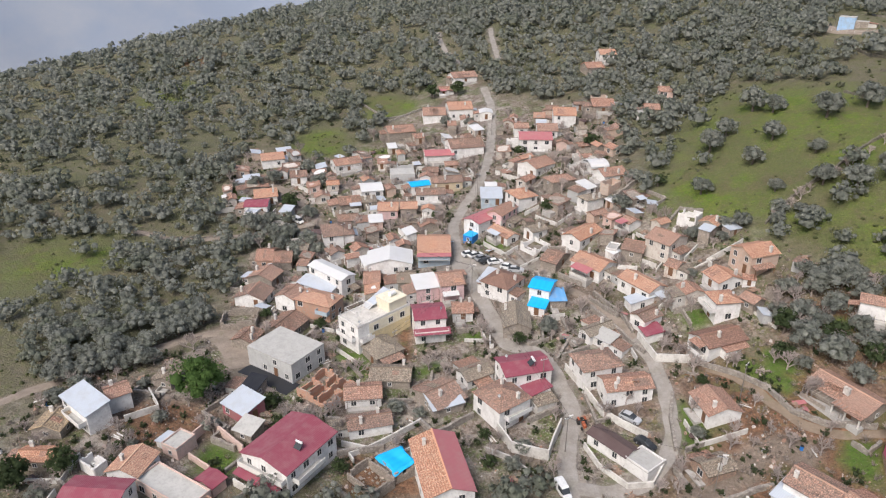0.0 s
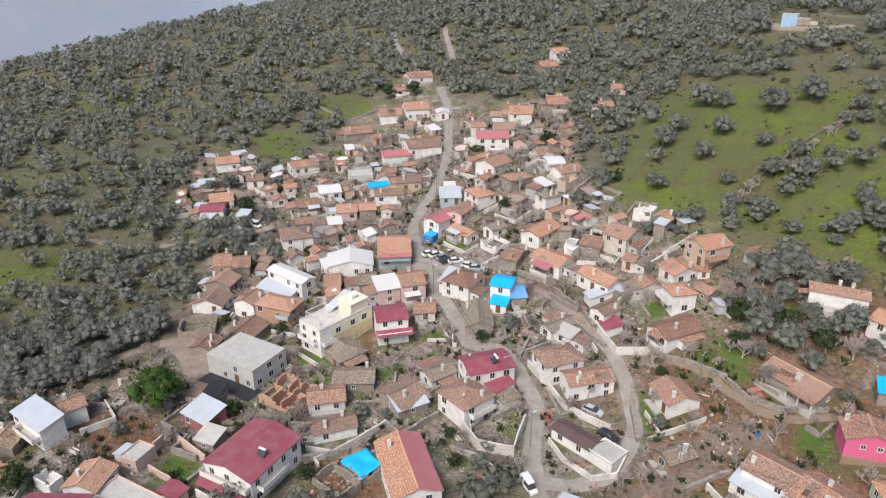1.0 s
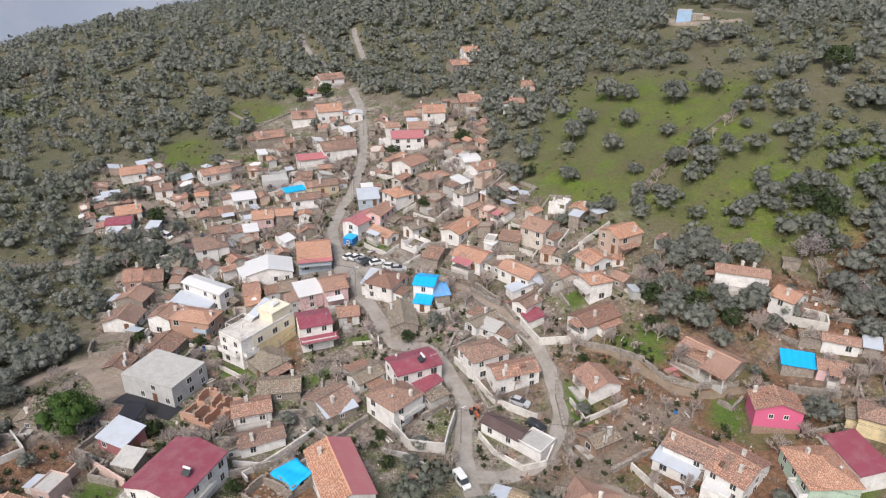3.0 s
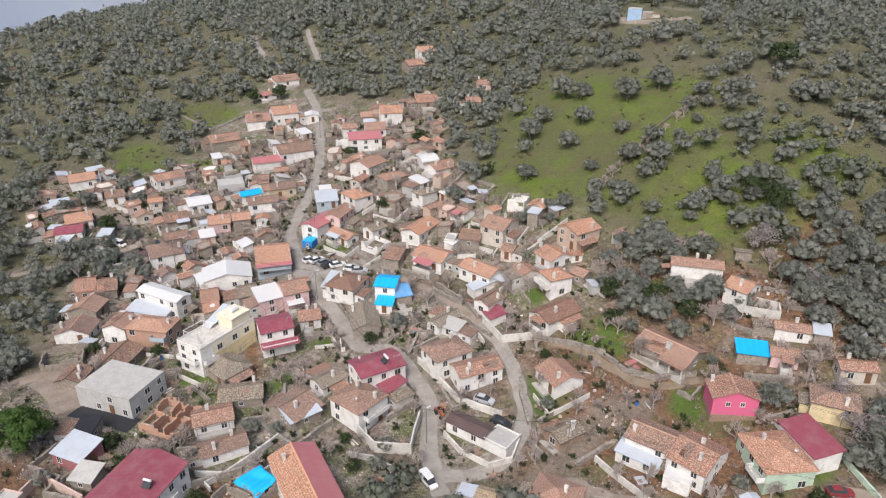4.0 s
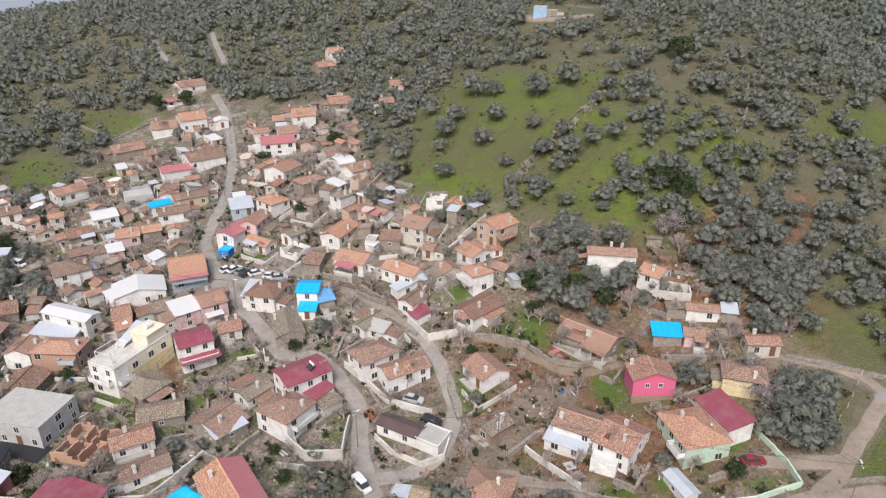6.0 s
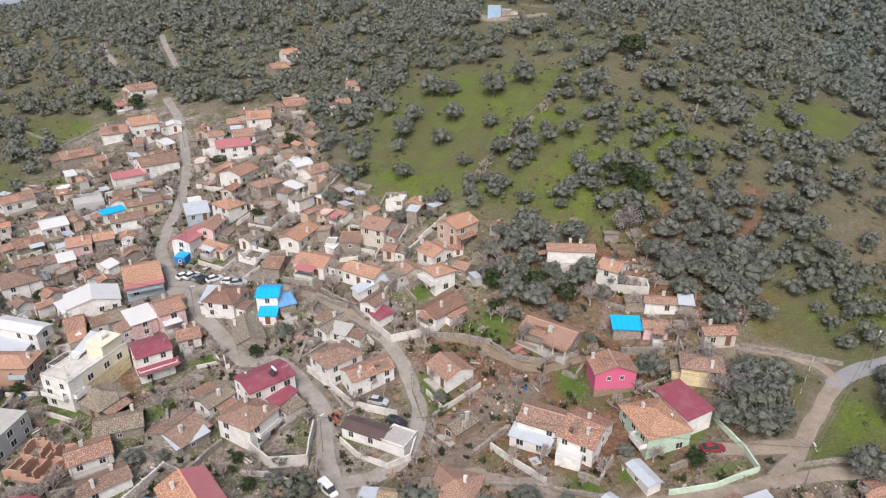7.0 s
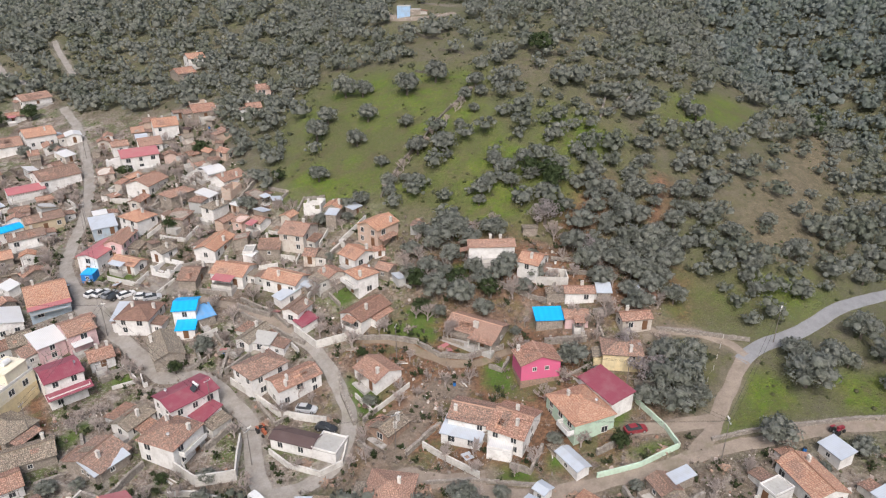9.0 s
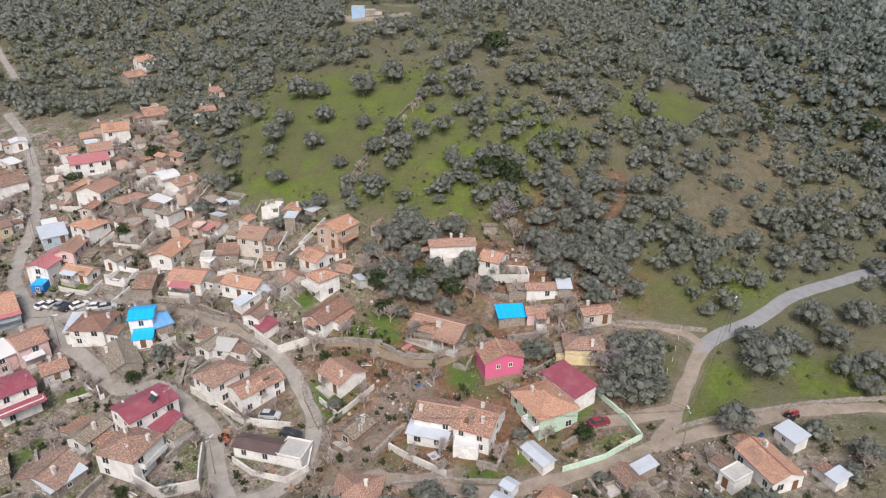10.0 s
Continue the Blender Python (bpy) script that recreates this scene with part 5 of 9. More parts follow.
house(-64.8, 71.4, 2.7, -13, 4.5, 3.4, 2.1, "G", "maroon", "pinkish", 1)
house(-75.8, 77.5, 2.8, -9, 3.7, 4.5, 2.1, "f", "concrete", "pinkish", 1)
house(-85.7, 67.9, 3.5, -13, 4.3, 2.7, 2.1, "r", "stone", "white", 1)
house(-90.8, 94.6, 2.7, 6, 3.9, 6.9, 2.2, "G", "lichen", "stone", 1)
TARP_RUIN = house(-38.0, 86.9, 1.0, -38, 6.1, 4.4, 2.3, "r", "stone", "stone", 1)
house(-40.8, 82.3, 1.1, -25, 7.2, 5.1, 2.1, "r", "stone", "stone", 1)
house(-29.6, 86.6, 0.6, -58, 15.0, 8.6, 4.4, "g", "duo", "white", 2)
CORNER = house(-24.2, 107.1, 1.5, -35, 8.3, 8.3, 4.8, "h", "mixtile", "white", 2)
MAROON = house(-22.2, 116.4, 2.6, -56, 7.3, 10.2, 5.1, "G", "maroon", "white", 2)
house(-19.3, 113.5, 2.5, -47, 5.9, 5.2, 2.6, "s", "maroon", "white", 1)
house(-32.0, 115.3, 2.3, -41, 5.1, 6.8, 2.1, "G", "lichen", "white", 1)
house(-34.1, 146.2, 6.7, -18, 8.0, 8.5, 3.7, "h", "brown", "white", 2)
TARP = house(-23.9, 144.0, 7.3, -6, 5.4, 6.3, 4.6, "g", "tarp", "white", 2)
house(-23.8, 139.9, 6.7, -6, 4.4, 4.7, 2.3, "s", "tarp", "white", 1)
house(-20.4, 142.8, 7.6, 22, 4.2, 5.0, 2.3, "s", "tarpold", "stone", 1)
house(-28.0, 135.0, 5.3, 16, 6.6, 10.8, 2.1, "G", "lichen", "stone", 1)
house(-9.6, 133.4, 6.6, -41, 4.2, 8.0, 2.1, "G", "lichen", "white", 1)
house(-8.3, 120.9, 4.1, -55, 7.0, 9.0, 4.8, "h", "mixtile", "white", 2)
house(-2.0, 117.0, 3.8, -63, 5.7, 9.8, 3.8, "G", "tile", "white", 2)
house(-2.7, 103.0, 1.9, -32, 8.9, 4.1, 2.3, "g", "brownmetal", "white", 1)
house(3.2, 100.0, 1.8, -33, 4.9, 4.7, 2.1, "f", "concrete", "white", 1)
house(-13.8, 155.4, 11.0, -29, 9.0, 7.5, 3.0, "g", "orange", "white", 1)
house(-1.9, 147.7, 11.4, -38, 9.8, 6.2, 2.9, "g", "orange", "white", 1)
house(2.2, 161.7, 15.9, -31, 7.1, 8.4, 4.2, "g", "tile", "ruin", 2)
house(-18.5, 167.9, 13.0, -27, 6.1, 10.4, 2.9, "G", "orange", "white", 1)
house(-31.4, 171.2, 11.2, -40, 4.6, 5.5, 2.7, "G", "lichen", "white", 1)
house(-40.0, 170.5, 9.5, -36, 8.5, 4.9, 2.4, "g", "orange", "white", 1)
house(-47.0, 175.6, 9.2, -26, 6.1, 11.3, 4.5, "G", "redmetal", "white", 2)
house(-42.6, 178.8, 10.5, -16, 5.2, 9.3, 4.5, "G", "tile", "pink", 2)
house(-39.4, 188.4, 12.7, -45, 8.0, 6.9, 4.3, "h", "orange", "white", 2)
house(-29.8, 196.8, 16.1, -47, 5.8, 8.6, 3.8, "h", "tile", "stone", 2)
house(-18.8, 182.9, 16.3, -43, 4.9, 6.3, 4.0, "h", "lichen", "white", 2)
house(-15.7, 199.5, 19.8, -51, 7.1, 8.2, 2.7, "G", "tile", "white", 1)
house(-20.7, 206.8, 20.1, -59, 6.6, 5.9, 2.1, "v", "whitesheet", "white", 1)
house(-39.9, 211.7, 15.7, -30, 8.5, 9.5, 3.3, "G", "tile", "white", 1)
house(-44.4, 230.1, 18.3, 16, 11.4, 10.6, 4.3, "g", "redmetal", "white", 2)
house(-53.4, 248.3, 17.9, 18, 5.7, 6.5, 2.7, "g", "tile", "white", 1)
house(-42.5, 241.3, 19.9, 16, 7.5, 8.6, 2.7, "g", "tile", "white", 1)
house(-38.3, 251.4, 21.9, 14, 8.4, 9.7, 4.3, "g", "orange", "white", 2)
house(-26.0, 257.9, 26.3, 19, 8.4, 9.7, 2.6, "g", "tile", "stone", 1)
house(-32.2, 319.0, 33.0, 21, 7.5, 8.6, 4.2, "g", "orange", "white", 2)
house(-36.6, 310.6, 30.6, 29, 8.1, 9.3, 2.1, "g", "tile", "stone", 1)
house(-4.3, 258.2, 32.8, 9, 5.3, 6.1, 2.6, "g", "tile", "pinkish", 1)
house(-7.8, 243.1, 30.1, 11, 5.3, 6.0, 2.2, "g", "tile", "stone", 1)
house(-102.1, 248.7, 11.8, 36, 11.0, 9.4, 3.2, "g", "tile", "stone", 1)
house(-94.7, 268.7, 14.8, 23, 9.7, 10.6, 2.9, "g", "tile", "white", 1)
house(-84.9, 272.0, 16.4, 28, 10.3, 10.9, 3.7, "g", "orange", "white", 2)
house(-72.4, 268.4, 17.3, 19, 5.6, 6.5, 2.6, "G", "whitesheet", "white", 1)
house(-99.7, 296.6, 18.7, 22, 5.0, 5.7, 2.7, "g", "tile", "white", 1)
house(-95.6, 311.2, 22.3, 37, 11.9, 9.5, 2.6, "g", "tile", "white", 1)
house(-70.7, 233.3, 13.5, 32, 12.5, 11.0, 3.0, "g", "oldtile", "white", 1)
house(-77.9, 226.0, 11.6, 26, 10.6, 7.6, 2.9, "g", "redmetal", "white", 1)
house(-138.3, 213.1, 7.7, 37, 8.5, 8.1, 3.0, "g", "orange", "white", 1)
house(-110.1, 216.6, 7.9, 44, 10.1, 7.6, 2.9, "g", "tile", "white", 1)
house(-121.8, 202.9, 6.5, 31, 6.1, 7.0, 2.6, "g", "oldtile", "white", 1)
house(-91.9, 197.8, 7.0, 32, 7.4, 8.5, 2.6, "g", "whitesheet", "white", 1)
house(-85.4, 209.6, 8.8, 25, 8.2, 6.7, 3.0, "f", "concrete", "grey", 1)
house(-76.1, 200.8, 9.0, 38, 6.9, 5.2, 2.6, "g", "tarp", "white", 1)
house(-67.2, 202.3, 10.5, 27, 10.4, 6.7, 3.0, "g", "oldtile", "ochre", 1)
house(-69.8, 194.2, 9.2, 24, 9.3, 6.2, 2.6, "g", "oldtile", "white", 1)
house(-79.7, 183.5, 6.8, 20, 6.5, 7.5, 2.7, "g", "orange", "pink", 1)
house(-73.2, 184.1, 7.5, 21, 5.4, 6.2, 3.0, "g", "orange", "stone", 1)
house(-87.8, 164.7, 4.6, 33, 9.1, 9.5, 3.8, "h", "oldtile", "white", 2)
house(-124.2, 185.2, 5.3, 34, 7.7, 8.1, 2.7, "g", "orange", "white", 1)
house(-122.7, 177.7, 4.5, 23, 7.7, 7.1, 3.0, "g", "maroon", "white", 1)
house(-120.9, 172.1, 4.1, 8, 3.8, 4.4, 2.7, "f", "zinc", "white", 1)
house(-95.3, 188.1, 5.8, 35, 7.3, 7.8, 2.1, "g", "oldtile", "stone", 1)
house(-89.3, 189.7, 6.5, 38, 4.7, 5.4, 2.1, "g", "lichen", "stone", 1)
house(-90.0, 176.0, 5.3, 33, 6.7, 5.9, 2.1, "g", "oldtile", "stone", 1)
house(-51.8, 200.2, 12.2, 19, 3.9, 4.4, 2.1, "g", "whitesheet", "white", 1)
house(-49.3, 191.7, 11.8, 18, 6.7, 6.8, 2.4, "s", "zinc", "paleblue", 1)
house(21.0, 154.7, 18.2, -52, 7.2, 8.0, 4.5, "G", "orange", "brickpale", 2)
house(15.0, 149.4, 15.1, -54, 6.1, 7.0, 2.7, "g", "orange", "white", 1)
TERRACE = house(14.9, 140.7, 12.5, -63, 5.8, 6.0, 4.5, "h", "orange", "white", 2)
house(20.8, 142.7, 14.2, -42, 4.1, 4.2, 2.4, "g", "tile", "stone", 1)
house(14.5, 132.6, 9.4, -50, 6.7, 10.2, 2.6, "G", "brown", "white", 1)
house(1.5, 133.6, 8.1, -61, 4.1, 4.3, 2.1, "s", "maroon", "white", 1)
house(-0.0, 137.4, 8.8, -38, 4.7, 6.0, 3.0, "G", "oldtile", "white", 1)
house(14.4, 115.4, 5.2, -61, 7.5, 7.1, 2.7, "g", "tile", "white", 1)
house(14.5, 101.8, 2.7, -53, 4.9, 6.3, 2.1, "G", "lichen", "stonered", 1)
LONG = house(29.6, 99.0, 3.7, -32, 8.3, 7.1, 3.4, "g", "mixtile", "white", 2)
house(36.1, 94.7, 3.5, -41, 7.3, 9.4, 3.7, "g", "tile", "white", 2)
MINT = house(48.5, 94.3, 4.8, -80, 10.1, 9.0, 4.0, "h", "orange", "mint", 2)
house(54.8, 97.1, 6.1, -75, 9.9, 5.6, 3.6, "s", "maroon", "white", 1)
house(44.3, 106.2, 7.9, -1, 8.5, 5.9, 4.3, "G", "tile", "hotpink", 2)
PORCH = house(36.3, 120.3, 9.4, -43, 12.0, 7.8, 2.4, "g", "tile", "stone", 1)
house(44.8, 138.9, 18.4, -11, 11.1, 4.6, 3.3, "g", "tile", "white", 1)
house(52.7, 132.2, 16.4, -44, 5.4, 6.9, 3.7, "g", "orange", "white", 2)
house(59.5, 121.8, 14.5, -14, 6.8, 3.9, 2.2, "g", "tile", "white", 1)
house(64.6, 120.5, 14.8, -16, 3.4, 3.7, 2.1, "s", "zinc", "stone", 1)
house(70.7, 118.5, 14.7, -16, 2.8, 3.2, 2.1, "s", "zinc", "stone", 1)
house(51.0, 117.6, 11.7, -10, 6.1, 4.4, 2.2, "s", "tarp", "stone", 1)
house(56.5, 116.2, 12.1, -12, 5.4, 4.3, 2.2, "g", "tile", "pink", 1)
house(67.6, 111.8, 12.3, -4, 6.9, 4.3, 2.6, "g", "tile", "ruin", 1)
house(61.4, 104.6, 9.0, -20, 8.2, 6.2, 3.6, "h", "mixtile", "yellow", 2)
house(43.4, 85.1, 2.9, -73, 6.2, 3.2, 2.1, "g", "zinc", "white", 1)
house(42.3, 74.9, 1.5, -56, 6.2, 5.5, 2.6, "h", "orange", "white", 1)
house(55.4, 75.8, 3.1, -83, 4.6, 4.4, 2.2, "g", "oldtile", "stone", 1)
house(58.8, 76.4, 3.6, -83, 2.7, 4.1, 2.1, "s", "zinc", "stone", 1)
house(78.5, 70.2, 4.1, -89, 9.6, 6.8, 2.9, "g", "orange", "white", 1)
house(86.5, 74.2, 5.3, -82, 4.9, 3.6, 2.4, "s", "zinc", "white", 1)
house(71.9, 70.0, 4.0, -77, 3.1, 4.4, 2.3, "f", "concrete", "white", 1)
house(12.0, 87.6, 0.6, -23, 8.3, 8.0, 2.6, "h", "tile", "white", 1)
house(34.2, 77.9, 1.5, -48, 4.5, 3.1, 2.1, "g", "zinc", "white", 1)
house(87.3, 64.4, 4.4, -82, 2.6, 3.4, 2.1, "s", "zinc", "white", 1)
house(0.7, 87.6, 0.3, -19, 3.5, 3.3, 2.1, "g", "ochre", "stone", 1)
house(51.2, 276.8, 56.5, -17, 5.0, 3.6, 3.4, "f", "concrete", "skyblue", 1)
house(55.5, 275.5, 57.0, -17, 4.0, 2.6, 1.7, "f", "concrete", "stone", 1)
house(-10.0, 161.2, 13.7, -10, 2.6, 4.1, 2.1, "f", "concrete", "white", 1)
house(-4.7, 161.2, 14.7, -11, 5.6, 7.2, 2.3, "g", "oldtile", "stone", 1)
house(-23.6, 158.1, 10.2, -18, 4.9, 7.9, 2.3, "g", "oldtile", "stone", 1)
house(-41.0, 135.5, 4.7, 21, 5.2, 5.8, 2.3, "g", "tile", "white", 1)
house(-67.9, 144.3, 4.1, 24, 4.4, 7.6, 2.1, "g", "tile", "brick", 1)
house(-59.3, 146.4, 4.4, 25, 5.1, 7.0, 2.3, "g", "lichen", "stone", 1)
house(-80.0, 137.9, 3.2, -12, 11.3, 4.3, 2.1, "s", "zinc", "white", 1)
house(-69.4, 152.2, 4.6, 40, 9.4, 5.4, 2.4, "s", "whitesheet", "white", 1)
house(-66.4, 85.1, 2.5, -7, 4.6, 4.2, 2.1, "s", "concrete", "stone", 1)
house(-38.0, 148.1, 6.6, -11, 3.8, 6.6, 2.6, "s", "zinc", "white", 1)
house(-72.6, 96.2, 2.6, -2, 4.0, 5.3, 2.1, "s", "black", "stone", 1)
house(-48.8, 168.8, 8.6, -15, 3.0, 3.5, 2.1, "f", "tarp", "gateblue", 1)
house(-9.5, 160.0, 13.3, -42, 3.4, 3.5, 2.1, "g", "whitesheet", "white", 1)
house(-7.7, 130.9, 6.4, -29, 5.1, 4.0, 2.1, "s", "concrete", "white", 1)
house(-1.9, 143.2, 10.1, -57, 3.5, 6.2, 2.1, "s", "zinc", "white", 1)
house(-30.1, 165.0, 10.3, -37, 6.4, 5.2, 2.1, "r", "stone", "white", 1)
house(27.3, 96.8, 3.1, -33, 8.0, 5.2, 2.1, "s", "zinc", "white", 1)
house(32.8, 91.9, 3.0, -29, 4.4, 4.7, 2.1, "f", "whitesheet", "white", 1)
house(36.4, 80.8, 1.9, -58, 2.7, 2.8, 2.1, "g", "zinc", "white", 1)
house(-35.2, 104.8, 2.0, 43, 6.9, 5.2, 2.1, "s", "zinc", "stone", 1)


# ---------------------------------------------------------------- what has been added to the houses over the years
def clear_of(x, y, own, gap=0.4):
    """No other house and no road at this place."""
    for hx, hy, turn, w, d in HOUSE_FRAMES:
        if abs(hx - own[0]) + abs(hy - own[1]) > 0.01 and abs(x - hx) < 12 and abs(y - hy) < 12:
            c, s = math.cos(radians(-turn)), math.sin(radians(-turn))
            lx, ly = (x - hx) * c - (y - hy) * s, (x - hx) * s + (y - hy) * c
            if abs(lx) < w / 2 + gap and abs(ly) < d / 2 + gap:
                return False
    for line, width in CLEAR:
        for (ax, ay), (bx, by) in zip(line, line[1:]):
            t = max(0, min(1, ((x - ax) * (bx - ax) + (y - ay) * (by - ay)) / ((bx - ax) ** 2 + (by - ay) ** 2 + 1e-9)))
            if math.hypot(x - ax - t * (bx - ax), y - ay - t * (by - ay)) < width - 1.2:
                return False
    return True


TERRACE_FLOOR = plaster("cement_floor", (0.46, 0.44, 0.41), (0.24, 0.22, 0.20), 0.7)
VINE = plainmat("grey_pergola_wood", (0.30, 0.265, 0.235), 0.9)


def dress(root, x, y, turn, w, d, h, kind, rise, pitch, clay, storeys, wmat, roof, wall):
    """Side rooms, terraces, pergolas and mended patches of roof."""
    rnd = random.Random(int(x * 13 + y * 29))
    c, s = math.cos(radians(turn)), math.sin(radians(turn))
    a, b = w / 2 - 0.3, d / 2 - 0.3
    plain = wall in ("hotpink", "mint", "brickred", "skyblue", "grey") or storeys > 1 and math.hypot(x, y) < 150 or roof == "tarp"

    def fits(lx, ly, rx, ry):
        return all(clear_of(x + (lx + i * rx) * c - (ly + j * ry) * s, y + (lx + i * rx) * s + (ly + j * ry) * c, (x, y)) for i in (-1, 0, 1) for j in (-1, 0, 1))

    # side rooms, lower than the house
    for side in (-1, 1):
        rw, rd = rnd.uniform(1.1, 2.0), rnd.uniform(1.3, min(2.6, b))
        cy = rnd.uniform(-b + rd, b - rd) if b > rd else 0
        cx = side * (a + rw + 0.02)
        if rnd.random() < 0.55 and not plain and fits(cx, cy, rw, rd):
            top = min(h - 0.5, rnd.uniform(1.9, 2.5))
            room = child("side_room", boxes("side_room", [(cx - rw, cy - rd, -2.5, cx + rw, cy + rd, top)], rnd.choice((wmat, WALLS["stone"][0], WALLS["grey"][0], WHITEWALL))), root)
            mat = ROOFS[rnd.choice(("oldtile", "tile", "lichen", "zinc", "oldtile", "mixtile"))][0]
            e = side * (rw + 0.25)
            q = [(cx + e, cy - rd - 0.2, top + 0.04), (cx + e, cy + rd + 0.2, top + 0.04), (cx - side * rw, cy + rd + 0.2, top + 0.48), (cx - side * rw, cy - rd - 0.2, top + 0.48)]
            child("room_roof", slab([q if side > 0 else [q[1], q[0], q[3], q[2]]], 0.1, "room_roof", mat, rnd, 0.06), room)
            if rd > 1.5:
                fm, pm = WINDOWS[2]
                child("pane", pm, child("window", fm, room, pose(cx, cy - rd, top - 0.9)))
    # a terrace before the door, with a low wall
    depth = rnd.uniform(1.2, 2.6)
    half = rnd.uniform(0.45, 0.95) * a
    cx = rnd.uniform(-(a - half), a - half)
    if rnd.random() < 0.6 and not plain and fits(cx, -b - depth / 2, half, depth / 2):
        z = rnd.choice((0.12, 0.3, 0.6))
        terrace = child("terrace", boxes("terrace", [(cx - half, -b - depth, -2.2, cx + half, -b - 0.06, z)], TERRACE_FLOOR), root)
        if rnd.random() < 0.7:
            t = 0.14
            child("parapet", boxes("parapet", [(cx - half, -b - depth, z, cx + half * rnd.choice((1, 0.3)), -b - depth + t, z + 0.75), (cx - half, -b - depth + t, z, cx - half + t, -b - 0.06, z + 0.75)], rnd.choice((WHITEWALL, wmat, WHITEWALL))), terrace)
        if rnd.random() < 0.45:
            top = z + 2.1
            for px in (cx - half + 0.2, cx + half - 0.2):
                child("post", boxes("post", [(px - 0.06, -b - depth + 0.2, z, px + 0.06, -b - depth + 0.32, top)], VINE), terrace)
            if rnd.random() < 0.5:
                child("porch_roof", slab([[(cx - half, -b - depth - 0.1, top), (cx + half, -b - depth - 0.1, top), (cx + half, -b - 0.04, top + 0.4), (cx - half, -b - 0.04, top + 0.4)]], 0.06, "porch_roof", ROOFS[rnd.choice(("zinc", "redmetal", "tile", "oldtile", "whitesheet"))][0]), terrace)
            else:
                n = max(3, int(half / 0.35))
                for k in range(n + 1):
                    px = cx - half + 2 * half * k / n
                    child("rafter", boxes("rafter", [(px - 0.03, -b - depth, top, px + 0.03, -b - 0.05, top + 0.08)], VINE), terrace)
                child("beam", boxes("beam", [(cx - half, -b - depth + 0.22, top - 0.08, cx + half, -b - depth + 0.3, top)], VINE), terrace)
    # mended patches on tiled gables
    if clay and rise and w * d > 26 and roof != "duo":
        for _ in range(rnd.choice((0, 1, 1, 2))):
            along, across = (w / 2, d / 2) if kind == "g" else (d / 2, w / 2)
            u0 = rnd.uniform(-0.9, 0.3) * along
            u1 = min(0.95 * along, u0 + rnd.uniform(0.25, 0.7) * along)
            lo, hi = sorted((rnd.uniform(0.05, 0.5), rnd.uniform(0.5, 0.92)))
            side = rnd.choice((-1, 1)) if kind == "G" else -1

            def at(u, v):
                out, z = side * across * (1 - v), h - rise * 0.3 / across + 0.155 + (rise + rise * 0.3 / across) * v
                return (u, out, z) if kind == "g" else (out, u, z)
            q = [at(u0, lo), at(u1, lo), at(u1, hi), at(u0, hi)]
            if kind == "G" and side < 0 or kind == "g" and side > 0:
                q = [q[1], q[0], q[3], q[2]]
            child("roof_patch", slab([q], 0.05, "roof_patch", ROOFS[rnd.choice({"orange": ("tile", "orange"), "tile": ("orange", "mixtile", "oldtile")}.get(roof, ("oldtile", "tile", "mixtile", "lichen")))][0]), root, None, "patch of other tiles")


# ---------------------------------------------------------------- old outbuildings crowded between the houses
def infill(count):
    rnd = random.Random(77)
    xs, ys = [p[0] for p in VILLAGE], [p[1] for p in VILLAGE]
    gardens = [poly for kind, poly, reach in REGIONS if kind == "grass" or kind == "soil" and reach < 3]
    done = tries = 0
    while done < count and tries < 9000:
        tries += 1
        x, y = rnd.uniform(min(xs), max(xs)), rnd.uniform(min(ys), max(ys))
        far = math.hypot(x, y)
        if not 140 < far < 275 or not inside(VILLAGE, x, y) or x > 12 or any(inside(g, x, y) for g in gardens):
            continue
        hx, hy, turn, _, _ = min(HOUSE_FRAMES, key=lambda q: (q[0] - x) ** 2 + (q[1] - y) ** 2)
        if math.hypot(hx - x, hy - y) > 15:
            continue
        turn += rnd.choice((0, 0, 0, 90, -90)) + rnd.uniform(-9, 9)
        w, d = rnd.uniform(3.4, 6.4), rnd.uniform(3.2, 5.2)
        c, s = math.cos(radians(turn)), math.sin(radians(turn))
        if not all(clear_of(x + (i * c - j * s), y + (i * s + j * c), (x, y), 0.35) for i in (-w / 2, 0, w / 2) for j in (-d / 2, 0, d / 2)):
            continue
        roof = rnd.choice(("oldtile", "oldtile", "tile", "tile", "lichen", "mixtile", "zinc", "orange", "whitesheet"))
        kind = rnd.choice("gGs") if roof not in ("zinc", "whitesheet") else "s"
        if rnd.random() < 0.1:
            kind, roof = "r", "stone"
        house(round(x, 1), round(y, 1), float(ground(x, y)), round(turn), w, d, rnd.uniform(2.0, 2.7), kind, roof, rnd.choice(("white", "white", "ruin", "ruin", "stone", "stone", "grey", "pinkish", "brickpale")), 1)
        done += 1


infill(84)


for home in HOMES:
    dress(*home)

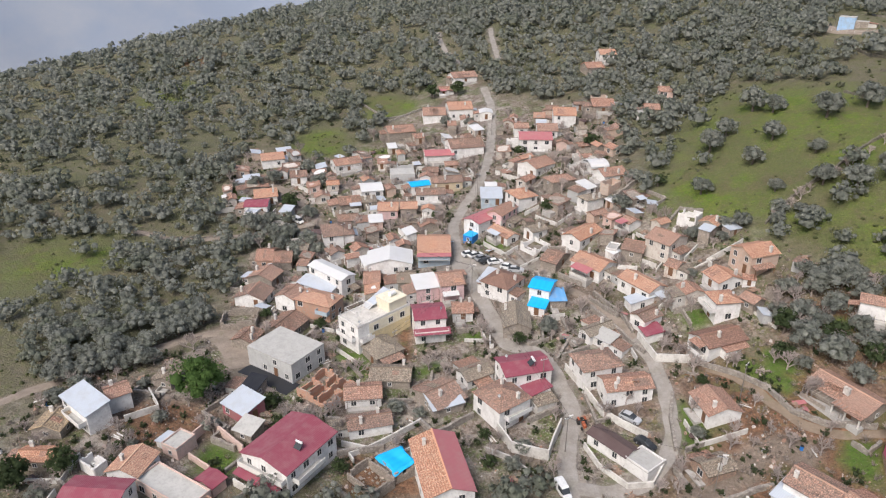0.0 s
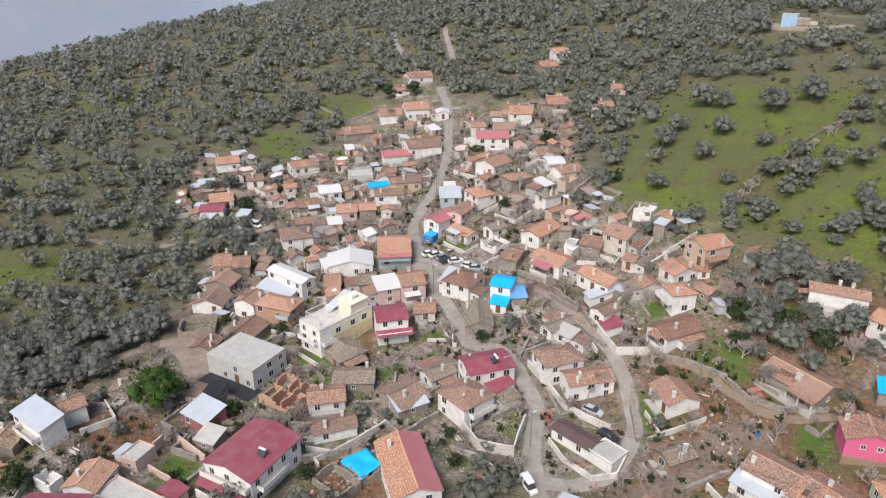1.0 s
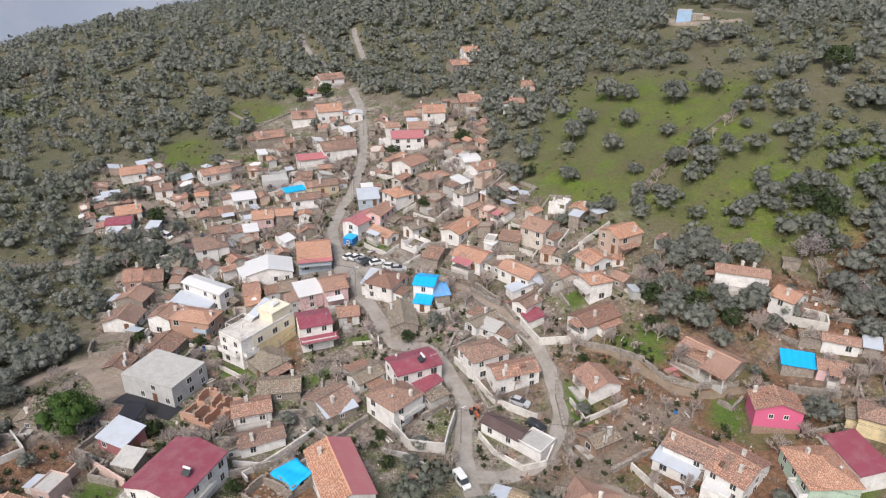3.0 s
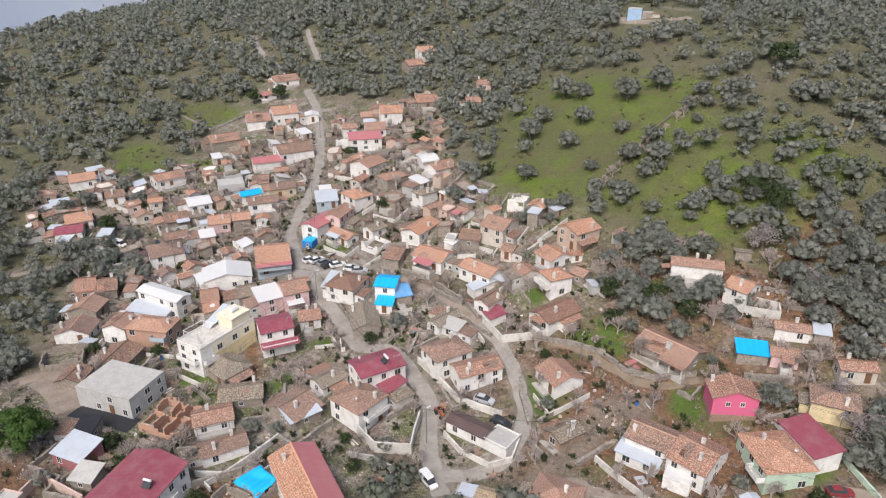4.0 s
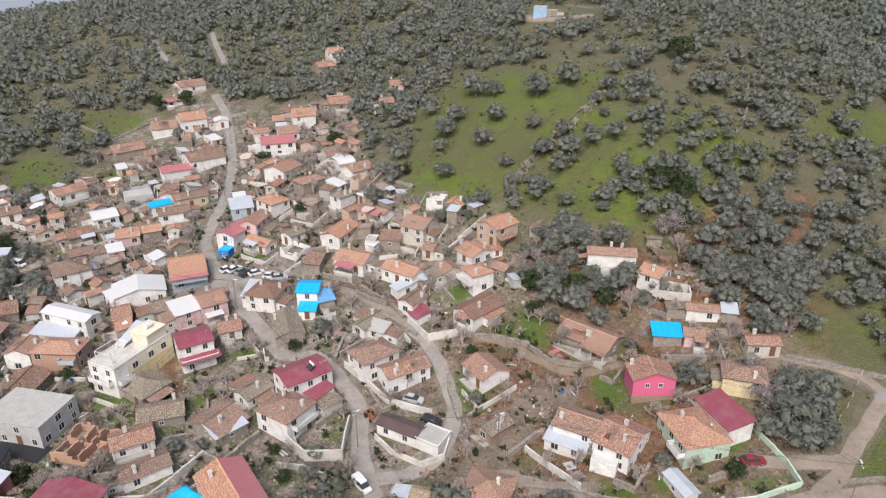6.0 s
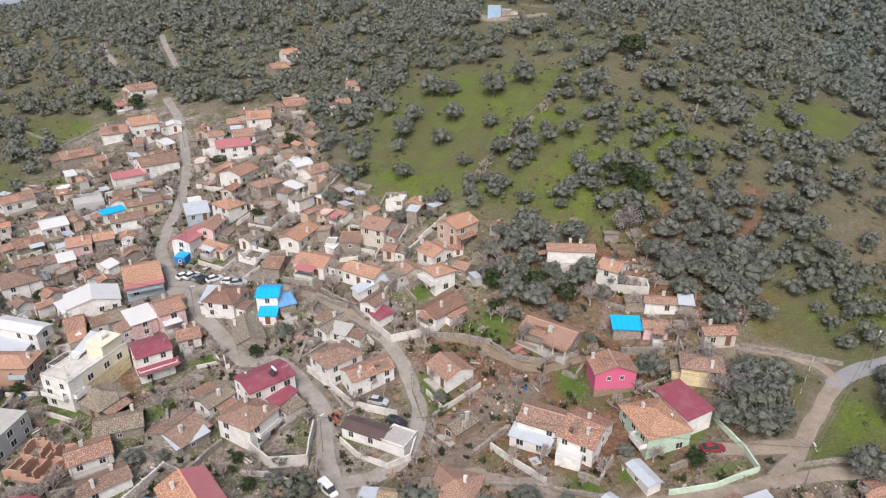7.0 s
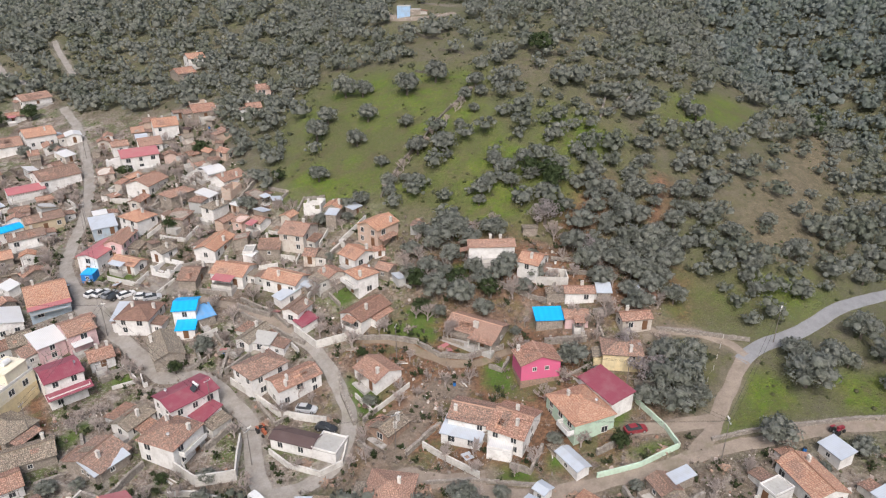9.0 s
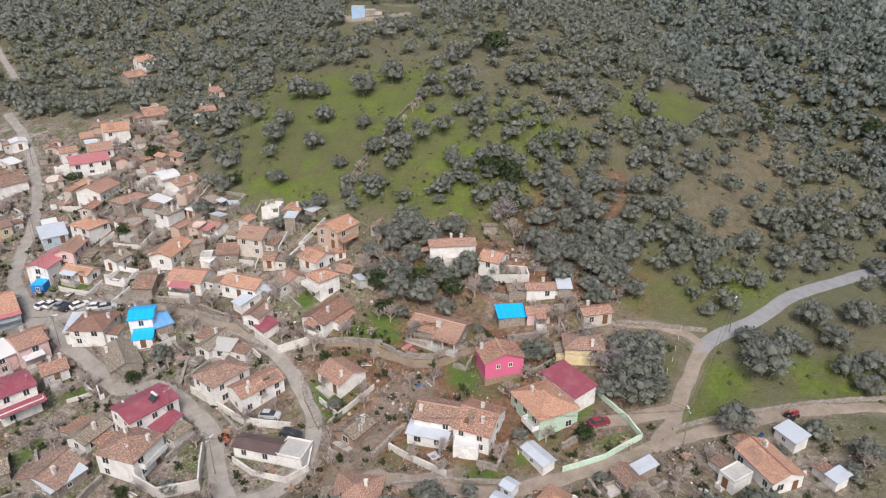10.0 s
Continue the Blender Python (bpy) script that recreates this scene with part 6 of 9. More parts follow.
def draped(name, w, d, high, low, seed, material):
    """A sheet that hangs over something uneven: sagging in folds, with ragged edges."""
    rnd = random.Random(seed)
    n, k = 18, 14
    ph = [rnd.uniform(0, 6) for _ in range(6)]
    v, f, uv = [], [], []
    for j in range(k + 1):
        for i in range(n + 1):
            a, b = i / n, j / k
            x = w * (a - 0.5) * (1 + 0.12 * math.sin(3 * b + ph[0])) + 0.18 * math.sin(5 * b + ph[1])
            y = d * (b - 0.5) * (1 + 0.10 * math.sin(4 * a + ph[2])) + 0.15 * math.sin(6 * a + ph[3])
            z = low + (high - low) * b - 0.35 * math.sin(math.pi * a) * math.sin(math.pi * b) + 0.10 * math.sin(7 * a + 3 * b + ph[4]) + 0.07 * math.sin(11 * b - 4 * a + ph[5])
            edge = min(a, 1 - a, b, 1 - b)
            v.append((x, y, z - 0.55 * max(0, 0.07 - edge) / 0.07))
    for j in range(k):
        for i in range(n):
            q = (j * (n + 1) + i, j * (n + 1) + i + 1, (j + 1) * (n + 1) + i + 1, (j + 1) * (n + 1) + i)
            f.append(q)
            uv.append([(v[c][0], v[c][1]) for c in q])
    me = mesh_of(name, v, f, material, uv)
    me.polygons.foreach_set("use_smooth", np.ones(len(f), bool))
    return me


cover = new("tarpaulin", draped("tarpaulin", 5.6, 4.8, 3.3, 2.5, 3, ROOFS["tarp"][0]))
cover.matrix_basis = TARP_RUIN.matrix_basis @ pose(0.2, 0, 0)
tagged(cover, "bright blue tarpaulin draped over a roofless stone ruin", "tarpaulin")


# ---------------------------------------------------------------- trees
def leaf_cloud(rng, lobes, count, size):
    """Small leaf sprays on the skins of several lobes: corners and quads."""
    L = np.array(lobes)
    pick = rng.choice(len(L), count, p=(L[:, 3] ** 2) / (L[:, 3] ** 2).sum())
    n = rng.normal(size=(count, 3))
    n /= np.linalg.norm(n, axis=1)[:, None]
    n[:, 2] = np.where(n[:, 2] < -0.35, -n[:, 2], n[:, 2])
    c = L[pick, :3] + n * (L[pick, 3] * rng.uniform(0.66, 1.12, count))[:, None] * np.array([1, 1, 0.88])
    out = n + rng.normal(size=(count, 3)) * 0.6
    out /= np.linalg.norm(out, axis=1)[:, None]
    u = np.cross(out, rng.normal(size=(count, 3)))
    u /= np.linalg.norm(u, axis=1)[:, None]
    w = np.cross(out, u)
    s = size * rng.uniform(0.6, 1.3, count)[:, None]
    v = np.stack([c - u * s, c - w * s * 0.6, c + u * s * 0.8, c + w * s * 0.75], 1).reshape(-1, 3)
    return v, np.arange(4 * count).reshape(-1, 4), np.repeat(n * 0.6 + [0, 0, 0.35] + rng.normal(size=(count, 3)) * 0.22, 4, axis=0)


def crown_lobes(rng, radius, height, n=9):
    """Rounded billows heaped over an uneven dome, wider than high."""
    lean = rng.uniform(-0.12, 0.12, 2) * radius
    out = [(0, 0, height * 0.45, radius * 0.58)]
    for k in range(n):
        a = 2.4 * k + rng.uniform(-0.5, 0.5)
        up = -0.2 + 1.2 * (k + 0.5) / n
        r = radius * 0.70 * math.sqrt(max(0, 1 - up * up)) * rng.uniform(0.78, 1.18)
        out.append((r * math.cos(a) + lean[0] * up, r * math.sin(a) + lean[1] * up, height * (0.44 + 0.38 * up) + rng.uniform(-0.3, 0.3), radius * rng.uniform(0.22, 0.37)))
    return out


def ball(subdivide):
    bm = bmesh.new()
    bmesh.ops.create_icosphere(bm, subdivisions=subdivide, radius=1)
    bm.verts.ensure_lookup_table()
    v = np.array([q.co for q in bm.verts])
    f = np.array([[c.index for c in q.verts] for q in bm.faces])
    bm.free()
    return v, f


BALL = ball(1)


def lobe_mass(rng, lobes):
    """The leafy bodies under the sprays, each knobbly."""
    bv, bf = BALL
    vs, fs, n = [], [], 0
    for x, y, z, r in lobes:
        k = r * 0.74 * (1 + rng.uniform(-0.22, 0.22, len(bv)))[:, None]
        vs.append(bv * k * [1, 1, 0.85] + [x, y, z])
        fs.append(bf + n)
        n += len(bv)
    return np.concatenate(vs), np.concatenate(fs), np.concatenate([bv * 0.6 + [0, 0, 0.4]] * len(lobes))


def rounded(me, normals):
    """Leaf sprays take the soft normals of the clump that they cover."""
    me.attributes.new("custom_normal", "FLOAT_VECTOR", "POINT").data.foreach_set("vector", np.ascontiguousarray(normals, np.float32).ravel())
    return me


def crown_data(seed, radius, height, lobes, count, size):
    """Corners and triangles of one crown."""
    rng = np.random.default_rng(seed)
    L = crown_lobes(rng, radius, height, lobes)
    v, f, n = lobe_mass(rng, L[::2])
    lv, lq, ln = leaf_cloud(rng, L, count, size)
    tri = np.concatenate([lq[:, [0, 1, 2]], lq[:, [0, 2, 3]]]) + len(v)
    n = np.concatenate([n, ln])
    return L, np.concatenate([v, lv]), np.concatenate([f, tri]), n / np.linalg.norm(n, axis=1)[:, None]


def limb(v, f, p, q, r0, r1, sides=5):
    p, q = Vector(p), Vector(q)
    e = (q - p).normalized()
    s = e.orthogonal().normalized()
    t = e.cross(s)
    n = len(v)
    for c, r in ((p, r0), (q, r1)):
        for k in range(sides):
            a = 2 * math.pi * k / sides
            v.append(c + (s * math.cos(a) + t * math.sin(a)) * r)
    for k in range(sides):
        f.append((n + k, n + (k + 1) % sides, n + sides + (k + 1) % sides, n + sides + k))


def trunk_mesh(rnd, lobes, height, thick=0.22):
    v, f = [], []
    fork = Vector((rnd.uniform(-0.2, 0.2), rnd.uniform(-0.2, 0.2), height * 0.3))
    limb(v, f, (0, 0, -0.6), fork, thick * 1.3, thick * 0.8, 7)
    for x, y, z, r in lobes[1:6]:
        mid = fork.lerp(Vector((x, y, z)), 0.55) + Vector((0, 0, 0.15))
        limb(v, f, fork, mid, thick * 0.6, thick * 0.35)
        limb(v, f, mid, (x, y, z), thick * 0.35, thick * 0.12)
    return mesh_of("trunk", v, f, BARK)


def leaf_tree(name, seed, radius, height, count, size, leaf, lobes=11):
    L, v, f, n = crown_data(seed, radius, height, lobes, count, size)
    return trunk_mesh(random.Random(seed), L, height), rounded(arrays("crown", v, f, leaf), n)


def airy_tree(seed, radius, height, count, size, leaf):
    rng = np.random.default_rng(seed)
    L = crown_lobes(rng, radius, height, 9)
    v, q, _ = leaf_cloud(rng, L, count, size)
    return trunk_mesh(random.Random(seed), L, height), arrays("crown", v, q, leaf)


def plant(kit, name, x, y, scale, turn, label, category, group=""):
    root = new(name)
    root.matrix_basis = pose(x, y, float(ground(x, y)), 0, 0, turn)
    for part, data in zip(("trunk", "crown"), kit):
        child(part, data, root, Matrix.Diagonal((scale, scale, scale * (0.9 + 0.2 * ((turn * 7) % 10) / 10), 1)))
    return tagged(root, label, category, group)


OLIVES = [leaf_tree("olive", 10 + k, 2.9, 4.6, 1250, 0.19, OLIVE, 22) for k in range(6)]
GREENS = [leaf_tree("green", 30 + k, 2.4, 4.4, 1000, 0.18, GREEN, 14) for k in range(3)]
PINES = [leaf_tree("pine", 40, 3.4, 5.4, 2400, 0.15, PINE, 26)]
BLOSSOMS = [airy_tree(50 + k, 2.1, 3.8, 900, 0.13, BLOSSOM) for k in range(2)]


def bare_tree_mesh(seed, height=3.8):
    rnd = random.Random(seed)
    v, f = [], []

    def grow(p, e, length, r, depth):
        q = p + e * length
        limb(v, f, p, q, max(r, 0.024), max(r * 0.62, 0.016), 3 if depth > 1 else 5)
        for _ in range((5, 4, 3, 13)[depth]):
            t = Vector((rnd.uniform(-1, 1), rnd.uniform(-1, 1), rnd.uniform(-0.2, 0.8)))
            at, way, far = p.lerp(q, rnd.uniform(0.4, 1)), (e * 0.75 + t * 0.75).normalized(), length * rnd.uniform(0.55, 0.85)
            if depth < 3:
                grow(at, way, far, r * 0.55, depth + 1)
            else:
                w = way.orthogonal().normalized() * 0.02
                v.extend((at - w, at + w, at + way * far))
                f.append((len(v) - 3, len(v) - 2, len(v) - 1))
    grow(Vector((0, 0, -0.3)), Vector((0, 0, 1)), height * 0.36, 0.13, 0)
    return mesh_of("branches", v, f, TWIG)


BARES = [bare_tree_mesh(k) for k in range(4)]


def bare_tree(x, y, scale, turn):
    ob = new("bare_tree", BARES[int(turn) % 4])
    ob.matrix_basis = pose(x, y, float(ground(x, y)), 0, 0, turn) @ Matrix.Diagonal((scale, scale, scale, 1))
    return tagged(ob, "leafless grey-brown fruit tree in a village yard", "tree", "bare trees of the village")


plant(OLIVES[1], "olive_tree", 10.7, 203.3, 1.43, 47, "grey-green olive tree with a full crown", "tree")
plant(OLIVES[2], "olive_tree", 14.7, 210.7, 1.19, 94, "grey-green olive tree with a full crown", "tree")
plant(OLIVES[3], "olive_tree", 26.0, 203.1, 1.15, 141, "grey-green olive tree with a full crown", "tree")
plant(OLIVES[4], "olive_tree", 21.1, 192.9, 1.1, 188, "grey-green olive tree with a full crown", "tree")
plant(OLIVES[5], "olive_tree", 35.6, 193.3, 0.84, 235, "grey-green olive tree with a full crown", "tree")
plant(OLIVES[0], "olive_tree", 9.2, 182.4, 1.05, 282, "grey-green olive tree with a full crown", "tree")
plant(GREENS[1], "evergreen_tree", -1.7, 189.4, 0.94, 329, "dark green bushy tree beside a house", "tree")
plant(OLIVES[2], "olive_tree", 26.0, 179.4, 0.79, 16, "grey-green olive tree with a full crown", "tree")
plant(OLIVES[3], "olive_tree", 43.1, 177.6, 1.36, 63, "grey-green olive tree with a full crown", "tree")
plant(OLIVES[4], "olive_tree", 33.2, 167.3, 0.94, 110, "grey-green olive tree with a full crown", "tree")
plant(OLIVES[5], "olive_tree", 21.9, 224.2, 1.49, 157, "grey-green olive tree with a full crown", "tree")
plant(OLIVES[0], "olive_tree", 26.8, 219.5, 1.17, 204, "grey-green olive tree with a full crown", "tree")
plant(OLIVES[1], "olive_tree", 39.3, 210.6, 1.56, 251, "grey-green olive tree with a full crown", "tree")
plant(OLIVES[2], "olive_tree", 48.9, 213.1, 1.45, 298, "grey-green olive tree with a full crown", "tree")
plant(OLIVES[3], "olive_tree", 59.2, 197.9, 0.82, 345, "grey-green olive tree with a full crown", "tree")
plant(OLIVES[4], "olive_tree", 18.3, 167.0, 0.93, 32, "grey-green olive tree with a full crown", "tree")
plant(OLIVES[5], "olive_tree", 37.4, 146.6, 1.29, 79, "grey-green olive tree with a full crown", "tree")
plant(OLIVES[0], "olive_tree", 41.2, 143.0, 1.06, 126, "grey-green olive tree with a full crown", "tree")
plant(OLIVES[1], "olive_tree", 32.8, 145.5, 1.06, 173, "grey-green olive tree with a full crown", "tree")
plant(OLIVES[2], "olive_tree", 40.2, 148.1, 0.86, 220, "grey-green olive tree with a full crown", "tree")
plant(PINES[0], "pine_tree", -81.6, 91.8, 1.62, 267, "bright green round-crowned pine in a yard", "tree")
plant(GREENS[1], "evergreen_tree", -94.7, 59.9, 1.53, 314, "dark green bushy tree beside a house", "tree")
plant(GREENS[2], "evergreen_tree", -89.7, 65.6, 1.19, 1, "dark green bushy tree beside a house", "tree")
plant(GREENS[0], "evergreen_tree", -46.6, 82.2, 0.75, 48, "dark green bushy tree beside a house", "tree")
plant(OLIVES[1], "olive_tree", -43.6, 100.5, 0.72, 95, "grey-green olive tree with a full crown", "tree")
plant(GREENS[2], "evergreen_tree", -71.7, 122.6, 0.72, 142, "dark green bushy tree beside a house", "tree")
plant(GREENS[0], "evergreen_tree", -82.1, 160.1, 0.62, 189, "dark green bushy tree beside a house", "tree")
plant(GREENS[1], "evergreen_tree", -112.4, 181.1, 1.25, 236, "dark green bushy tree beside a house", "tree")
plant(GREENS[2], "evergreen_tree", -30.5, 183.0, 1, 283, "dark green bushy tree beside a house", "tree")
plant(OLIVES[0], "olive_tree", -10.3, 180.3, 1.13, 330, "grey-green olive tree with a full crown", "tree")
plant(OLIVES[1], "olive_tree", -20.2, 132.3, 0.91, 17, "grey-green olive tree with a full crown", "tree")
plant(GREENS[2], "evergreen_tree", -25.5, 127.9, 0.72, 64, "dark green bushy tree beside a house", "tree")
plant(OLIVES[3], "olive_tree", -7.4, 193.4, 0.79, 111, "grey-green olive tree with a full crown", "tree")
plant(GREENS[1], "evergreen_tree", -66.9, 93.7, 0.78, 158, "dark green bushy tree beside a house", "tree")
plant(GREENS[2], "evergreen_tree", -85.9, 122.5, 0.67, 205, "dark green bushy tree beside a house", "tree")
plant(OLIVES[0], "olive_tree", -104.3, 177.4, 1, 252, "grey-green olive tree with a full crown", "tree")
plant(OLIVES[1], "olive_tree", -12.9, 183.3, 0.76, 299, "grey-green olive tree with a full crown", "tree")
plant(OLIVES[2], "olive_tree", -89.1, 59.1, 0.7, 346, "grey-green olive tree with a full crown", "tree")
plant(OLIVES[3], "olive_tree", -94.7, 151.5, 0.89, 33, "grey-green olive tree with a full crown", "tree")
plant(GREENS[1], "evergreen_tree", -64.8, 119.0, 0.5, 80, "dark green bushy tree beside a house", "tree")
plant(GREENS[2], "evergreen_tree", -48.0, 223.8, 1.05, 127, "dark green bushy tree beside a house", "tree")
plant(GREENS[0], "evergreen_tree", -24.8, 223.8, 1.1, 174, "dark green bushy tree beside a house", "tree")
plant(OLIVES[1], "olive_tree", -86.5, 260.4, 1.03, 221, "grey-green olive tree with a full crown", "tree")
plant(GREENS[2], "evergreen_tree", -92.6, 294.8, 1.49, 268, "dark green bushy tree beside a house", "tree")
plant(GREENS[0], "evergreen_tree", -103.6, 292.0, 1.49, 315, "dark green bushy tree beside a house", "tree")
plant(OLIVES[4], "olive_tree", -76.8, 259.8, 0.91, 2, "grey-green olive tree with a full crown", "tree")
plant(OLIVES[5], "olive_tree", -113.0, 199.4, 0.88, 49, "grey-green olive tree with a full crown", "tree")
plant(GREENS[0], "evergreen_tree", -63.9, 181.9, 0.59, 96, "dark green bushy tree beside a house", "tree")
plant(OLIVES[1], "olive_tree", 8.4, 164.6, 0.92, 143, "grey-green olive tree with a full crown", "tree")
plant(OLIVES[2], "olive_tree", 14.5, 167.7, 0.82, 190, "grey-green olive tree with a full crown", "tree")
plant(OLIVES[3], "olive_tree", 65.6, 95.6, 1.4, 237, "grey-green olive tree with a full crown", "tree")
plant(OLIVES[4], "olive_tree", 69.0, 94.6, 1.5, 284, "grey-green olive tree with a full crown", "tree")
plant(OLIVES[5], "olive_tree", 73.5, 99.5, 1.15, 331, "grey-green olive tree with a full crown", "tree")
plant(OLIVES[0], "olive_tree", 69.6, 101.6, 1.2, 18, "grey-green olive tree with a full crown", "tree")
plant(OLIVES[1], "olive_tree", 61.3, 93.2, 1.06, 65, "grey-green olive tree with a full crown", "tree")
plant(BLOSSOMS[0], "blossom_tree", 63.6, 98.6, 1.6, 112, "almond tree in pale blossom", "tree")
plant(BLOSSOMS[1], "blossom_tree", 63.2, 106.1, 1.43, 159, "almond tree in pale blossom", "tree")
plant(OLIVES[4], "olive_tree", 52.5, 106.5, 1.1, 206, "grey-green olive tree with a full crown", "tree")
plant(OLIVES[5], "olive_tree", 92.3, 89.4, 1.75, 253, "grey-green olive tree with a full crown", "tree")
plant(OLIVES[0], "olive_tree", 94.7, 96.0, 1.21, 300, "grey-green olive tree with a full crown", "tree")
plant(OLIVES[1], "olive_tree", 100.5, 93.0, 1.22, 347, "grey-green olive tree with a full crown", "tree")
plant(OLIVES[2], "olive_tree", 78.7, 78.8, 1.28, 34, "grey-green olive tree with a full crown", "tree")
plant(OLIVES[3], "olive_tree", 91.4, 73.3, 0.83, 81, "grey-green olive tree with a full crown", "tree")
plant(OLIVES[4], "olive_tree", 108.1, 84.5, 1.02, 128, "grey-green olive tree with a full crown", "tree")
plant(OLIVES[5], "olive_tree", 114.5, 84.7, 1.05, 175, "grey-green olive tree with a full crown", "tree")
plant(OLIVES[0], "olive_tree", 112.4, 92.1, 1.17, 222, "grey-green olive tree with a full crown", "tree")
plant(OLIVES[1], "olive_tree", 108.7, 79.6, 1.01, 269, "grey-green olive tree with a full crown", "tree")
plant(BLOSSOMS[0], "blossom_tree", 62.1, 105.1, 1.16, 316, "almond tree in pale blossom", "tree")
plant(BLOSSOMS[1], "blossom_tree", 66.6, 98.9, 1.35, 3, "almond tree in pale blossom", "tree")
plant(BLOSSOMS[0], "blossom_tree", 81.0, 131.9, 0.9, 50, "almond tree in pale blossom", "tree")
plant(BLOSSOMS[1], "blossom_tree", 58.0, 144.4, 1.36, 97, "almond tree in pale blossom", "tree")
plant(OLIVES[0], "olive_tree", 52.7, 130.1, 0.81, 144, "grey-green olive tree with a full crown", "tree")
plant(OLIVES[1], "olive_tree", 45.1, 131.3, 1.21, 191, "grey-green olive tree with a full crown", "tree")
plant(OLIVES[2], "olive_tree", 29.7, 132.2, 1.2, 238, "grey-green olive tree with a full crown", "tree")
plant(OLIVES[3], "olive_tree", 35.1, 128.5, 1.18, 285, "grey-green olive tree with a full crown", "tree")
plant(OLIVES[4], "olive_tree", 40.5, 131.4, 1, 332, "grey-green olive tree with a full crown", "tree")
plant(OLIVES[5], "olive_tree", 35.7, 140.1, 1.04, 19, "grey-green olive tree with a full crown", "tree")
plant(OLIVES[0], "olive_tree", 30.1, 139.1, 1.03, 66, "grey-green olive tree with a full crown", "tree")
plant(OLIVES[1], "olive_tree", 66.2, 123.5, 1.02, 113, "grey-green olive tree with a full crown", "tree")
plant(OLIVES[2], "olive_tree", 69.3, 115.8, 0.79, 160, "grey-green olive tree with a full crown", "tree")
plant(OLIVES[3], "olive_tree", 77.9, 120.5, 1.04, 207, "grey-green olive tree with a full crown", "tree")
plant(OLIVES[4], "olive_tree", 78.5, 115.2, 1.02, 254, "grey-green olive tree with a full crown", "tree")
plant(OLIVES[5], "olive_tree", 50.1, 107.1, 0.7, 301, "grey-green olive tree with a full crown", "tree")
plant(OLIVES[0], "olive_tree", 23.2, 83.1, 0.94, 348, "grey-green olive tree with a full crown", "tree")
plant(OLIVES[1], "olive_tree", 29.7, 82.1, 0.63, 35, "grey-green olive tree with a full crown", "tree")
plant(GREENS[2], "evergreen_tree", 52.6, 86.0, 0.85, 82, "dark green bushy tree beside a house", "tree")
plant(OLIVES[3], "olive_tree", 51.5, 77.5, 0.48, 129, "grey-green olive tree with a full crown", "tree")
plant(OLIVES[4], "olive_tree", 97.8, 114.2, 0.76, 176, "grey-green olive tree with a full crown", "tree")
plant(OLIVES[5], "olive_tree", 108.1, 111.6, 0.78, 223, "grey-green olive tree with a full crown", "tree")
plant(OLIVES[0], "olive_tree", 97.4, 117.9, 0.66, 270, "grey-green olive tree with a full crown", "tree")
plant(OLIVES[1], "olive_tree", 127.4, 115.4, 0.97, 317, "grey-green olive tree with a full crown", "tree")
plant(OLIVES[2], "olive_tree", 66.6, 130.5, 0.84, 4, "grey-green olive tree with a full crown", "tree")
plant(OLIVES[3], "olive_tree", 70.9, 127.5, 0.84, 51, "grey-green olive tree with a full crown", "tree")
plant(GREENS[1], "evergreen_tree", 26.6, 135.4, 1.22, 98, "dark green bushy tree beside a house", "tree")
plant(OLIVES[5], "olive_tree", 123.7, 96.9, 1.36, 145, "grey-green olive tree with a full crown", "tree")
plant(OLIVES[0], "olive_tree", 112.9, 99.1, 1.31, 192, "grey-green olive tree with a full crown", "tree")
plant(OLIVES[1], "olive_tree", 146.7, 115.2, 1.05, 239, "grey-green olive tree with a full crown", "tree")
plant(OLIVES[2], "olive_tree", 103.9, 92.1, 0.82, 286, "grey-green olive tree with a full crown", "tree")
plant(OLIVES[3], "olive_tree", 55.2, 102.2, 0.54, 333, "grey-green olive tree with a full crown", "tree")
plant(OLIVES[4], "olive_tree", 82.3, 72.3, 0.53, 20, "grey-green olive tree with a full crown", "tree")
plant(OLIVES[5], "olive_tree", 95.8, 66.5, 0.92, 67, "grey-green olive tree with a full crown", "tree")
plant(OLIVES[0], "olive_tree", 90.3, 64.5, 0.71, 114, "grey-green olive tree with a full crown", "tree")
plant(GREENS[1], "evergreen_tree", 65.7, 156.8, 1.41, 161, "dark green bushy tree beside a house", "tree")
plant(GREENS[2], "evergreen_tree", 62.5, 146.6, 0.91, 208, "dark green bushy tree beside a house", "tree")
plant(GREENS[0], "evergreen_tree", 171.4, 189.6, 1.4, 255, "dark green bushy tree beside a house", "tree")
plant(GREENS[1], "evergreen_tree", 251.5, 217.9, 1.9, 302, "dark green bushy tree beside a house", "tree")
plant(GREENS[2], "evergreen_tree", 85.2, 217.3, 1.9, 349, "dark green bushy tree beside a house", "tree")
plant(GREENS[0], "evergreen_tree", 61.9, 160.6, 1.28, 36, "dark green bushy tree beside a house", "tree")
plant(OLIVES[1], "olive_tree", 30.8, 170.2, 0.66, 83, "grey-green olive tree with a full crown", "tree")
plant(OLIVES[2], "olive_tree", 38.8, 174.4, 0.58, 130, "grey-green olive tree with a full crown", "tree")
plant(OLIVES[3], "olive_tree", 49.4, 185.0, 0.62, 177, "grey-green olive tree with a full crown", "tree")
plant(OLIVES[4], "olive_tree", 55.1, 190.6, 0.64, 224, "grey-green olive tree with a full crown", "tree")
plant(OLIVES[5], "olive_tree", 25.8, 166.8, 0.7, 271, "grey-green olive tree with a full crown", "tree")
plant(OLIVES[0], "olive_tree", 14.5, 163.1, 0.6, 318, "grey-green olive tree with a full crown", "tree")
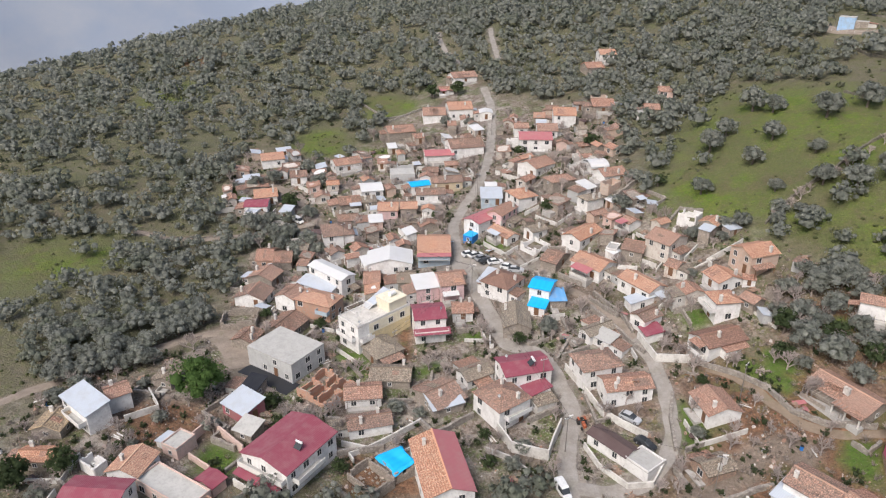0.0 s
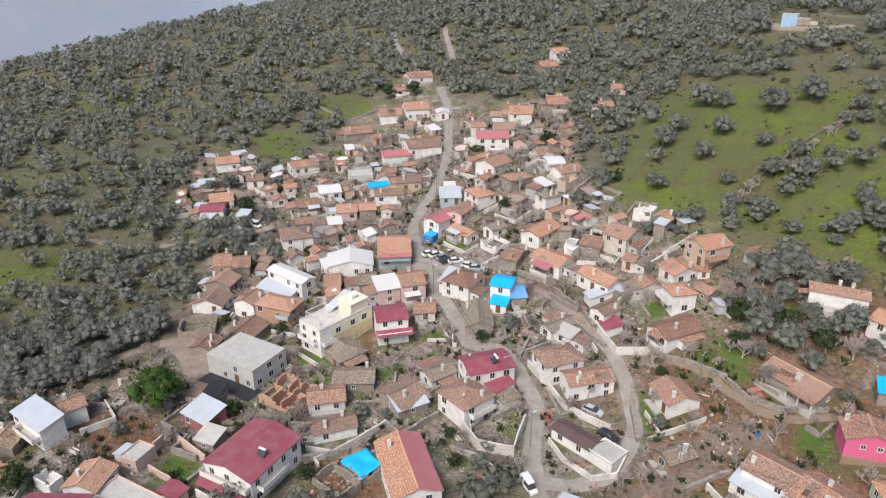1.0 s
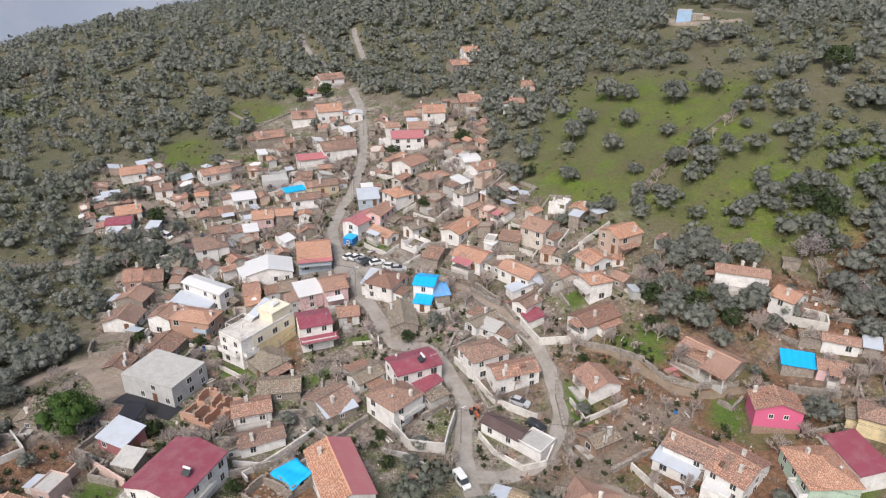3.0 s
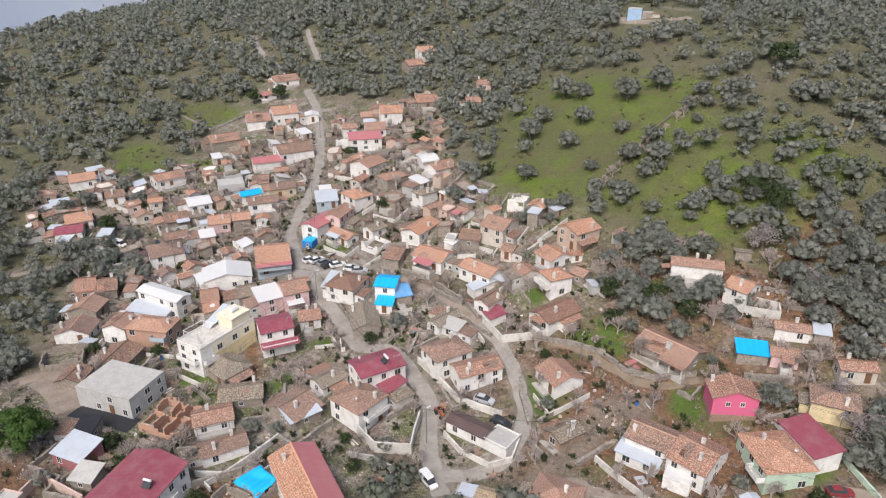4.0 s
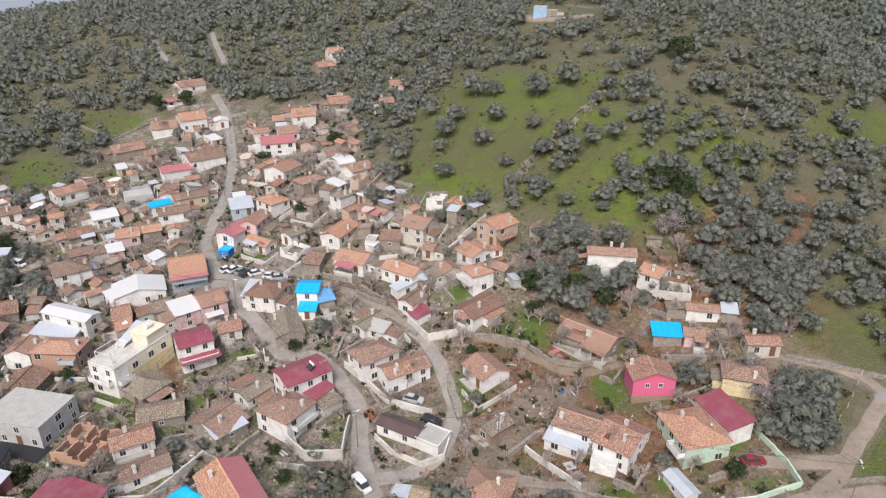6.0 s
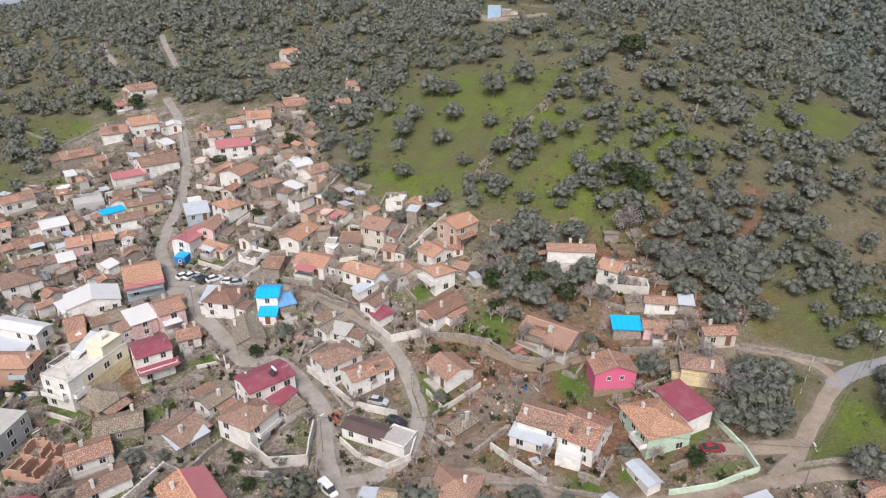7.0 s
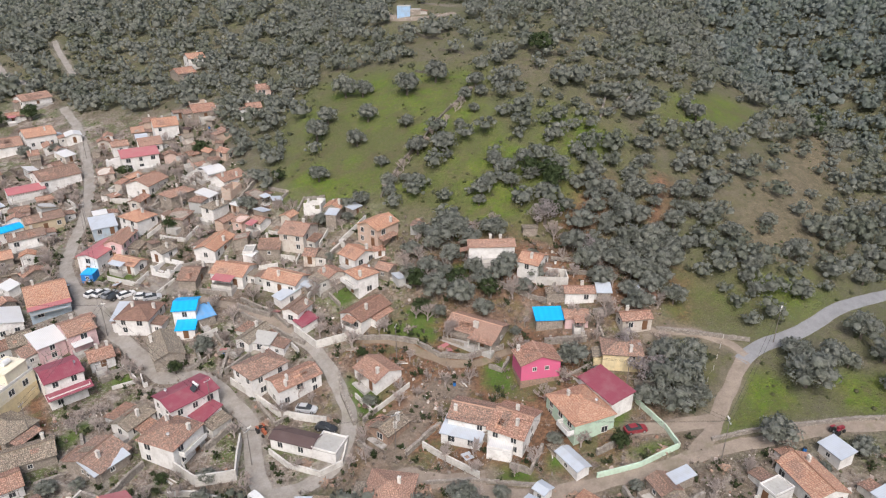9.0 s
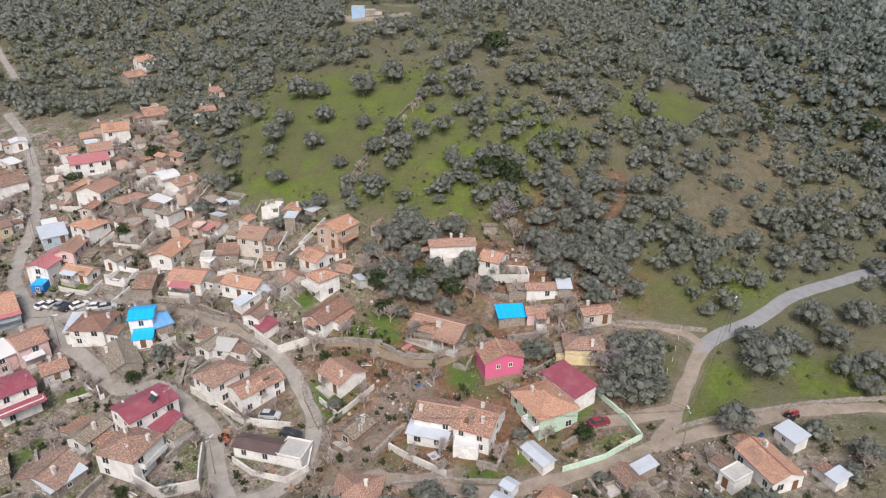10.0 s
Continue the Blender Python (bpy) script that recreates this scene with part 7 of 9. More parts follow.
plant(OLIVES[1], "olive_tree", 53.9, 166.6, 0.95, 5, "grey-green olive tree with a full crown", "tree")
plant(OLIVES[2], "olive_tree", 56.0, 158.1, 0.92, 52, "grey-green olive tree with a full crown", "tree")
plant(OLIVES[3], "olive_tree", 48.0, 157.9, 1.02, 99, "grey-green olive tree with a full crown", "tree")
plant(OLIVES[4], "olive_tree", 61.6, 164.5, 1.07, 146, "grey-green olive tree with a full crown", "tree")
plant(OLIVES[5], "olive_tree", 27.6, 145.8, 0.95, 193, "grey-green olive tree with a full crown", "tree")
plant(OLIVES[0], "olive_tree", 32.6, 136.1, 1.02, 240, "grey-green olive tree with a full crown", "tree")
plant(OLIVES[1], "olive_tree", 39.6, 135.2, 0.92, 287, "grey-green olive tree with a full crown", "tree")
plant(GREENS[2], "evergreen_tree", 41.3, 127.7, 1.08, 334, "dark green bushy tree beside a house", "tree")
plant(OLIVES[3], "olive_tree", 48.8, 126.8, 0.8, 21, "grey-green olive tree with a full crown", "tree")
plant(OLIVES[4], "olive_tree", 52.9, 134.3, 0.72, 68, "grey-green olive tree with a full crown", "tree")
plant(OLIVES[5], "olive_tree", 38.8, 123.8, 0.87, 115, "grey-green olive tree with a full crown", "tree")
plant(GREENS[0], "evergreen_tree", 35.2, 133.4, 1.1, 162, "dark green bushy tree beside a house", "tree")
plant(GREENS[1], "evergreen_tree", 26.2, 128.5, 0.95, 209, "dark green bushy tree beside a house", "tree")
plant(OLIVES[2], "olive_tree", 25.5, 139.5, 0.82, 256, "grey-green olive tree with a full crown", "tree")
plant(OLIVES[3], "olive_tree", 29.5, 126.5, 0.68, 303, "grey-green olive tree with a full crown", "tree")
bare_tree(-96.5, 205.2, 1.9, 350)
bare_tree(-85.7, 204.0, 1.47, 37)
bare_tree(-66.3, 218.2, 1.9, 84)
bare_tree(-59.9, 209.9, 1.9, 131)
bare_tree(-70.8, 176.4, 1.9, 178)
bare_tree(-79.5, 163.1, 1.25, 225)
bare_tree(-60.8, 178.1, 1.7, 272)
bare_tree(-28.3, 192.9, 1.73, 319)
bare_tree(-23.6, 179.4, 1.22, 6)
bare_tree(-18.9, 145.7, 1.74, 53)
bare_tree(-14.1, 140.0, 1.68, 100)
bare_tree(-28.1, 88.1, 1.58, 147)
bare_tree(-22.7, 94.2, 1.48, 194)
bare_tree(-27.5, 96.3, 1.1, 241)
bare_tree(-2.9, 97.3, 1.21, 288)
bare_tree(-1.4, 114.4, 1.18, 335)
bare_tree(0.9, 112.7, 0.87, 22)
bare_tree(-98.6, 172.1, 1.34, 69)
bare_tree(25.8, 143.4, 1.52, 116)
bare_tree(-111.4, 243.9, 1.9, 163)
bare_tree(-133.2, 224.3, 1.9, 210)
bare_tree(-104.7, 239.3, 1.71, 257)
bare_tree(-64.9, 174.8, 1.69, 304)
bare_tree(-74.7, 172.6, 1.5, 351)
bare_tree(-99.5, 197.9, 1.48, 38)
bare_tree(-62.4, 265.8, 1.76, 85)
bare_tree(-35.0, 215.2, 1.9, 132)
bare_tree(-30.4, 209.0, 1.85, 179)
bare_tree(-20.1, 208.6, 1.38, 226)
bare_tree(-38.0, 195.2, 1.1, 273)
bare_tree(-20.1, 168.1, 0.96, 320)
bare_tree(-2.0, 153.2, 1.06, 7)
bare_tree(-101.7, 142.6, 1.01, 54)
bare_tree(-73.0, 148.9, 0.77, 101)
bare_tree(-92.3, 95.9, 1.31, 148)
bare_tree(-59.6, 151.7, 0.76, 195)
bare_tree(-6.1, 140.1, 1.17, 242)
plant(OLIVES[5], "olive_tree", 37.5, 149.8, 1.2, 289, "grey-green olive tree with a full crown", "tree")
plant(OLIVES[0], "olive_tree", 46.9, 143.8, 1.28, 336, "grey-green olive tree with a full crown", "tree")
plant(OLIVES[1], "olive_tree", 47.4, 133.6, 1.13, 23, "grey-green olive tree with a full crown", "tree")
plant(OLIVES[2], "olive_tree", 34.1, 146.6, 1.28, 70, "grey-green olive tree with a full crown", "tree")
plant(OLIVES[3], "olive_tree", 34.7, 128.4, 1.18, 117, "grey-green olive tree with a full crown", "tree")
plant(OLIVES[4], "olive_tree", 78.4, 138.7, 1.34, 164, "grey-green olive tree with a full crown", "tree")
plant(OLIVES[5], "olive_tree", 80.7, 131.4, 1.31, 211, "grey-green olive tree with a full crown", "tree")
plant(OLIVES[0], "olive_tree", 74.5, 122.3, 1.14, 258, "grey-green olive tree with a full crown", "tree")
plant(OLIVES[1], "olive_tree", 73.9, 139.4, 0.99, 305, "grey-green olive tree with a full crown", "tree")
plant(BLOSSOMS[0], "blossom_tree", 59.9, 144.2, 1.81, 352, "almond tree in pale blossom", "tree")
plant(BLOSSOMS[1], "blossom_tree", 66.0, 133.0, 1.31, 39, "almond tree in pale blossom", "tree")
bare_tree(60.5, 139.7, 1.56, 86)
bare_tree(46.2, 126.9, 1.9, 133)
bare_tree(39.1, 136.1, 1.48, 180)
bare_tree(29.7, 119.5, 1.82, 227)
bare_tree(63.0, 115.4, 1.73, 274)
bare_tree(56.4, 117.1, 1.56, 321)
bare_tree(10.4, 114.3, 1.32, 8)
plant(OLIVES[5], "olive_tree", 26.4, 170.1, 0.83, 55, "grey-green olive tree with a full crown", "tree")
bare_tree(31.2, 174.8, 1.17, 102)
plant(OLIVES[1], "olive_tree", 36.1, 179.7, 1.24, 149, "grey-green olive tree with a full crown", "tree")
bare_tree(41.3, 184.6, 1.23, 196)
plant(OLIVES[3], "olive_tree", 44.3, 187.0, 0.64, 243, "grey-green olive tree with a full crown", "tree")
bare_tree(50.1, 193.0, 1.07, 290)
plant(OLIVES[5], "olive_tree", 53.9, 197.6, 0.82, 337, "grey-green olive tree with a full crown", "tree")
plant(OLIVES[0], "olive_tree", 59.1, 203.6, 0.98, 24, "grey-green olive tree with a full crown", "tree")
plant(GREENS[1], "evergreen_tree", 65.4, 154.0, 1.39, 71, "dark green bushy tree beside a house", "tree")
plant(OLIVES[2], "olive_tree", 122.6, 183.2, 1.18, 118, "grey-green olive tree with a full crown", "tree")
plant(OLIVES[3], "olive_tree", 121.5, 188.2, 0.89, 165, "grey-green olive tree with a full crown", "tree")
plant(OLIVES[4], "olive_tree", 121.5, 176.3, 1.03, 212, "grey-green olive tree with a full crown", "tree")
plant(OLIVES[5], "olive_tree", 65.4, 90.6, 1.2, 259, "grey-green olive tree with a full crown", "tree")
plant(OLIVES[0], "olive_tree", 69.6, 90.8, 1.15, 306, "grey-green olive tree with a full crown", "tree")
plant(GREENS[1], "evergreen_tree", 63.0, 145.9, 0.96, 353, "dark green bushy tree beside a house", "tree")
plant(GREENS[2], "evergreen_tree", 168.3, 185.8, 1.21, 40, "dark green bushy tree beside a house", "tree")
plant(GREENS[0], "evergreen_tree", 252.5, 217.5, 1.9, 87, "dark green bushy tree beside a house", "tree")
bare_tree(29.1, 172.3, 0.96, 134)
plant(OLIVES[5], "olive_tree", -115.6, 164.6, 1.41, 181, "grey-green olive tree with a full crown", "tree")
plant(OLIVES[0], "olive_tree", -107.0, 161.4, 1.23, 228, "grey-green olive tree with a full crown", "tree")
plant(OLIVES[1], "olive_tree", -103.1, 163.9, 1.09, 275, "grey-green olive tree with a full crown", "tree")
plant(OLIVES[2], "olive_tree", -95.3, 160.5, 1.06, 322, "grey-green olive tree with a full crown", "tree")
plant(OLIVES[3], "olive_tree", -89.8, 156.4, 0.9, 9, "grey-green olive tree with a full crown", "tree")
plant(OLIVES[4], "olive_tree", -114.4, 170.8, 1.01, 56, "grey-green olive tree with a full crown", "tree")
plant(OLIVES[5], "olive_tree", -111.7, 155.2, 1.08, 103, "grey-green olive tree with a full crown", "tree")
plant(OLIVES[0], "olive_tree", -95.7, 155.1, 1.04, 150, "grey-green olive tree with a full crown", "tree")
plant(OLIVES[1], "olive_tree", -101.0, 155.4, 1.05, 197, "grey-green olive tree with a full crown", "tree")
plant(GREENS[2], "evergreen_tree", -114.3, 183.2, 1.08, 244, "dark green bushy tree beside a house", "tree")
plant(OLIVES[3], "olive_tree", -128.7, 198.0, 1.13, 291, "grey-green olive tree with a full crown", "tree")
plant(OLIVES[4], "olive_tree", -132.7, 192.5, 1.12, 338, "grey-green olive tree with a full crown", "tree")
plant(OLIVES[5], "olive_tree", -122.4, 210.4, 1, 25, "grey-green olive tree with a full crown", "tree")
plant(OLIVES[0], "olive_tree", -113.3, 204.6, 0.8, 72, "grey-green olive tree with a full crown", "tree")
bare_tree(25.3, 168.3, 0.95, 119)
bare_tree(27.7, 171.4, 0.84, 166)
bare_tree(33.3, 177.4, 0.99, 213)
bare_tree(42.7, 185.9, 0.91, 260)
bare_tree(46.5, 188.8, 0.92, 307)
bare_tree(52.3, 195.0, 1.08, 354)
bare_tree(56.6, 200.8, 0.98, 41)
bare_tree(37.7, 181.5, 1.13, 88)
bare_tree(39.1, 182.0, 1.01, 135)
bare_tree(31.3, 108.0, 1.44, 182)
bare_tree(25.8, 140.4, 1.83, 229)
bare_tree(30.1, 135.8, 1.47, 276)
bare_tree(30.7, 120.2, 1.37, 323)
bare_tree(28.7, 143.1, 1.52, 10)
bare_tree(33.2, 112.9, 0.88, 57)
bare_tree(46.0, 126.1, 1.59, 104)
bare_tree(60.0, 112.7, 1.85, 151)
bare_tree(65.5, 110.8, 1.24, 198)
bare_tree(59.9, 132.8, 1.17, 245)
bare_tree(26.7, 88.4, 1.3, 292)
bare_tree(22.8, 92.5, 1.06, 339)
bare_tree(45.9, 105.5, 0.87, 26)
bare_tree(57.3, 113.7, 1.54, 73)
bare_tree(61.5, 70.8, 1.04, 120)
bare_tree(63.4, 68.9, 1.04, 167)
bare_tree(63.7, 115.3, 1.26, 214)
bare_tree(59.0, 110.6, 0.92, 261)

plant(OLIVES[0], "olive_tree", 69.4, 128.2, 1.10, 0, "grey-green olive tree with a full crown", "tree")
plant(OLIVES[1], "olive_tree", 72.6, 123.4, 1.20, 47, "grey-green olive tree with a full crown", "tree")
plant(OLIVES[2], "olive_tree", 74.9, 118.4, 1.10, 94, "grey-green olive tree with a full crown", "tree")
plant(OLIVES[3], "olive_tree", 64.8, 123.5, 1.00, 141, "grey-green olive tree with a full crown", "tree")
plant(OLIVES[4], "olive_tree", 70.8, 115.2, 1.05, 188, "grey-green olive tree with a full crown", "tree")
plant(OLIVES[5], "olive_tree", 79.8, 124.7, 1.15, 235, "grey-green olive tree with a full crown", "tree")
plant(OLIVES[0], "olive_tree", 73.2, 130.9, 1.00, 282, "grey-green olive tree with a full crown", "tree")
plant(OLIVES[1], "olive_tree", 85.0, 129.1, 1.00, 329, "grey-green olive tree with a full crown", "tree")
plant(OLIVES[2], "olive_tree", 78.2, 128.3, 1.10, 16, "grey-green olive tree with a full crown", "tree")
plant(OLIVES[3], "olive_tree", 70.0, 119.1, 0.90, 63, "grey-green olive tree with a full crown", "tree")

plant(OLIVES[0], "olive_tree", -107.2, 80.9, 0.85, 0, "grey-green olive tree at the edge of the grove", "tree")
plant(OLIVES[1], "olive_tree", -113.5, 86.4, 1.05, 61, "grey-green olive tree at the edge of the grove", "tree")
plant(OLIVES[2], "olive_tree", -110.5, 88.4, 0.95, 122, "grey-green olive tree at the edge of the grove", "tree")
plant(OLIVES[3], "olive_tree", -108.1, 90.9, 1.15, 183, "grey-green olive tree at the edge of the grove", "tree")
plant(OLIVES[4], "olive_tree", -105.2, 85.0, 0.85, 244, "grey-green olive tree at the edge of the grove", "tree")
plant(OLIVES[5], "olive_tree", -106.0, 93.2, 1.05, 305, "grey-green olive tree at the edge of the grove", "tree")
plant(OLIVES[0], "olive_tree", -103.3, 94.9, 0.95, 6, "grey-green olive tree at the edge of the grove", "tree")
plant(OLIVES[1], "olive_tree", -101.1, 97.2, 1.15, 67, "grey-green olive tree at the edge of the grove", "tree")
plant(OLIVES[2], "olive_tree", -99.0, 98.8, 0.85, 128, "grey-green olive tree at the edge of the grove", "tree")
plant(OLIVES[3], "olive_tree", -116.0, 91.9, 1.05, 189, "grey-green olive tree at the edge of the grove", "tree")
plant(OLIVES[4], "olive_tree", -112.4, 94.9, 0.95, 250, "grey-green olive tree at the edge of the grove", "tree")
plant(OLIVES[5], "olive_tree", -109.6, 98.0, 1.15, 311, "grey-green olive tree at the edge of the grove", "tree")
plant(OLIVES[0], "olive_tree", -106.6, 100.4, 0.85, 12, "grey-green olive tree at the edge of the grove", "tree")
plant(OLIVES[1], "olive_tree", -104.0, 103.3, 1.05, 73, "grey-green olive tree at the edge of the grove", "tree")
plant(OLIVES[2], "olive_tree", -102.6, 107.1, 0.95, 134, "grey-green olive tree at the edge of the grove", "tree")
plant(OLIVES[3], "olive_tree", -101.2, 109.9, 1.15, 195, "grey-green olive tree at the edge of the grove", "tree")
plant(OLIVES[4], "olive_tree", -99.5, 112.7, 0.85, 256, "grey-green olive tree at the edge of the grove", "tree")
plant(OLIVES[5], "olive_tree", -122.0, 96.5, 1.05, 317, "grey-green olive tree at the edge of the grove", "tree")
plant(OLIVES[0], "olive_tree", -120.0, 99.8, 0.95, 18, "grey-green olive tree at the edge of the grove", "tree")
plant(OLIVES[1], "olive_tree", -117.3, 103.4, 1.15, 79, "grey-green olive tree at the edge of the grove", "tree")
plant(OLIVES[2], "olive_tree", -114.8, 106.5, 0.85, 140, "grey-green olive tree at the edge of the grove", "tree")
plant(OLIVES[3], "olive_tree", -111.8, 109.2, 1.05, 201, "grey-green olive tree at the edge of the grove", "tree")
plant(OLIVES[4], "olive_tree", -109.0, 112.3, 0.95, 262, "grey-green olive tree at the edge of the grove", "tree")
plant(OLIVES[5], "olive_tree", -106.2, 115.6, 1.15, 323, "grey-green olive tree at the edge of the grove", "tree")
plant(OLIVES[0], "olive_tree", -127.1, 104.8, 0.85, 24, "grey-green olive tree at the edge of the grove", "tree")
plant(OLIVES[1], "olive_tree", -123.8, 108.0, 1.05, 85, "grey-green olive tree at the edge of the grove", "tree")
plant(OLIVES[2], "olive_tree", -127.6, 99.8, 0.95, 146, "grey-green olive tree at the edge of the grove", "tree")
plant(OLIVES[3], "olive_tree", -98.7, 115.7, 1.15, 207, "grey-green olive tree at the edge of the grove", "tree")

plant(OLIVES[0], "olive_tree", 67.6, 166.4, 0.75, 0, "grey-green olive tree on the terraced slope", "tree")
plant(OLIVES[1], "olive_tree", 69.8, 160.1, 0.95, 61, "grey-green olive tree on the terraced slope", "tree")
plant(OLIVES[2], "olive_tree", 76.3, 163.9, 0.85, 122, "grey-green olive tree on the terraced slope", "tree")
plant(OLIVES[3], "olive_tree", 77.8, 156.3, 1.05, 183, "grey-green olive tree on the terraced slope", "tree")
plant(OLIVES[4], "olive_tree", 83.6, 160.0, 0.70, 244, "grey-green olive tree on the terraced slope", "tree")
plant(OLIVES[5], "olive_tree", 86.0, 154.1, 0.75, 305, "grey-green olive tree on the terraced slope", "tree")
plant(OLIVES[0], "olive_tree", 92.9, 158.5, 0.95, 6, "grey-green olive tree on the terraced slope", "tree")
plant(OLIVES[1], "olive_tree", 71.6, 153.0, 0.85, 67, "grey-green olive tree on the terraced slope", "tree")
plant(OLIVES[2], "olive_tree", 77.7, 148.7, 1.05, 128, "grey-green olive tree on the terraced slope", "tree")
plant(OLIVES[3], "olive_tree", 84.6, 147.1, 0.70, 189, "grey-green olive tree on the terraced slope", "tree")
plant(OLIVES[4], "olive_tree", 88.2, 143.8, 0.75, 250, "grey-green olive tree on the terraced slope", "tree")
plant(OLIVES[5], "olive_tree", 72.6, 144.3, 0.95, 311, "grey-green olive tree on the terraced slope", "tree")
plant(OLIVES[0], "olive_tree", 66.1, 146.9, 0.85, 12, "grey-green olive tree on the terraced slope", "tree")
plant(OLIVES[1], "olive_tree", 62.6, 152.4, 1.05, 73, "grey-green olive tree on the terraced slope", "tree")
plant(OLIVES[2], "olive_tree", 88.7, 166.4, 0.70, 134, "grey-green olive tree on the terraced slope", "tree")
plant(OLIVES[3], "olive_tree", 95.5, 166.5, 0.75, 195, "grey-green olive tree on the terraced slope", "tree")
plant(OLIVES[4], "olive_tree", 61.8, 159.5, 0.95, 256, "grey-green olive tree on the terraced slope", "tree")
plant(OLIVES[5], "olive_tree", 50.1, 159.9, 0.85, 317, "grey-green olive tree on the terraced slope", "tree")
plant(OLIVES[0], "olive_tree", 56.0, 162.6, 1.05, 18, "grey-green olive tree on the terraced slope", "tree")
plant(OLIVES[1], "olive_tree", 46.5, 154.9, 0.70, 79, "grey-green olive tree on the terraced slope", "tree")
plant(OLIVES[2], "olive_tree", 35.6, 151.3, 0.75, 140, "grey-green olive tree on the terraced slope", "tree")
plant(OLIVES[3], "olive_tree", 38.9, 148.4, 0.95, 201, "grey-green olive tree on the terraced slope", "tree")
plant(OLIVES[4], "olive_tree", 31.0, 150.8, 0.85, 262, "grey-green olive tree on the terraced slope", "tree")
plant(OLIVES[5], "olive_tree", 79.0, 142.0, 1.05, 323, "grey-green olive tree on the terraced slope", "tree")
plant(OLIVES[0], "olive_tree", 56.2, 152.2, 0.70, 24, "grey-green olive tree on the terraced slope", "tree")

plant(OLIVES[0], "olive_tree", 74.4, 148.1, 0.95, 0, "grey-green olive tree on the steep slope", "tree")
plant(OLIVES[1], "olive_tree", 78.4, 143.5, 1.15, 61, "grey-green olive tree on the steep slope", "tree")
plant(OLIVES[2], "olive_tree", 82.2, 139.1, 1.05, 122, "grey-green olive tree on the steep slope", "tree")
plant(OLIVES[3], "olive_tree", 72.8, 137.3, 0.85, 183, "grey-green olive tree on the steep slope", "tree")
plant(OLIVES[4], "olive_tree", 76.6, 133.0, 1.20, 244, "grey-green olive tree on the steep slope", "tree")
plant(OLIVES[5], "olive_tree", 83.9, 133.5, 0.95, 305, "grey-green olive tree on the steep slope", "tree")
plant(OLIVES[0], "olive_tree", 79.9, 128.2, 1.15, 6, "grey-green olive tree on the steep slope", "tree")
plant(OLIVES[1], "olive_tree", 89.6, 136.3, 1.05, 67, "grey-green olive tree on the steep slope", "tree")
plant(OLIVES[2], "olive_tree", 89.0, 129.4, 0.85, 128, "grey-green olive tree on the steep slope", "tree")
plant(OLIVES[3], "olive_tree", 72.5, 127.0, 1.20, 189, "grey-green olive tree on the steep slope", "tree")
plant(OLIVES[4], "olive_tree", 76.6, 124.3, 0.95, 250, "grey-green olive tree on the steep slope", "tree")
plant(OLIVES[5], "olive_tree", 82.6, 125.2, 1.15, 311, "grey-green olive tree on the steep slope", "tree")
plant(OLIVES[0], "olive_tree", 68.9, 131.2, 1.05, 12, "grey-green olive tree on the steep slope", "tree")
plant(OLIVES[1], "olive_tree", 67.1, 140.7, 0.85, 73, "grey-green olive tree on the steep slope", "tree")
plant(OLIVES[2], "olive_tree", 63.3, 134.3, 1.20, 134, "grey-green olive tree on the steep slope", "tree")
plant(OLIVES[3], "olive_tree", 96.2, 140.0, 0.95, 195, "grey-green olive tree on the steep slope", "tree")
plant(OLIVES[4], "olive_tree", 102.8, 146.2, 1.15, 256, "grey-green olive tree on the steep slope", "tree")
plant(OLIVES[5], "olive_tree", 96.1, 145.6, 1.05, 317, "grey-green olive tree on the steep slope", "tree")
plant(OLIVES[0], "olive_tree", 90.5, 147.0, 0.85, 18, "grey-green olive tree on the steep slope", "tree")
plant(OLIVES[1], "olive_tree", 84.6, 147.5, 1.20, 79, "grey-green olive tree on the steep slope", "tree")
plant(OLIVES[2], "olive_tree", 109.9, 152.9, 0.95, 140, "grey-green olive tree on the steep slope", "tree")
plant(OLIVES[3], "olive_tree", 63.8, 128.8, 1.15, 201, "grey-green olive tree on the steep slope", "tree")
plant(OLIVES[4], "olive_tree", 102.0, 131.7, 1.05, 262, "grey-green olive tree on the steep slope", "tree")
plant(OLIVES[5], "olive_tree", 115.9, 136.2, 0.85, 323, "grey-green olive tree on the steep slope", "tree")
plant(OLIVES[0], "olive_tree", 115.2, 123.9, 1.20, 24, "grey-green olive tree on the steep slope", "tree")
plant(OLIVES[1], "olive_tree", 101.0, 120.6, 0.95, 85, "grey-green olive tree on the steep slope", "tree")


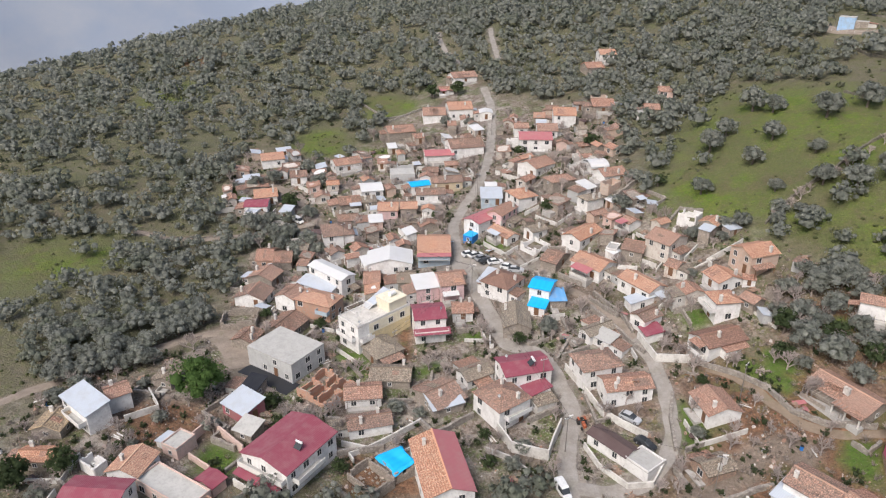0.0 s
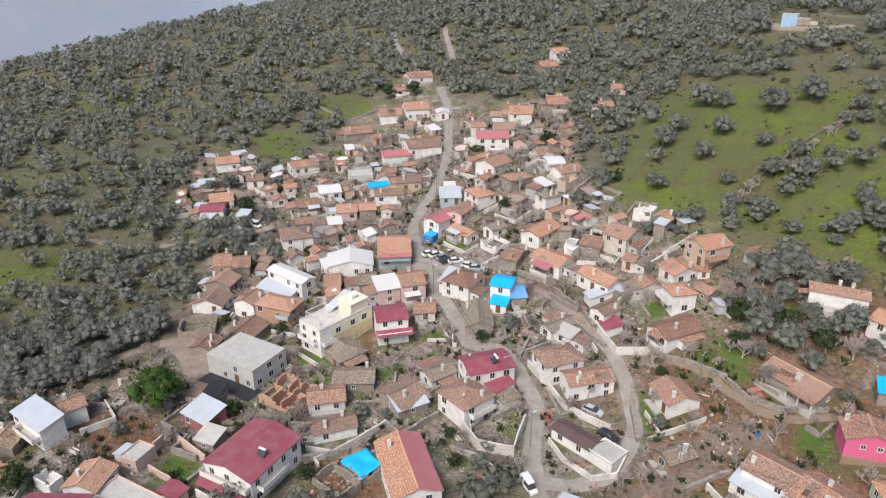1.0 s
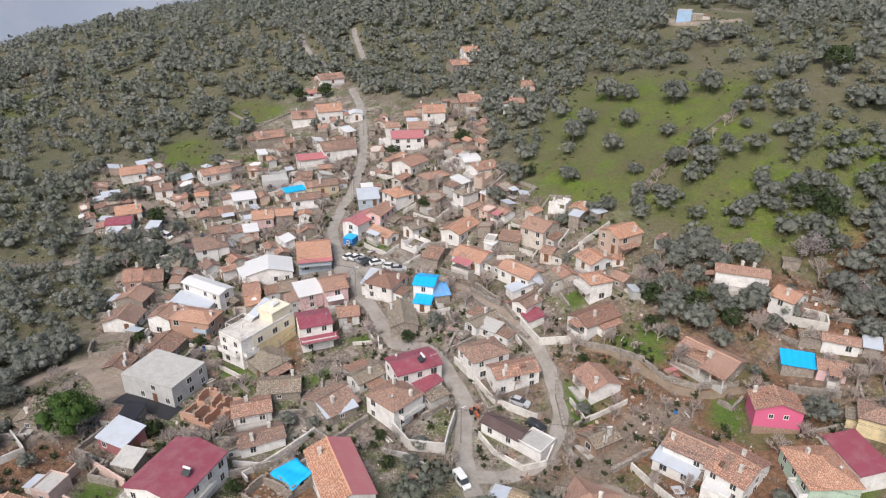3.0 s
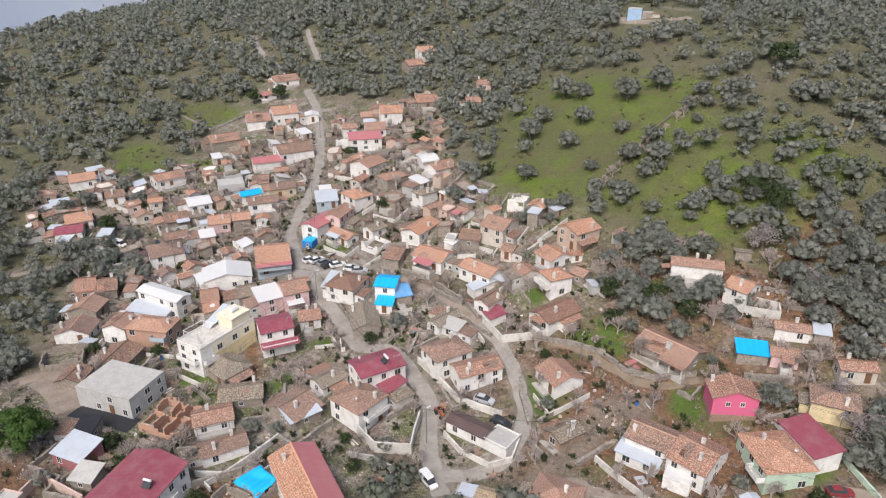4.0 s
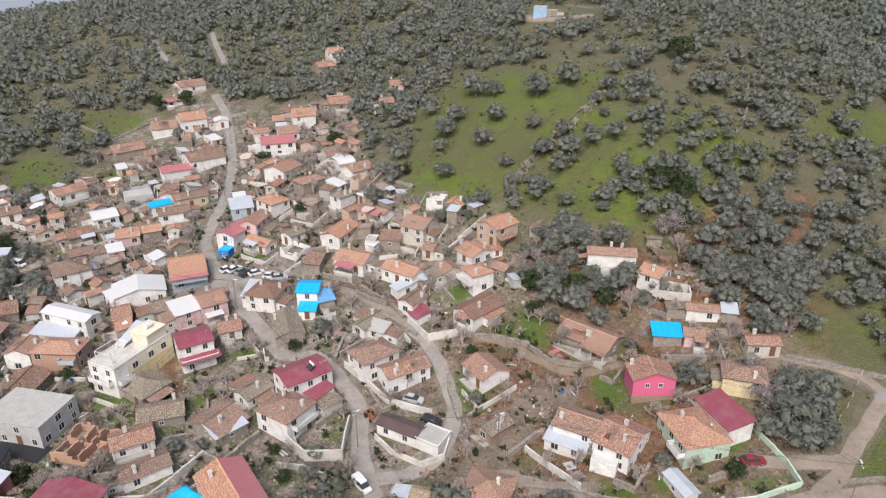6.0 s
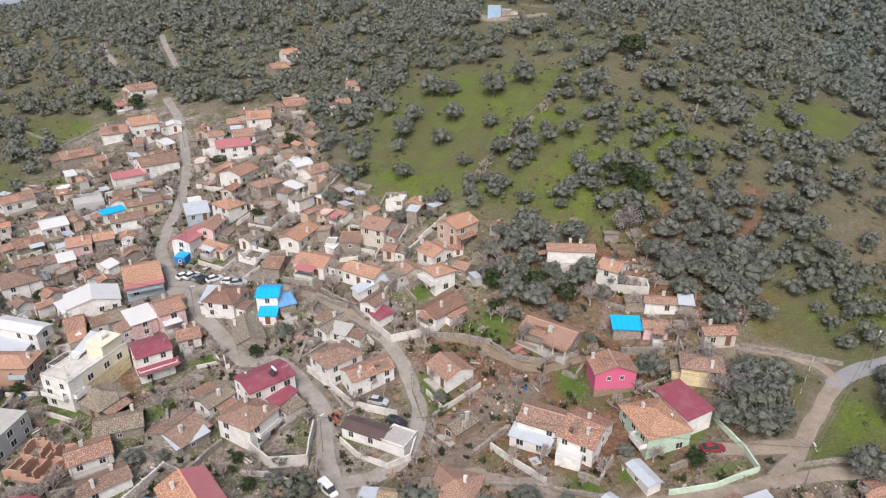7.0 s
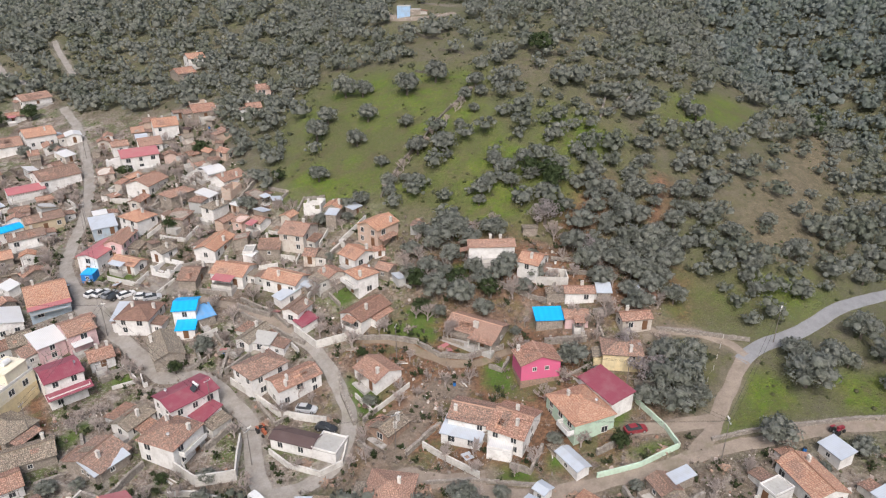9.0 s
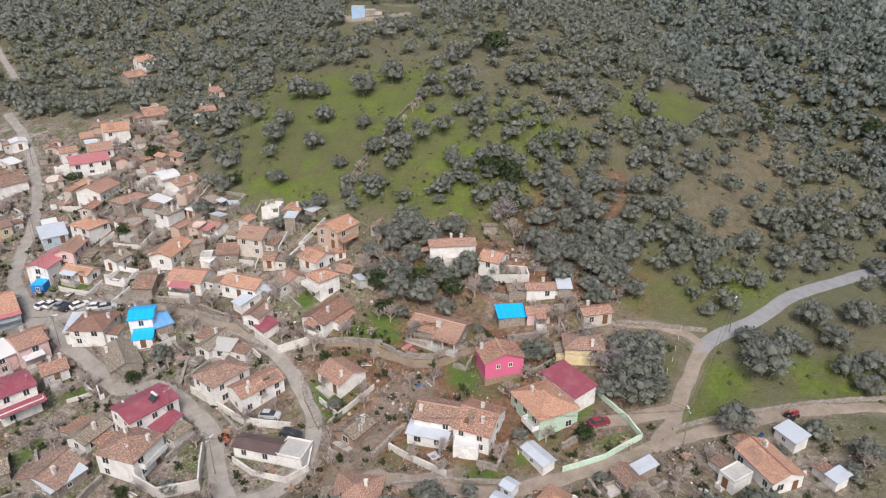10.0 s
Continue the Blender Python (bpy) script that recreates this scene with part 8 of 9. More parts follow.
def grove():
    """Olive groves on the slopes: the nearest trees are things, the far woods one mass."""
    rng = np.random.default_rng(5)
    spots = []
    step = 5.0
    gx, gy = np.meshgrid(np.arange(-560, 560, step), np.arange(40, 820, step))
    gx, gy = gx.ravel() + rng.uniform(-2.1, 2.1, gx.size), gy.ravel() + rng.uniform(-2.1, 2.1, gy.size)
    r, az = np.hypot(gx, gy), np.degrees(np.arctan2(gx, gy))
    keep = (abs(az) < 55) & (r < 720) & (r > 60)
    dens = np.full(gx.size, 1.0) + 0.25 * wobble(gx, gy, 17.0) + 0.22 * wobble(gx + 40, gy, 38.0)
    dens *= np.interp(r, [150, 240, 420, 760], [1, 0.82, 0.58, 0.42]) + 0.12 * wobble(gx, gy + 30, 26.0)
    dens *= np.where((az < -20) & (r > 200), 0.66, 1.0)
    dens = np.where((az > 31) & (r > 285), 0.95 * np.interp(r, [285, 760], [1, 0.5]), dens)
    for poly, level in DENSITY:
        dens = np.where(inside(poly, gx, gy), level * (1 + 0.5 * wobble(gx, gy, 9.0)), dens)
    keep &= rng.uniform(size=gx.size) < dens
    for line, gap in CLEAR:
        p = np.array(line, float)
        for a, b in zip(p, p[1:]):
            t = np.clip(((gx - a[0]) * (b - a)[0] + (gy - a[1]) * (b - a)[1]) / ((b - a) @ (b - a) + 1e-9), 0, 1)
            keep &= np.hypot(gx - a[0] - t * (b - a)[0], gy - a[1] - t * (b - a)[1]) > gap
    for hx, hy, hr in HOUSE_SPOTS:
        keep &= np.hypot(gx - hx, gy - hy) > hr
    keep &= ~inside(VILLAGE, gx, gy)
    gx, gy, r = gx[keep], gy[keep], r[keep]
    order = np.argsort(r)
    kits = {}
    for lod, (lobes, count, size) in enumerate(((12, 150, 0.27), (10, 72, 0.37), (8, 34, 0.49), (6, 16, 0.66))):
        kits[lod] = [crown_data(90 + k, 2.75, 4.2, lobes, count, size)[1:] for k in range(5)]
    verts, faces, softs, at = [], [], [], 0
    oaks, oak_faces, oak_softs, oak_at = [], [], [], 0
    for rank, i in enumerate(order):
        s = rng.choice((0.55, 0.8, 0.95, 1.1, 1.3)) * rng.uniform(0.85, 1.12) * np.interp(r[i], [150, 240, 420, 600], [1.06, 1.25, 1.5, 1.7])
        turn = rng.uniform(0, 360)
        if rank < 125:
            plant(OLIVES[rank % 6], "olive_tree", gx[i], gy[i], s, turn, "grey-green olive tree on the grassy slope", "tree", "olive trees of the slopes")
            continue
        lod = 0 if r[i] < 215 else (1 if r[i] < 330 else (2 if r[i] < 470 else 3))
        v, q, nn = kits[lod][rng.integers(5)]
        c, sn = math.cos(turn), math.sin(turn)
        p = np.stack([v[:, 0] * c - v[:, 1] * sn, v[:, 0] * sn + v[:, 1] * c, v[:, 2]], 1) * s
        bend = np.stack([nn[:, 0] * c - nn[:, 1] * sn, nn[:, 0] * sn + nn[:, 1] * c, nn[:, 2]], 1)
        if r[i] > 280 and math.degrees(math.atan2(gx[i], gy[i])) > np.interp(r[i], [280, 400, 520], [36, 33, 31]):
            oaks.append(p * rng.uniform(1.0, 1.5) + [gx[i], gy[i], float(ground(gx[i], gy[i])) - 0.2])
            oak_faces.append(q + oak_at)
            oak_softs.append(bend)
            oak_at += len(v)
            continue
        verts.append(p + [gx[i], gy[i], float(ground(gx[i], gy[i])) - 0.2])
        faces.append(q + at)
        softs.append(bend)
        at += len(v)
    # low scrub under and between the olives
    low = [crown_data(130 + k, 1.15, 1.5, 3, 20, 0.36)[1:] for k in range(5)]
    sx, sy = rng.uniform(-330, 380, 7000), rng.uniform(70, 460, 7000)
    far = np.hypot(sx, sy)
    ok = (np.abs(np.degrees(np.arctan2(sx, sy))) < 53) & (far < 460) & ~inside(VILLAGE, sx, sy) & (wobble(sx, sy, 13.0) + rng.uniform(-0.9, 0.6, sx.size) > -0.15)
    for poly, level in DENSITY:
        if level < 0.3:
            ok &= ~inside(poly, sx, sy) | (rng.uniform(size=sx.size) < 0.14)
    for line, gap in CLEAR:
        for (ax, ay), (bx, by) in zip(line, line[1:]):
            t = np.clip(((sx - ax) * (bx - ax) + (sy - ay) * (by - ay)) / ((bx - ax) ** 2 + (by - ay) ** 2 + 1e-9), 0, 1)
            ok &= np.hypot(sx - ax - t * (bx - ax), sy - ay - t * (by - ay)) > gap - 1.0
    bushes, twigs, puffs, bn = [], [], [], 0
    for i in np.flatnonzero(ok):
        v, q, nn = low[rng.integers(5)]
        s, turn = rng.uniform(0.45, 1.25) * np.interp(far[i], [150, 400], [0.9, 1.4]), rng.uniform(0, 6.28)
        c, sn = math.cos(turn), math.sin(turn)
        bushes.append(np.stack([v[:, 0] * c - v[:, 1] * sn, v[:, 0] * sn + v[:, 1] * c, v[:, 2] - 0.35], 1) * s + [sx[i], sy[i], float(ground(sx[i], sy[i]))])
        twigs.append(q + bn)
        puffs.append(np.stack([nn[:, 0] * c - nn[:, 1] * sn, nn[:, 0] * sn + nn[:, 1] * c, nn[:, 2]], 1))
        bn += len(v)
    me = rounded(arrays("maquis", np.concatenate(bushes), np.concatenate(twigs), leafy("maquis_leaves", (0.155, 0.165, 0.100), (0.245, 0.245, 0.185), (0.115, 0.130, 0.068))), np.concatenate(puffs))
    tagged(new("maquis", me), "low dark evergreen scrub among the olive trees", "bushes", kind="stuff")
    me = rounded(arrays("oak_woods", np.concatenate(oaks), np.concatenate(oak_faces), leafy("oak_leaves", (0.285, 0.318, 0.290), (0.370, 0.400, 0.372), (0.205, 0.235, 0.208))), np.concatenate(oak_softs))
    tagged(new("oak_woods", me), "dense dark evergreen woods in the valley behind the spur", "trees", kind="stuff")
    me = rounded(arrays("olive_grove", np.concatenate(verts), np.concatenate(faces), OLIVE), np.concatenate(softs))
    tagged(new("olive_grove", me), "wide grey-green olive groves covering the hills", "trees", kind="stuff")


grove()


# ---------------------------------------------------------------- vehicles
PAINTS = {"white": plainmat("white_car_paint", (0.70, 0.70, 0.69), 0.3), "grey": plainmat("grey_car_paint", (0.26, 0.27, 0.28), 0.3), "black": plainmat("black_car_paint", (0.035, 0.037, 0.04), 0.3),
          "silver": plainmat("silver_car_paint", (0.45, 0.46, 0.47), 0.3), "orange": plainmat("orange_tractor_paint", (0.34, 0.10, 0.05), 0.6), "red": plainmat("dark_red_paint", (0.24, 0.035, 0.045), 0.5)}
TYRE = plainmat("tyre_rubber", (0.03, 0.03, 0.03), 0.9)
CHROME = plainmat("steel_rim", (0.45, 0.45, 0.46), 0.4, 0.6)
METAL = plainmat("galvanised_steel", (0.40, 0.41, 0.42), 0.5, 0.5)
CONCRETE = ROOFS["concrete"][0]


def loft(name, sections, material):
    """A closed body through cross-sections: each x, half width at the bottom, half width at the top, bottom, top."""
    v, f = [], []
    for x, w0, w1, z0, z1 in sections:
        v += [(x, -w0, z0), (x, w0, z0), (x, w1, z1), (x, -w1, z1)]
    for k in range(len(sections) - 1):
        a, b = 4 * k, 4 * k + 4
        f += [(a + i, a + (i + 1) % 4, b + (i + 1) % 4, b + i) for i in range(4)]
    e = 4 * (len(sections) - 1)
    f += [(3, 2, 1, 0), (e, e + 1, e + 2, e + 3)]
    return mesh_of(name, v, f, material)


def disc(name, r, w, material, sides=14):
    v = [(r * math.cos(2 * math.pi * k / sides), y, r * math.sin(2 * math.pi * k / sides)) for y in (-w / 2, w / 2) for k in range(sides)]
    f = [(k, (k + 1) % sides, sides + (k + 1) % sides, sides + k) for k in range(sides)] + [tuple(range(sides - 1, -1, -1)), tuple(range(sides, 2 * sides))]
    return mesh_of(name, v, f, material)


WHEEL, RIM = disc("wheel", 0.31, 0.2, TYRE), disc("rim", 0.19, 0.215, CHROME)
LAMP = boxes("headlight", [(-0.04, -0.16, -0.07, 0.04, 0.16, 0.07)], FRAME)


def car(x, y, turn, paint, van=False):
    root = new("van" if van else "car")
    root.matrix_basis = pose(x, y, float(ground(x, y)) + 0.07, 0, 0, turn)
    p = PAINTS[paint]
    child("body", loft("body", [(-2.08, 0.72, 0.70, 0.35, 0.82), (-1.9, 0.82, 0.80, 0.24, 0.95), (0.7, 0.84, 0.82, 0.22, 0.93), (1.75, 0.80, 0.74, 0.24, 0.80), (2.08, 0.66, 0.60, 0.34, 0.68)], p), root)
    if van:
        child("glasshouse", loft("glasshouse", [(-2.02, 0.78, 0.70, 0.94, 1.75), (0.5, 0.80, 0.70, 0.93, 1.78), (1.3, 0.74, 0.60, 0.90, 0.98)], GLASS), root, None, "dark windows")
        child("roof_panel", loft("roof_panel", [(-2.05, 0.72, 0.66, 1.72, 1.84), (0.45, 0.72, 0.64, 1.74, 1.86), (0.7, 0.66, 0.6, 1.62, 1.7)], p), root)
        child("load_side", boxes("load_side", [(-2.06, -0.805, 0.9, -0.5, 0.805, 1.72)], p), root)
    else:
        child("glasshouse", loft("glasshouse", [(-1.85, 0.74, 0.66, 0.92, 1.0), (-1.25, 0.76, 0.60, 0.93, 1.40), (0.05, 0.77, 0.60, 0.92, 1.43), (1.0, 0.74, 0.66, 0.88, 0.95)], GLASS), root, None, "dark windows")
        child("roof_panel", loft("roof_panel", [(-1.32, 0.60, 0.54, 1.38, 1.44), (0.1, 0.60, 0.54, 1.41, 1.47)], p), root)
    for sx in (-1.3, 1.3):
        for sy in (-0.74, 0.74):
            child("rim", RIM, child("wheel", WHEEL, root, pose(sx, sy, 0.31)))
    for sy in (-0.5, 0.5):
        child("headlight", LAMP, root, pose(2.0, sy, 0.62))
    return tagged(root, f"{paint} {'van' if van else 'saloon car'} parked on the village ground", "van" if van else "car", "parked vehicles")


def tractor(x, y, turn, paint):
    root = new("tractor")
    root.matrix_basis = pose(x, y, float(ground(x, y)) + 0.07, 0, 0, turn)
    p = PAINTS[paint]
    child("bonnet", loft("bonnet", [(0.1, 0.30, 0.28, 0.7, 1.25), (1.5, 0.30, 0.26, 0.65, 1.15), (1.6, 0.26, 0.22, 0.7, 1.0)], p), root)
    child("chassis", boxes("chassis", [(-0.9, -0.2, 0.5, 1.3, 0.2, 0.75)], METAL), root)
    child("seat", boxes("seat", [(-0.75, -0.25, 0.95, -0.3, 0.25, 1.05), (-0.85, -0.25, 1.0, -0.75, 0.25, 1.4)], TYRE), root)
    for sy in (-1, 1):
        child("mudguard", boxes("mudguard", [(-1.1, sy * 0.62 - 0.2, 1.3, -0.1, sy * 0.62 + 0.2, 1.36)], p), root)
        child("wheel", disc("wheel", 0.62, 0.34, TYRE), root, pose(-0.6, sy * 0.65, 0.62))
        child("wheel", disc("wheel", 0.34, 0.2, TYRE), root, pose(1.2, sy * 0.5, 0.34))
    return tagged(root, f"old {paint} farm tractor parked beside a wall", "tractor")


POLEWOOD = plainmat("grey_pole_wood", (0.19, 0.17, 0.15), 0.9)
car(-47.1, 161.4, 43, "white")
car(-45.1, 160.9, 48, "white")
car(-43.0, 159.6, 50, "grey")
car(-41.4, 158.2, 48, "black")
car(-39.0, 157.9, 32, "white")
car(-35.0, 155.7, -8, "white")
car(-32.8, 154.7, 10, "silver")
car(-0.2, 110.8, -23, "silver")
car(3.0, 104.9, -31, "black")
car(-9.3, 91.2, -53, "white", True)
car(-87.6, 159.9, -58, "white")
car(-106.0, 174.0, -25, "white", True)
tractor(-8.6, 107.6, -63, "orange")
tractor(90.6, 78.7, 11, "red")
car(56.8, 88.4, -1, "red")


# ---------------------------------------------------------------- things on roofs, balconies, poles
def solar_heater(m):
    root = new("solar_water_heater")
    root.matrix_basis = m
    child("panel", boxes("panel", [(-0.95, -0.04, -0.75, 0.95, 0.04, 0.75)], GLASS), root, pose(0, 0, 0.7, -48))
    tank = disc("tank", 0.28, 1.9, PAINTS["white"])
    child("tank", tank, root, pose(0, 0.55, 1.55, 0, 0, 90))
    for sx in (-0.8, 0.8):
        child("leg", boxes("leg", [(-0.03, -0.03, 0, 0.03, 0.03, 1.35)], METAL), root, pose(sx, 0.55, 0))
        child("strut", boxes("strut", [(-0.03, -0.03, 0, 0.03, 0.03, 0.25)], METAL), root, pose(sx, -0.5, 0))
    return tagged(root, "solar water heater with white tank and dark panel on a roof", "solar heater")


def dish(m):
    v, f = [(0, 0, 0)], []
    for k in range(12):
        a = 2 * math.pi * k / 12
        v.append((0.3 * math.cos(a), -0.1, 0.3 * math.sin(a)))
    f = [(0, 1 + k, 1 + (k + 1) % 12) for k in range(12)]
    root = new("satellite_dish")
    root.matrix_basis = m
    child("reflector", mesh_of("reflector", v, f, METAL), root, pose(0, -0.05, 0.9, -25))
    child("mast", boxes("mast", [(-0.025, -0.025, -0.2, 0.025, 0.025, 0.95)], METAL), root)
    return tagged(root, "white satellite dish on a short steel mast", "satellite dish", "satellite dishes")


def utility_pole(x, y, height, lamp=False, arm=True):
    root = new("utility_pole")
    root.matrix_basis = pose(x, y, float(ground(x, y)), 0, 0, (x * 13) % 90)
    v, f = [], []
    limb(v, f, (0, 0, -0.5), (0, 0, height), 0.10, 0.06, 6)
    child("pole", mesh_of("pole", v, f, POLEWOOD), root)
    if arm:
        child("crossarm", boxes("crossarm", [(-0.7, -0.05, height - 0.5, 0.7, 0.05, height - 0.4)], METAL), root)
        for s in (-0.6, 0.0, 0.6):
            child("insulator", boxes("insulator", [(s - 0.05, -0.05, height - 0.4, s + 0.05, 0.05, height - 0.2)], FRAME), root)
    if lamp:
        child("lamp_head", boxes("lamp_head", [(0.1, -0.12, height - 0.08, 1.0, 0.12, height + 0.06)], FRAME), root)
    return tagged(root, "grey utility pole carrying wires" + (" and a street lamp" if lamp else ""), "pole", "utility poles")


def wire(a, b, sag=0.8):
    """A cable between two points, hanging in a curve."""
    a, b = Vector(a), Vector(b)
    cu = bpy.data.curves.new("wire", "CURVE")
    cu.dimensions, cu.bevel_depth, cu.bevel_resolution = "3D", 0.022, 0
    sp = cu.splines.new("POLY")
    sp.points.add(12)
    for k, p in enumerate(sp.points):
        t = k / 12
        q = a.lerp(b, t)
        p.co = (q.x, q.y, q.z - sag * 4 * t * (1 - t), 1)
    cu.materials.append(TYRE)
    return tagged(new("overhead_wire", cu), "thin dark overhead power cable", "cable", "overhead cables")


utility_pole(93.3, 100.9, 8, True)
utility_pole(68.2, 79.1, 8, True)
utility_pole(-192.9, 213.6, 14)
utility_pole(-238.0, 339.3, 14)
utility_pole(-10.6, 100.7, 8, True)
utility_pole(-49.9, 115.9, 8)
utility_pole(-41.3, 144.5, 8, True)
utility_pole(-17.8, 114.8, 8)
utility_pole(58.7, 96.5, 8)
utility_pole(-54.8, 195.9, 8)
utility_pole(-64.7, 249.3, 8, True)
utility_pole(-84.1, 161.4, 8)
utility_pole(18.8, 118.8, 8)
utility_pole(14.7, 97.4, 8, True)
wire((92.8, 100.9, 18.9), (67.7, 79.1, 13.1))
wire((93.8, 100.9, 18.9), (68.7, 79.1, 13.1))
wire((-11.1, 100.7, 9.0), (14.2, 97.4, 10.3))
wire((-10.1, 100.7, 9.0), (15.2, 97.4, 10.3))
wire((-11.1, 100.7, 9.0), (-41.8, 144.5, 13.6))
wire((-10.1, 100.7, 9.0), (-40.8, 144.5, 13.6))
wire((-41.8, 144.5, 13.6), (-55.3, 195.9, 18.7))
wire((-40.8, 144.5, 13.6), (-54.3, 195.9, 18.7))
wire((-55.3, 195.9, 18.7), (-65.2, 249.3, 23.5))
wire((-54.3, 195.9, 18.7), (-64.2, 249.3, 23.5))
wire((-193.4, 213.6, 22.4), (-238.5, 339.3, 29.6))
wire((-192.4, 213.6, 22.4), (-237.5, 339.3, 29.6))
wire((-50.4, 115.9, 10.3), (-41.8, 144.5, 13.6))
wire((-49.4, 115.9, 10.3), (-40.8, 144.5, 13.6))
wire((67.7, 79.1, 13.1), (58.2, 96.5, 14.9))
wire((68.7, 79.1, 13.1), (59.2, 96.5, 14.9))
wire((18.3, 118.8, 15.2), (58.2, 96.5, 14.9))
wire((19.3, 118.8, 15.2), (59.2, 96.5, 14.9))
wire((-84.6, 161.4, 12.1), (-41.8, 144.5, 13.6))
wire((-83.6, 161.4, 12.1), (-40.8, 144.5, 13.6))
wire((67.7, 79.1, 13.1), (14.2, 97.4, 10.3))
wire((68.7, 79.1, 13.1), (15.2, 97.4, 10.3))


def awning(root, x0, x1, y0, y1, z, drop, material, label):
    """A sloping sheet roof along a wall; it falls from y1 to y0."""
    child("awning", slab([[(x0, y0, z - drop), (x1, y0, z - drop), (x1, y1, z), (x0, y1, z)]], 0.08, "awning", material), root, None, label)


def balcony(root, x0, x1, y0, y1, z, material=FRAME, height=0.95):
    child("balcony", boxes("balcony", [(x0, y0, z - 0.16, x1, y1, z)], CONCRETE), root)
    child("railing", boxes("railing", [(x0, y0, z, x1, y0 + 0.08, z + height), (x0, y0 + 0.08, z, x0 + 0.08, y1, z + height), (x1 - 0.08, y0 + 0.08, z, x1, y1, z + height)], material), root)


def terrace_rail(root, x0, y0, x1, y1, z, height=0.9):
    items = [(x0, y0, z + height - 0.06, x1 + 0.05, y1 + 0.05, z + height)]
    n = max(2, int(max(x1 - x0, y1 - y0) / 0.9))
    for k in range(n + 1):
        px, py = x0 + (x1 - x0) * k / n, y0 + (y1 - y0) * k / n
        items.append((px, py, z, px + 0.05, py + 0.05, z + height))
    child("railing", boxes("railing", items, FRAME), root, None, "white metal railing")


MAROON_SHEET, RED_SHEET = ROOFS["maroon"][0], ROOFS["redmetal"][0]
awning(RED_HALL, -5.2, 4.6, -8.6, -6.1, 3.0, 0.5, MAROON_SHEET, "maroon metal awning over the entrance")
balcony(RED_HALL, -5.0, 5.0, -7.4, -6.1, 3.4)
balcony(RED_HALL, 5.05, 6.6, -5.0, 1.5, 2.8)
solar_heater(RED_HALL.matrix_basis @ pose(3.0, -1.0, 5.85) @ Matrix.Scale(0.75, 4))
child("stair_tower", boxes("stair_tower", [(-1.2, 1.5, 6.66, 3.36, 6.6, 9.1), (-1.35, 1.35, 9.1, 3.5, 6.75, 9.3)], CREAM), YELLOW)
child("sheet_roof", slab([[(-3.4, 0.6, 7.5), (-0.8, 0.6, 7.5), (-0.8, 5.5, 9.4), (-3.4, 5.5, 9.4)]], 0.08, "sheet_roof", ROOFS["zinc"][0]), YELLOW, None, "slanting grey sheet-metal roof")
child("water_tank", disc("water_tank", 0.55, 1.6, PAINTS["white"]), YELLOW, pose(1.2, 4.2, 9.85))
terrace_rail(YELLOW, -3.4, -7.4, 3.35, -7.4, 6.7)
terrace_rail(YELLOW, 3.3, -7.4, 3.3, 1.3, 6.7)
balcony(YELLOW, 3.5, 4.5, -7.2, -3.8, 3.0, WALLS["white"][0])
balcony(YELLOW, -3.2, 2.6, -8.6, -7.56, 3.0, WALLS["white"][0])
awning(ROSE_WHITE, -3.9, 4.3, -5.4, -3.4, 3.7, 0.55, MAROON_SHEET, "maroon metal awning over a balcony")
balcony(ROSE_WHITE, -3.6, 3.9, -4.8, -3.4, 2.6, WALLS["white"][0])
balcony(CORNER, 3.47, 5.1, -2.6, 3.2, 2.6, WALLS["white"][0])
solar_heater(MAROON.matrix_basis @ pose(1.5, 1.0, 5.7) @ Matrix.Scale(0.85, 4))
balcony(TERRACE, -2.6, 2.7, -4.1, -2.67, 2.4, WALLS["white"][0])
balcony(ZINC, -2.0, 4.6, -3.7, -2.22, 2.4)
awning(BLUE, -4.5, 4.5, -7.5, -5.6, 3.55, 0.35, RED_SHEET, "faded red metal awning along the eaves")
balcony(BLUE, -4.2, 4.2, -7.0, -5.57, 1.9, WALLS["paleblue"][0])
balcony(BRICK, 1.5, 4.9, -4.2, -2.97, 2.3, WALLS["paleblue"][0])
balcony(MINT, 1.0, 4.6, -5.6, -4.22, 1.9, WALLS["white"][0])
for owner, dx, dy, dz in ((MAROON, -1.5, -3.0, 5.7), (CORNER, 1.5, -2.0, 5.4), (BRICK, -2.5, -1.0, 5.0), (TERRACE, 1.0, 1.5, 5.0), (MINT, 2.0, 2.0, 4.9), (YELLOW, 2.8, -6.5, 6.7), (ROSE_WHITE, 2.5, -1.5, 6.6)):
    dish(owner.matrix_basis @ pose(dx, dy, dz, 0, 0, 40))
child("painted_wall", boxes("painted_wall", [(3.51, -4.5, -1.0, 3.57, 7.5, 3.9)], WALLS["yellow"][0]), YELLOW, None, "strong yellow painted lower wall")
child("painted_wall", boxes("painted_wall", [(3.51, -4.5, 3.9, 3.565, 7.5, 6.4)], CREAM), YELLOW, None, "cream painted upper wall")
for wy, wz in ((-2.6, 5.0), (1.6, 5.1), (5.0, 5.1), (-2.6, 1.6)):
    fm, pm = WINDOWS[1]
    child("pane", pm, child("window", fm, YELLOW, pose(3.58, wy, wz, 0, 0, 90)))
for px, py in ((-2.8, -6.2), (-1.0, -3.4), (0.6, -5.4), (-2.4, -1.2)):
    child("terrace_post", boxes("terrace_post", [(px, py, 6.66, px + 0.12, py + 0.12, 8.6)], FRAME), YELLOW)
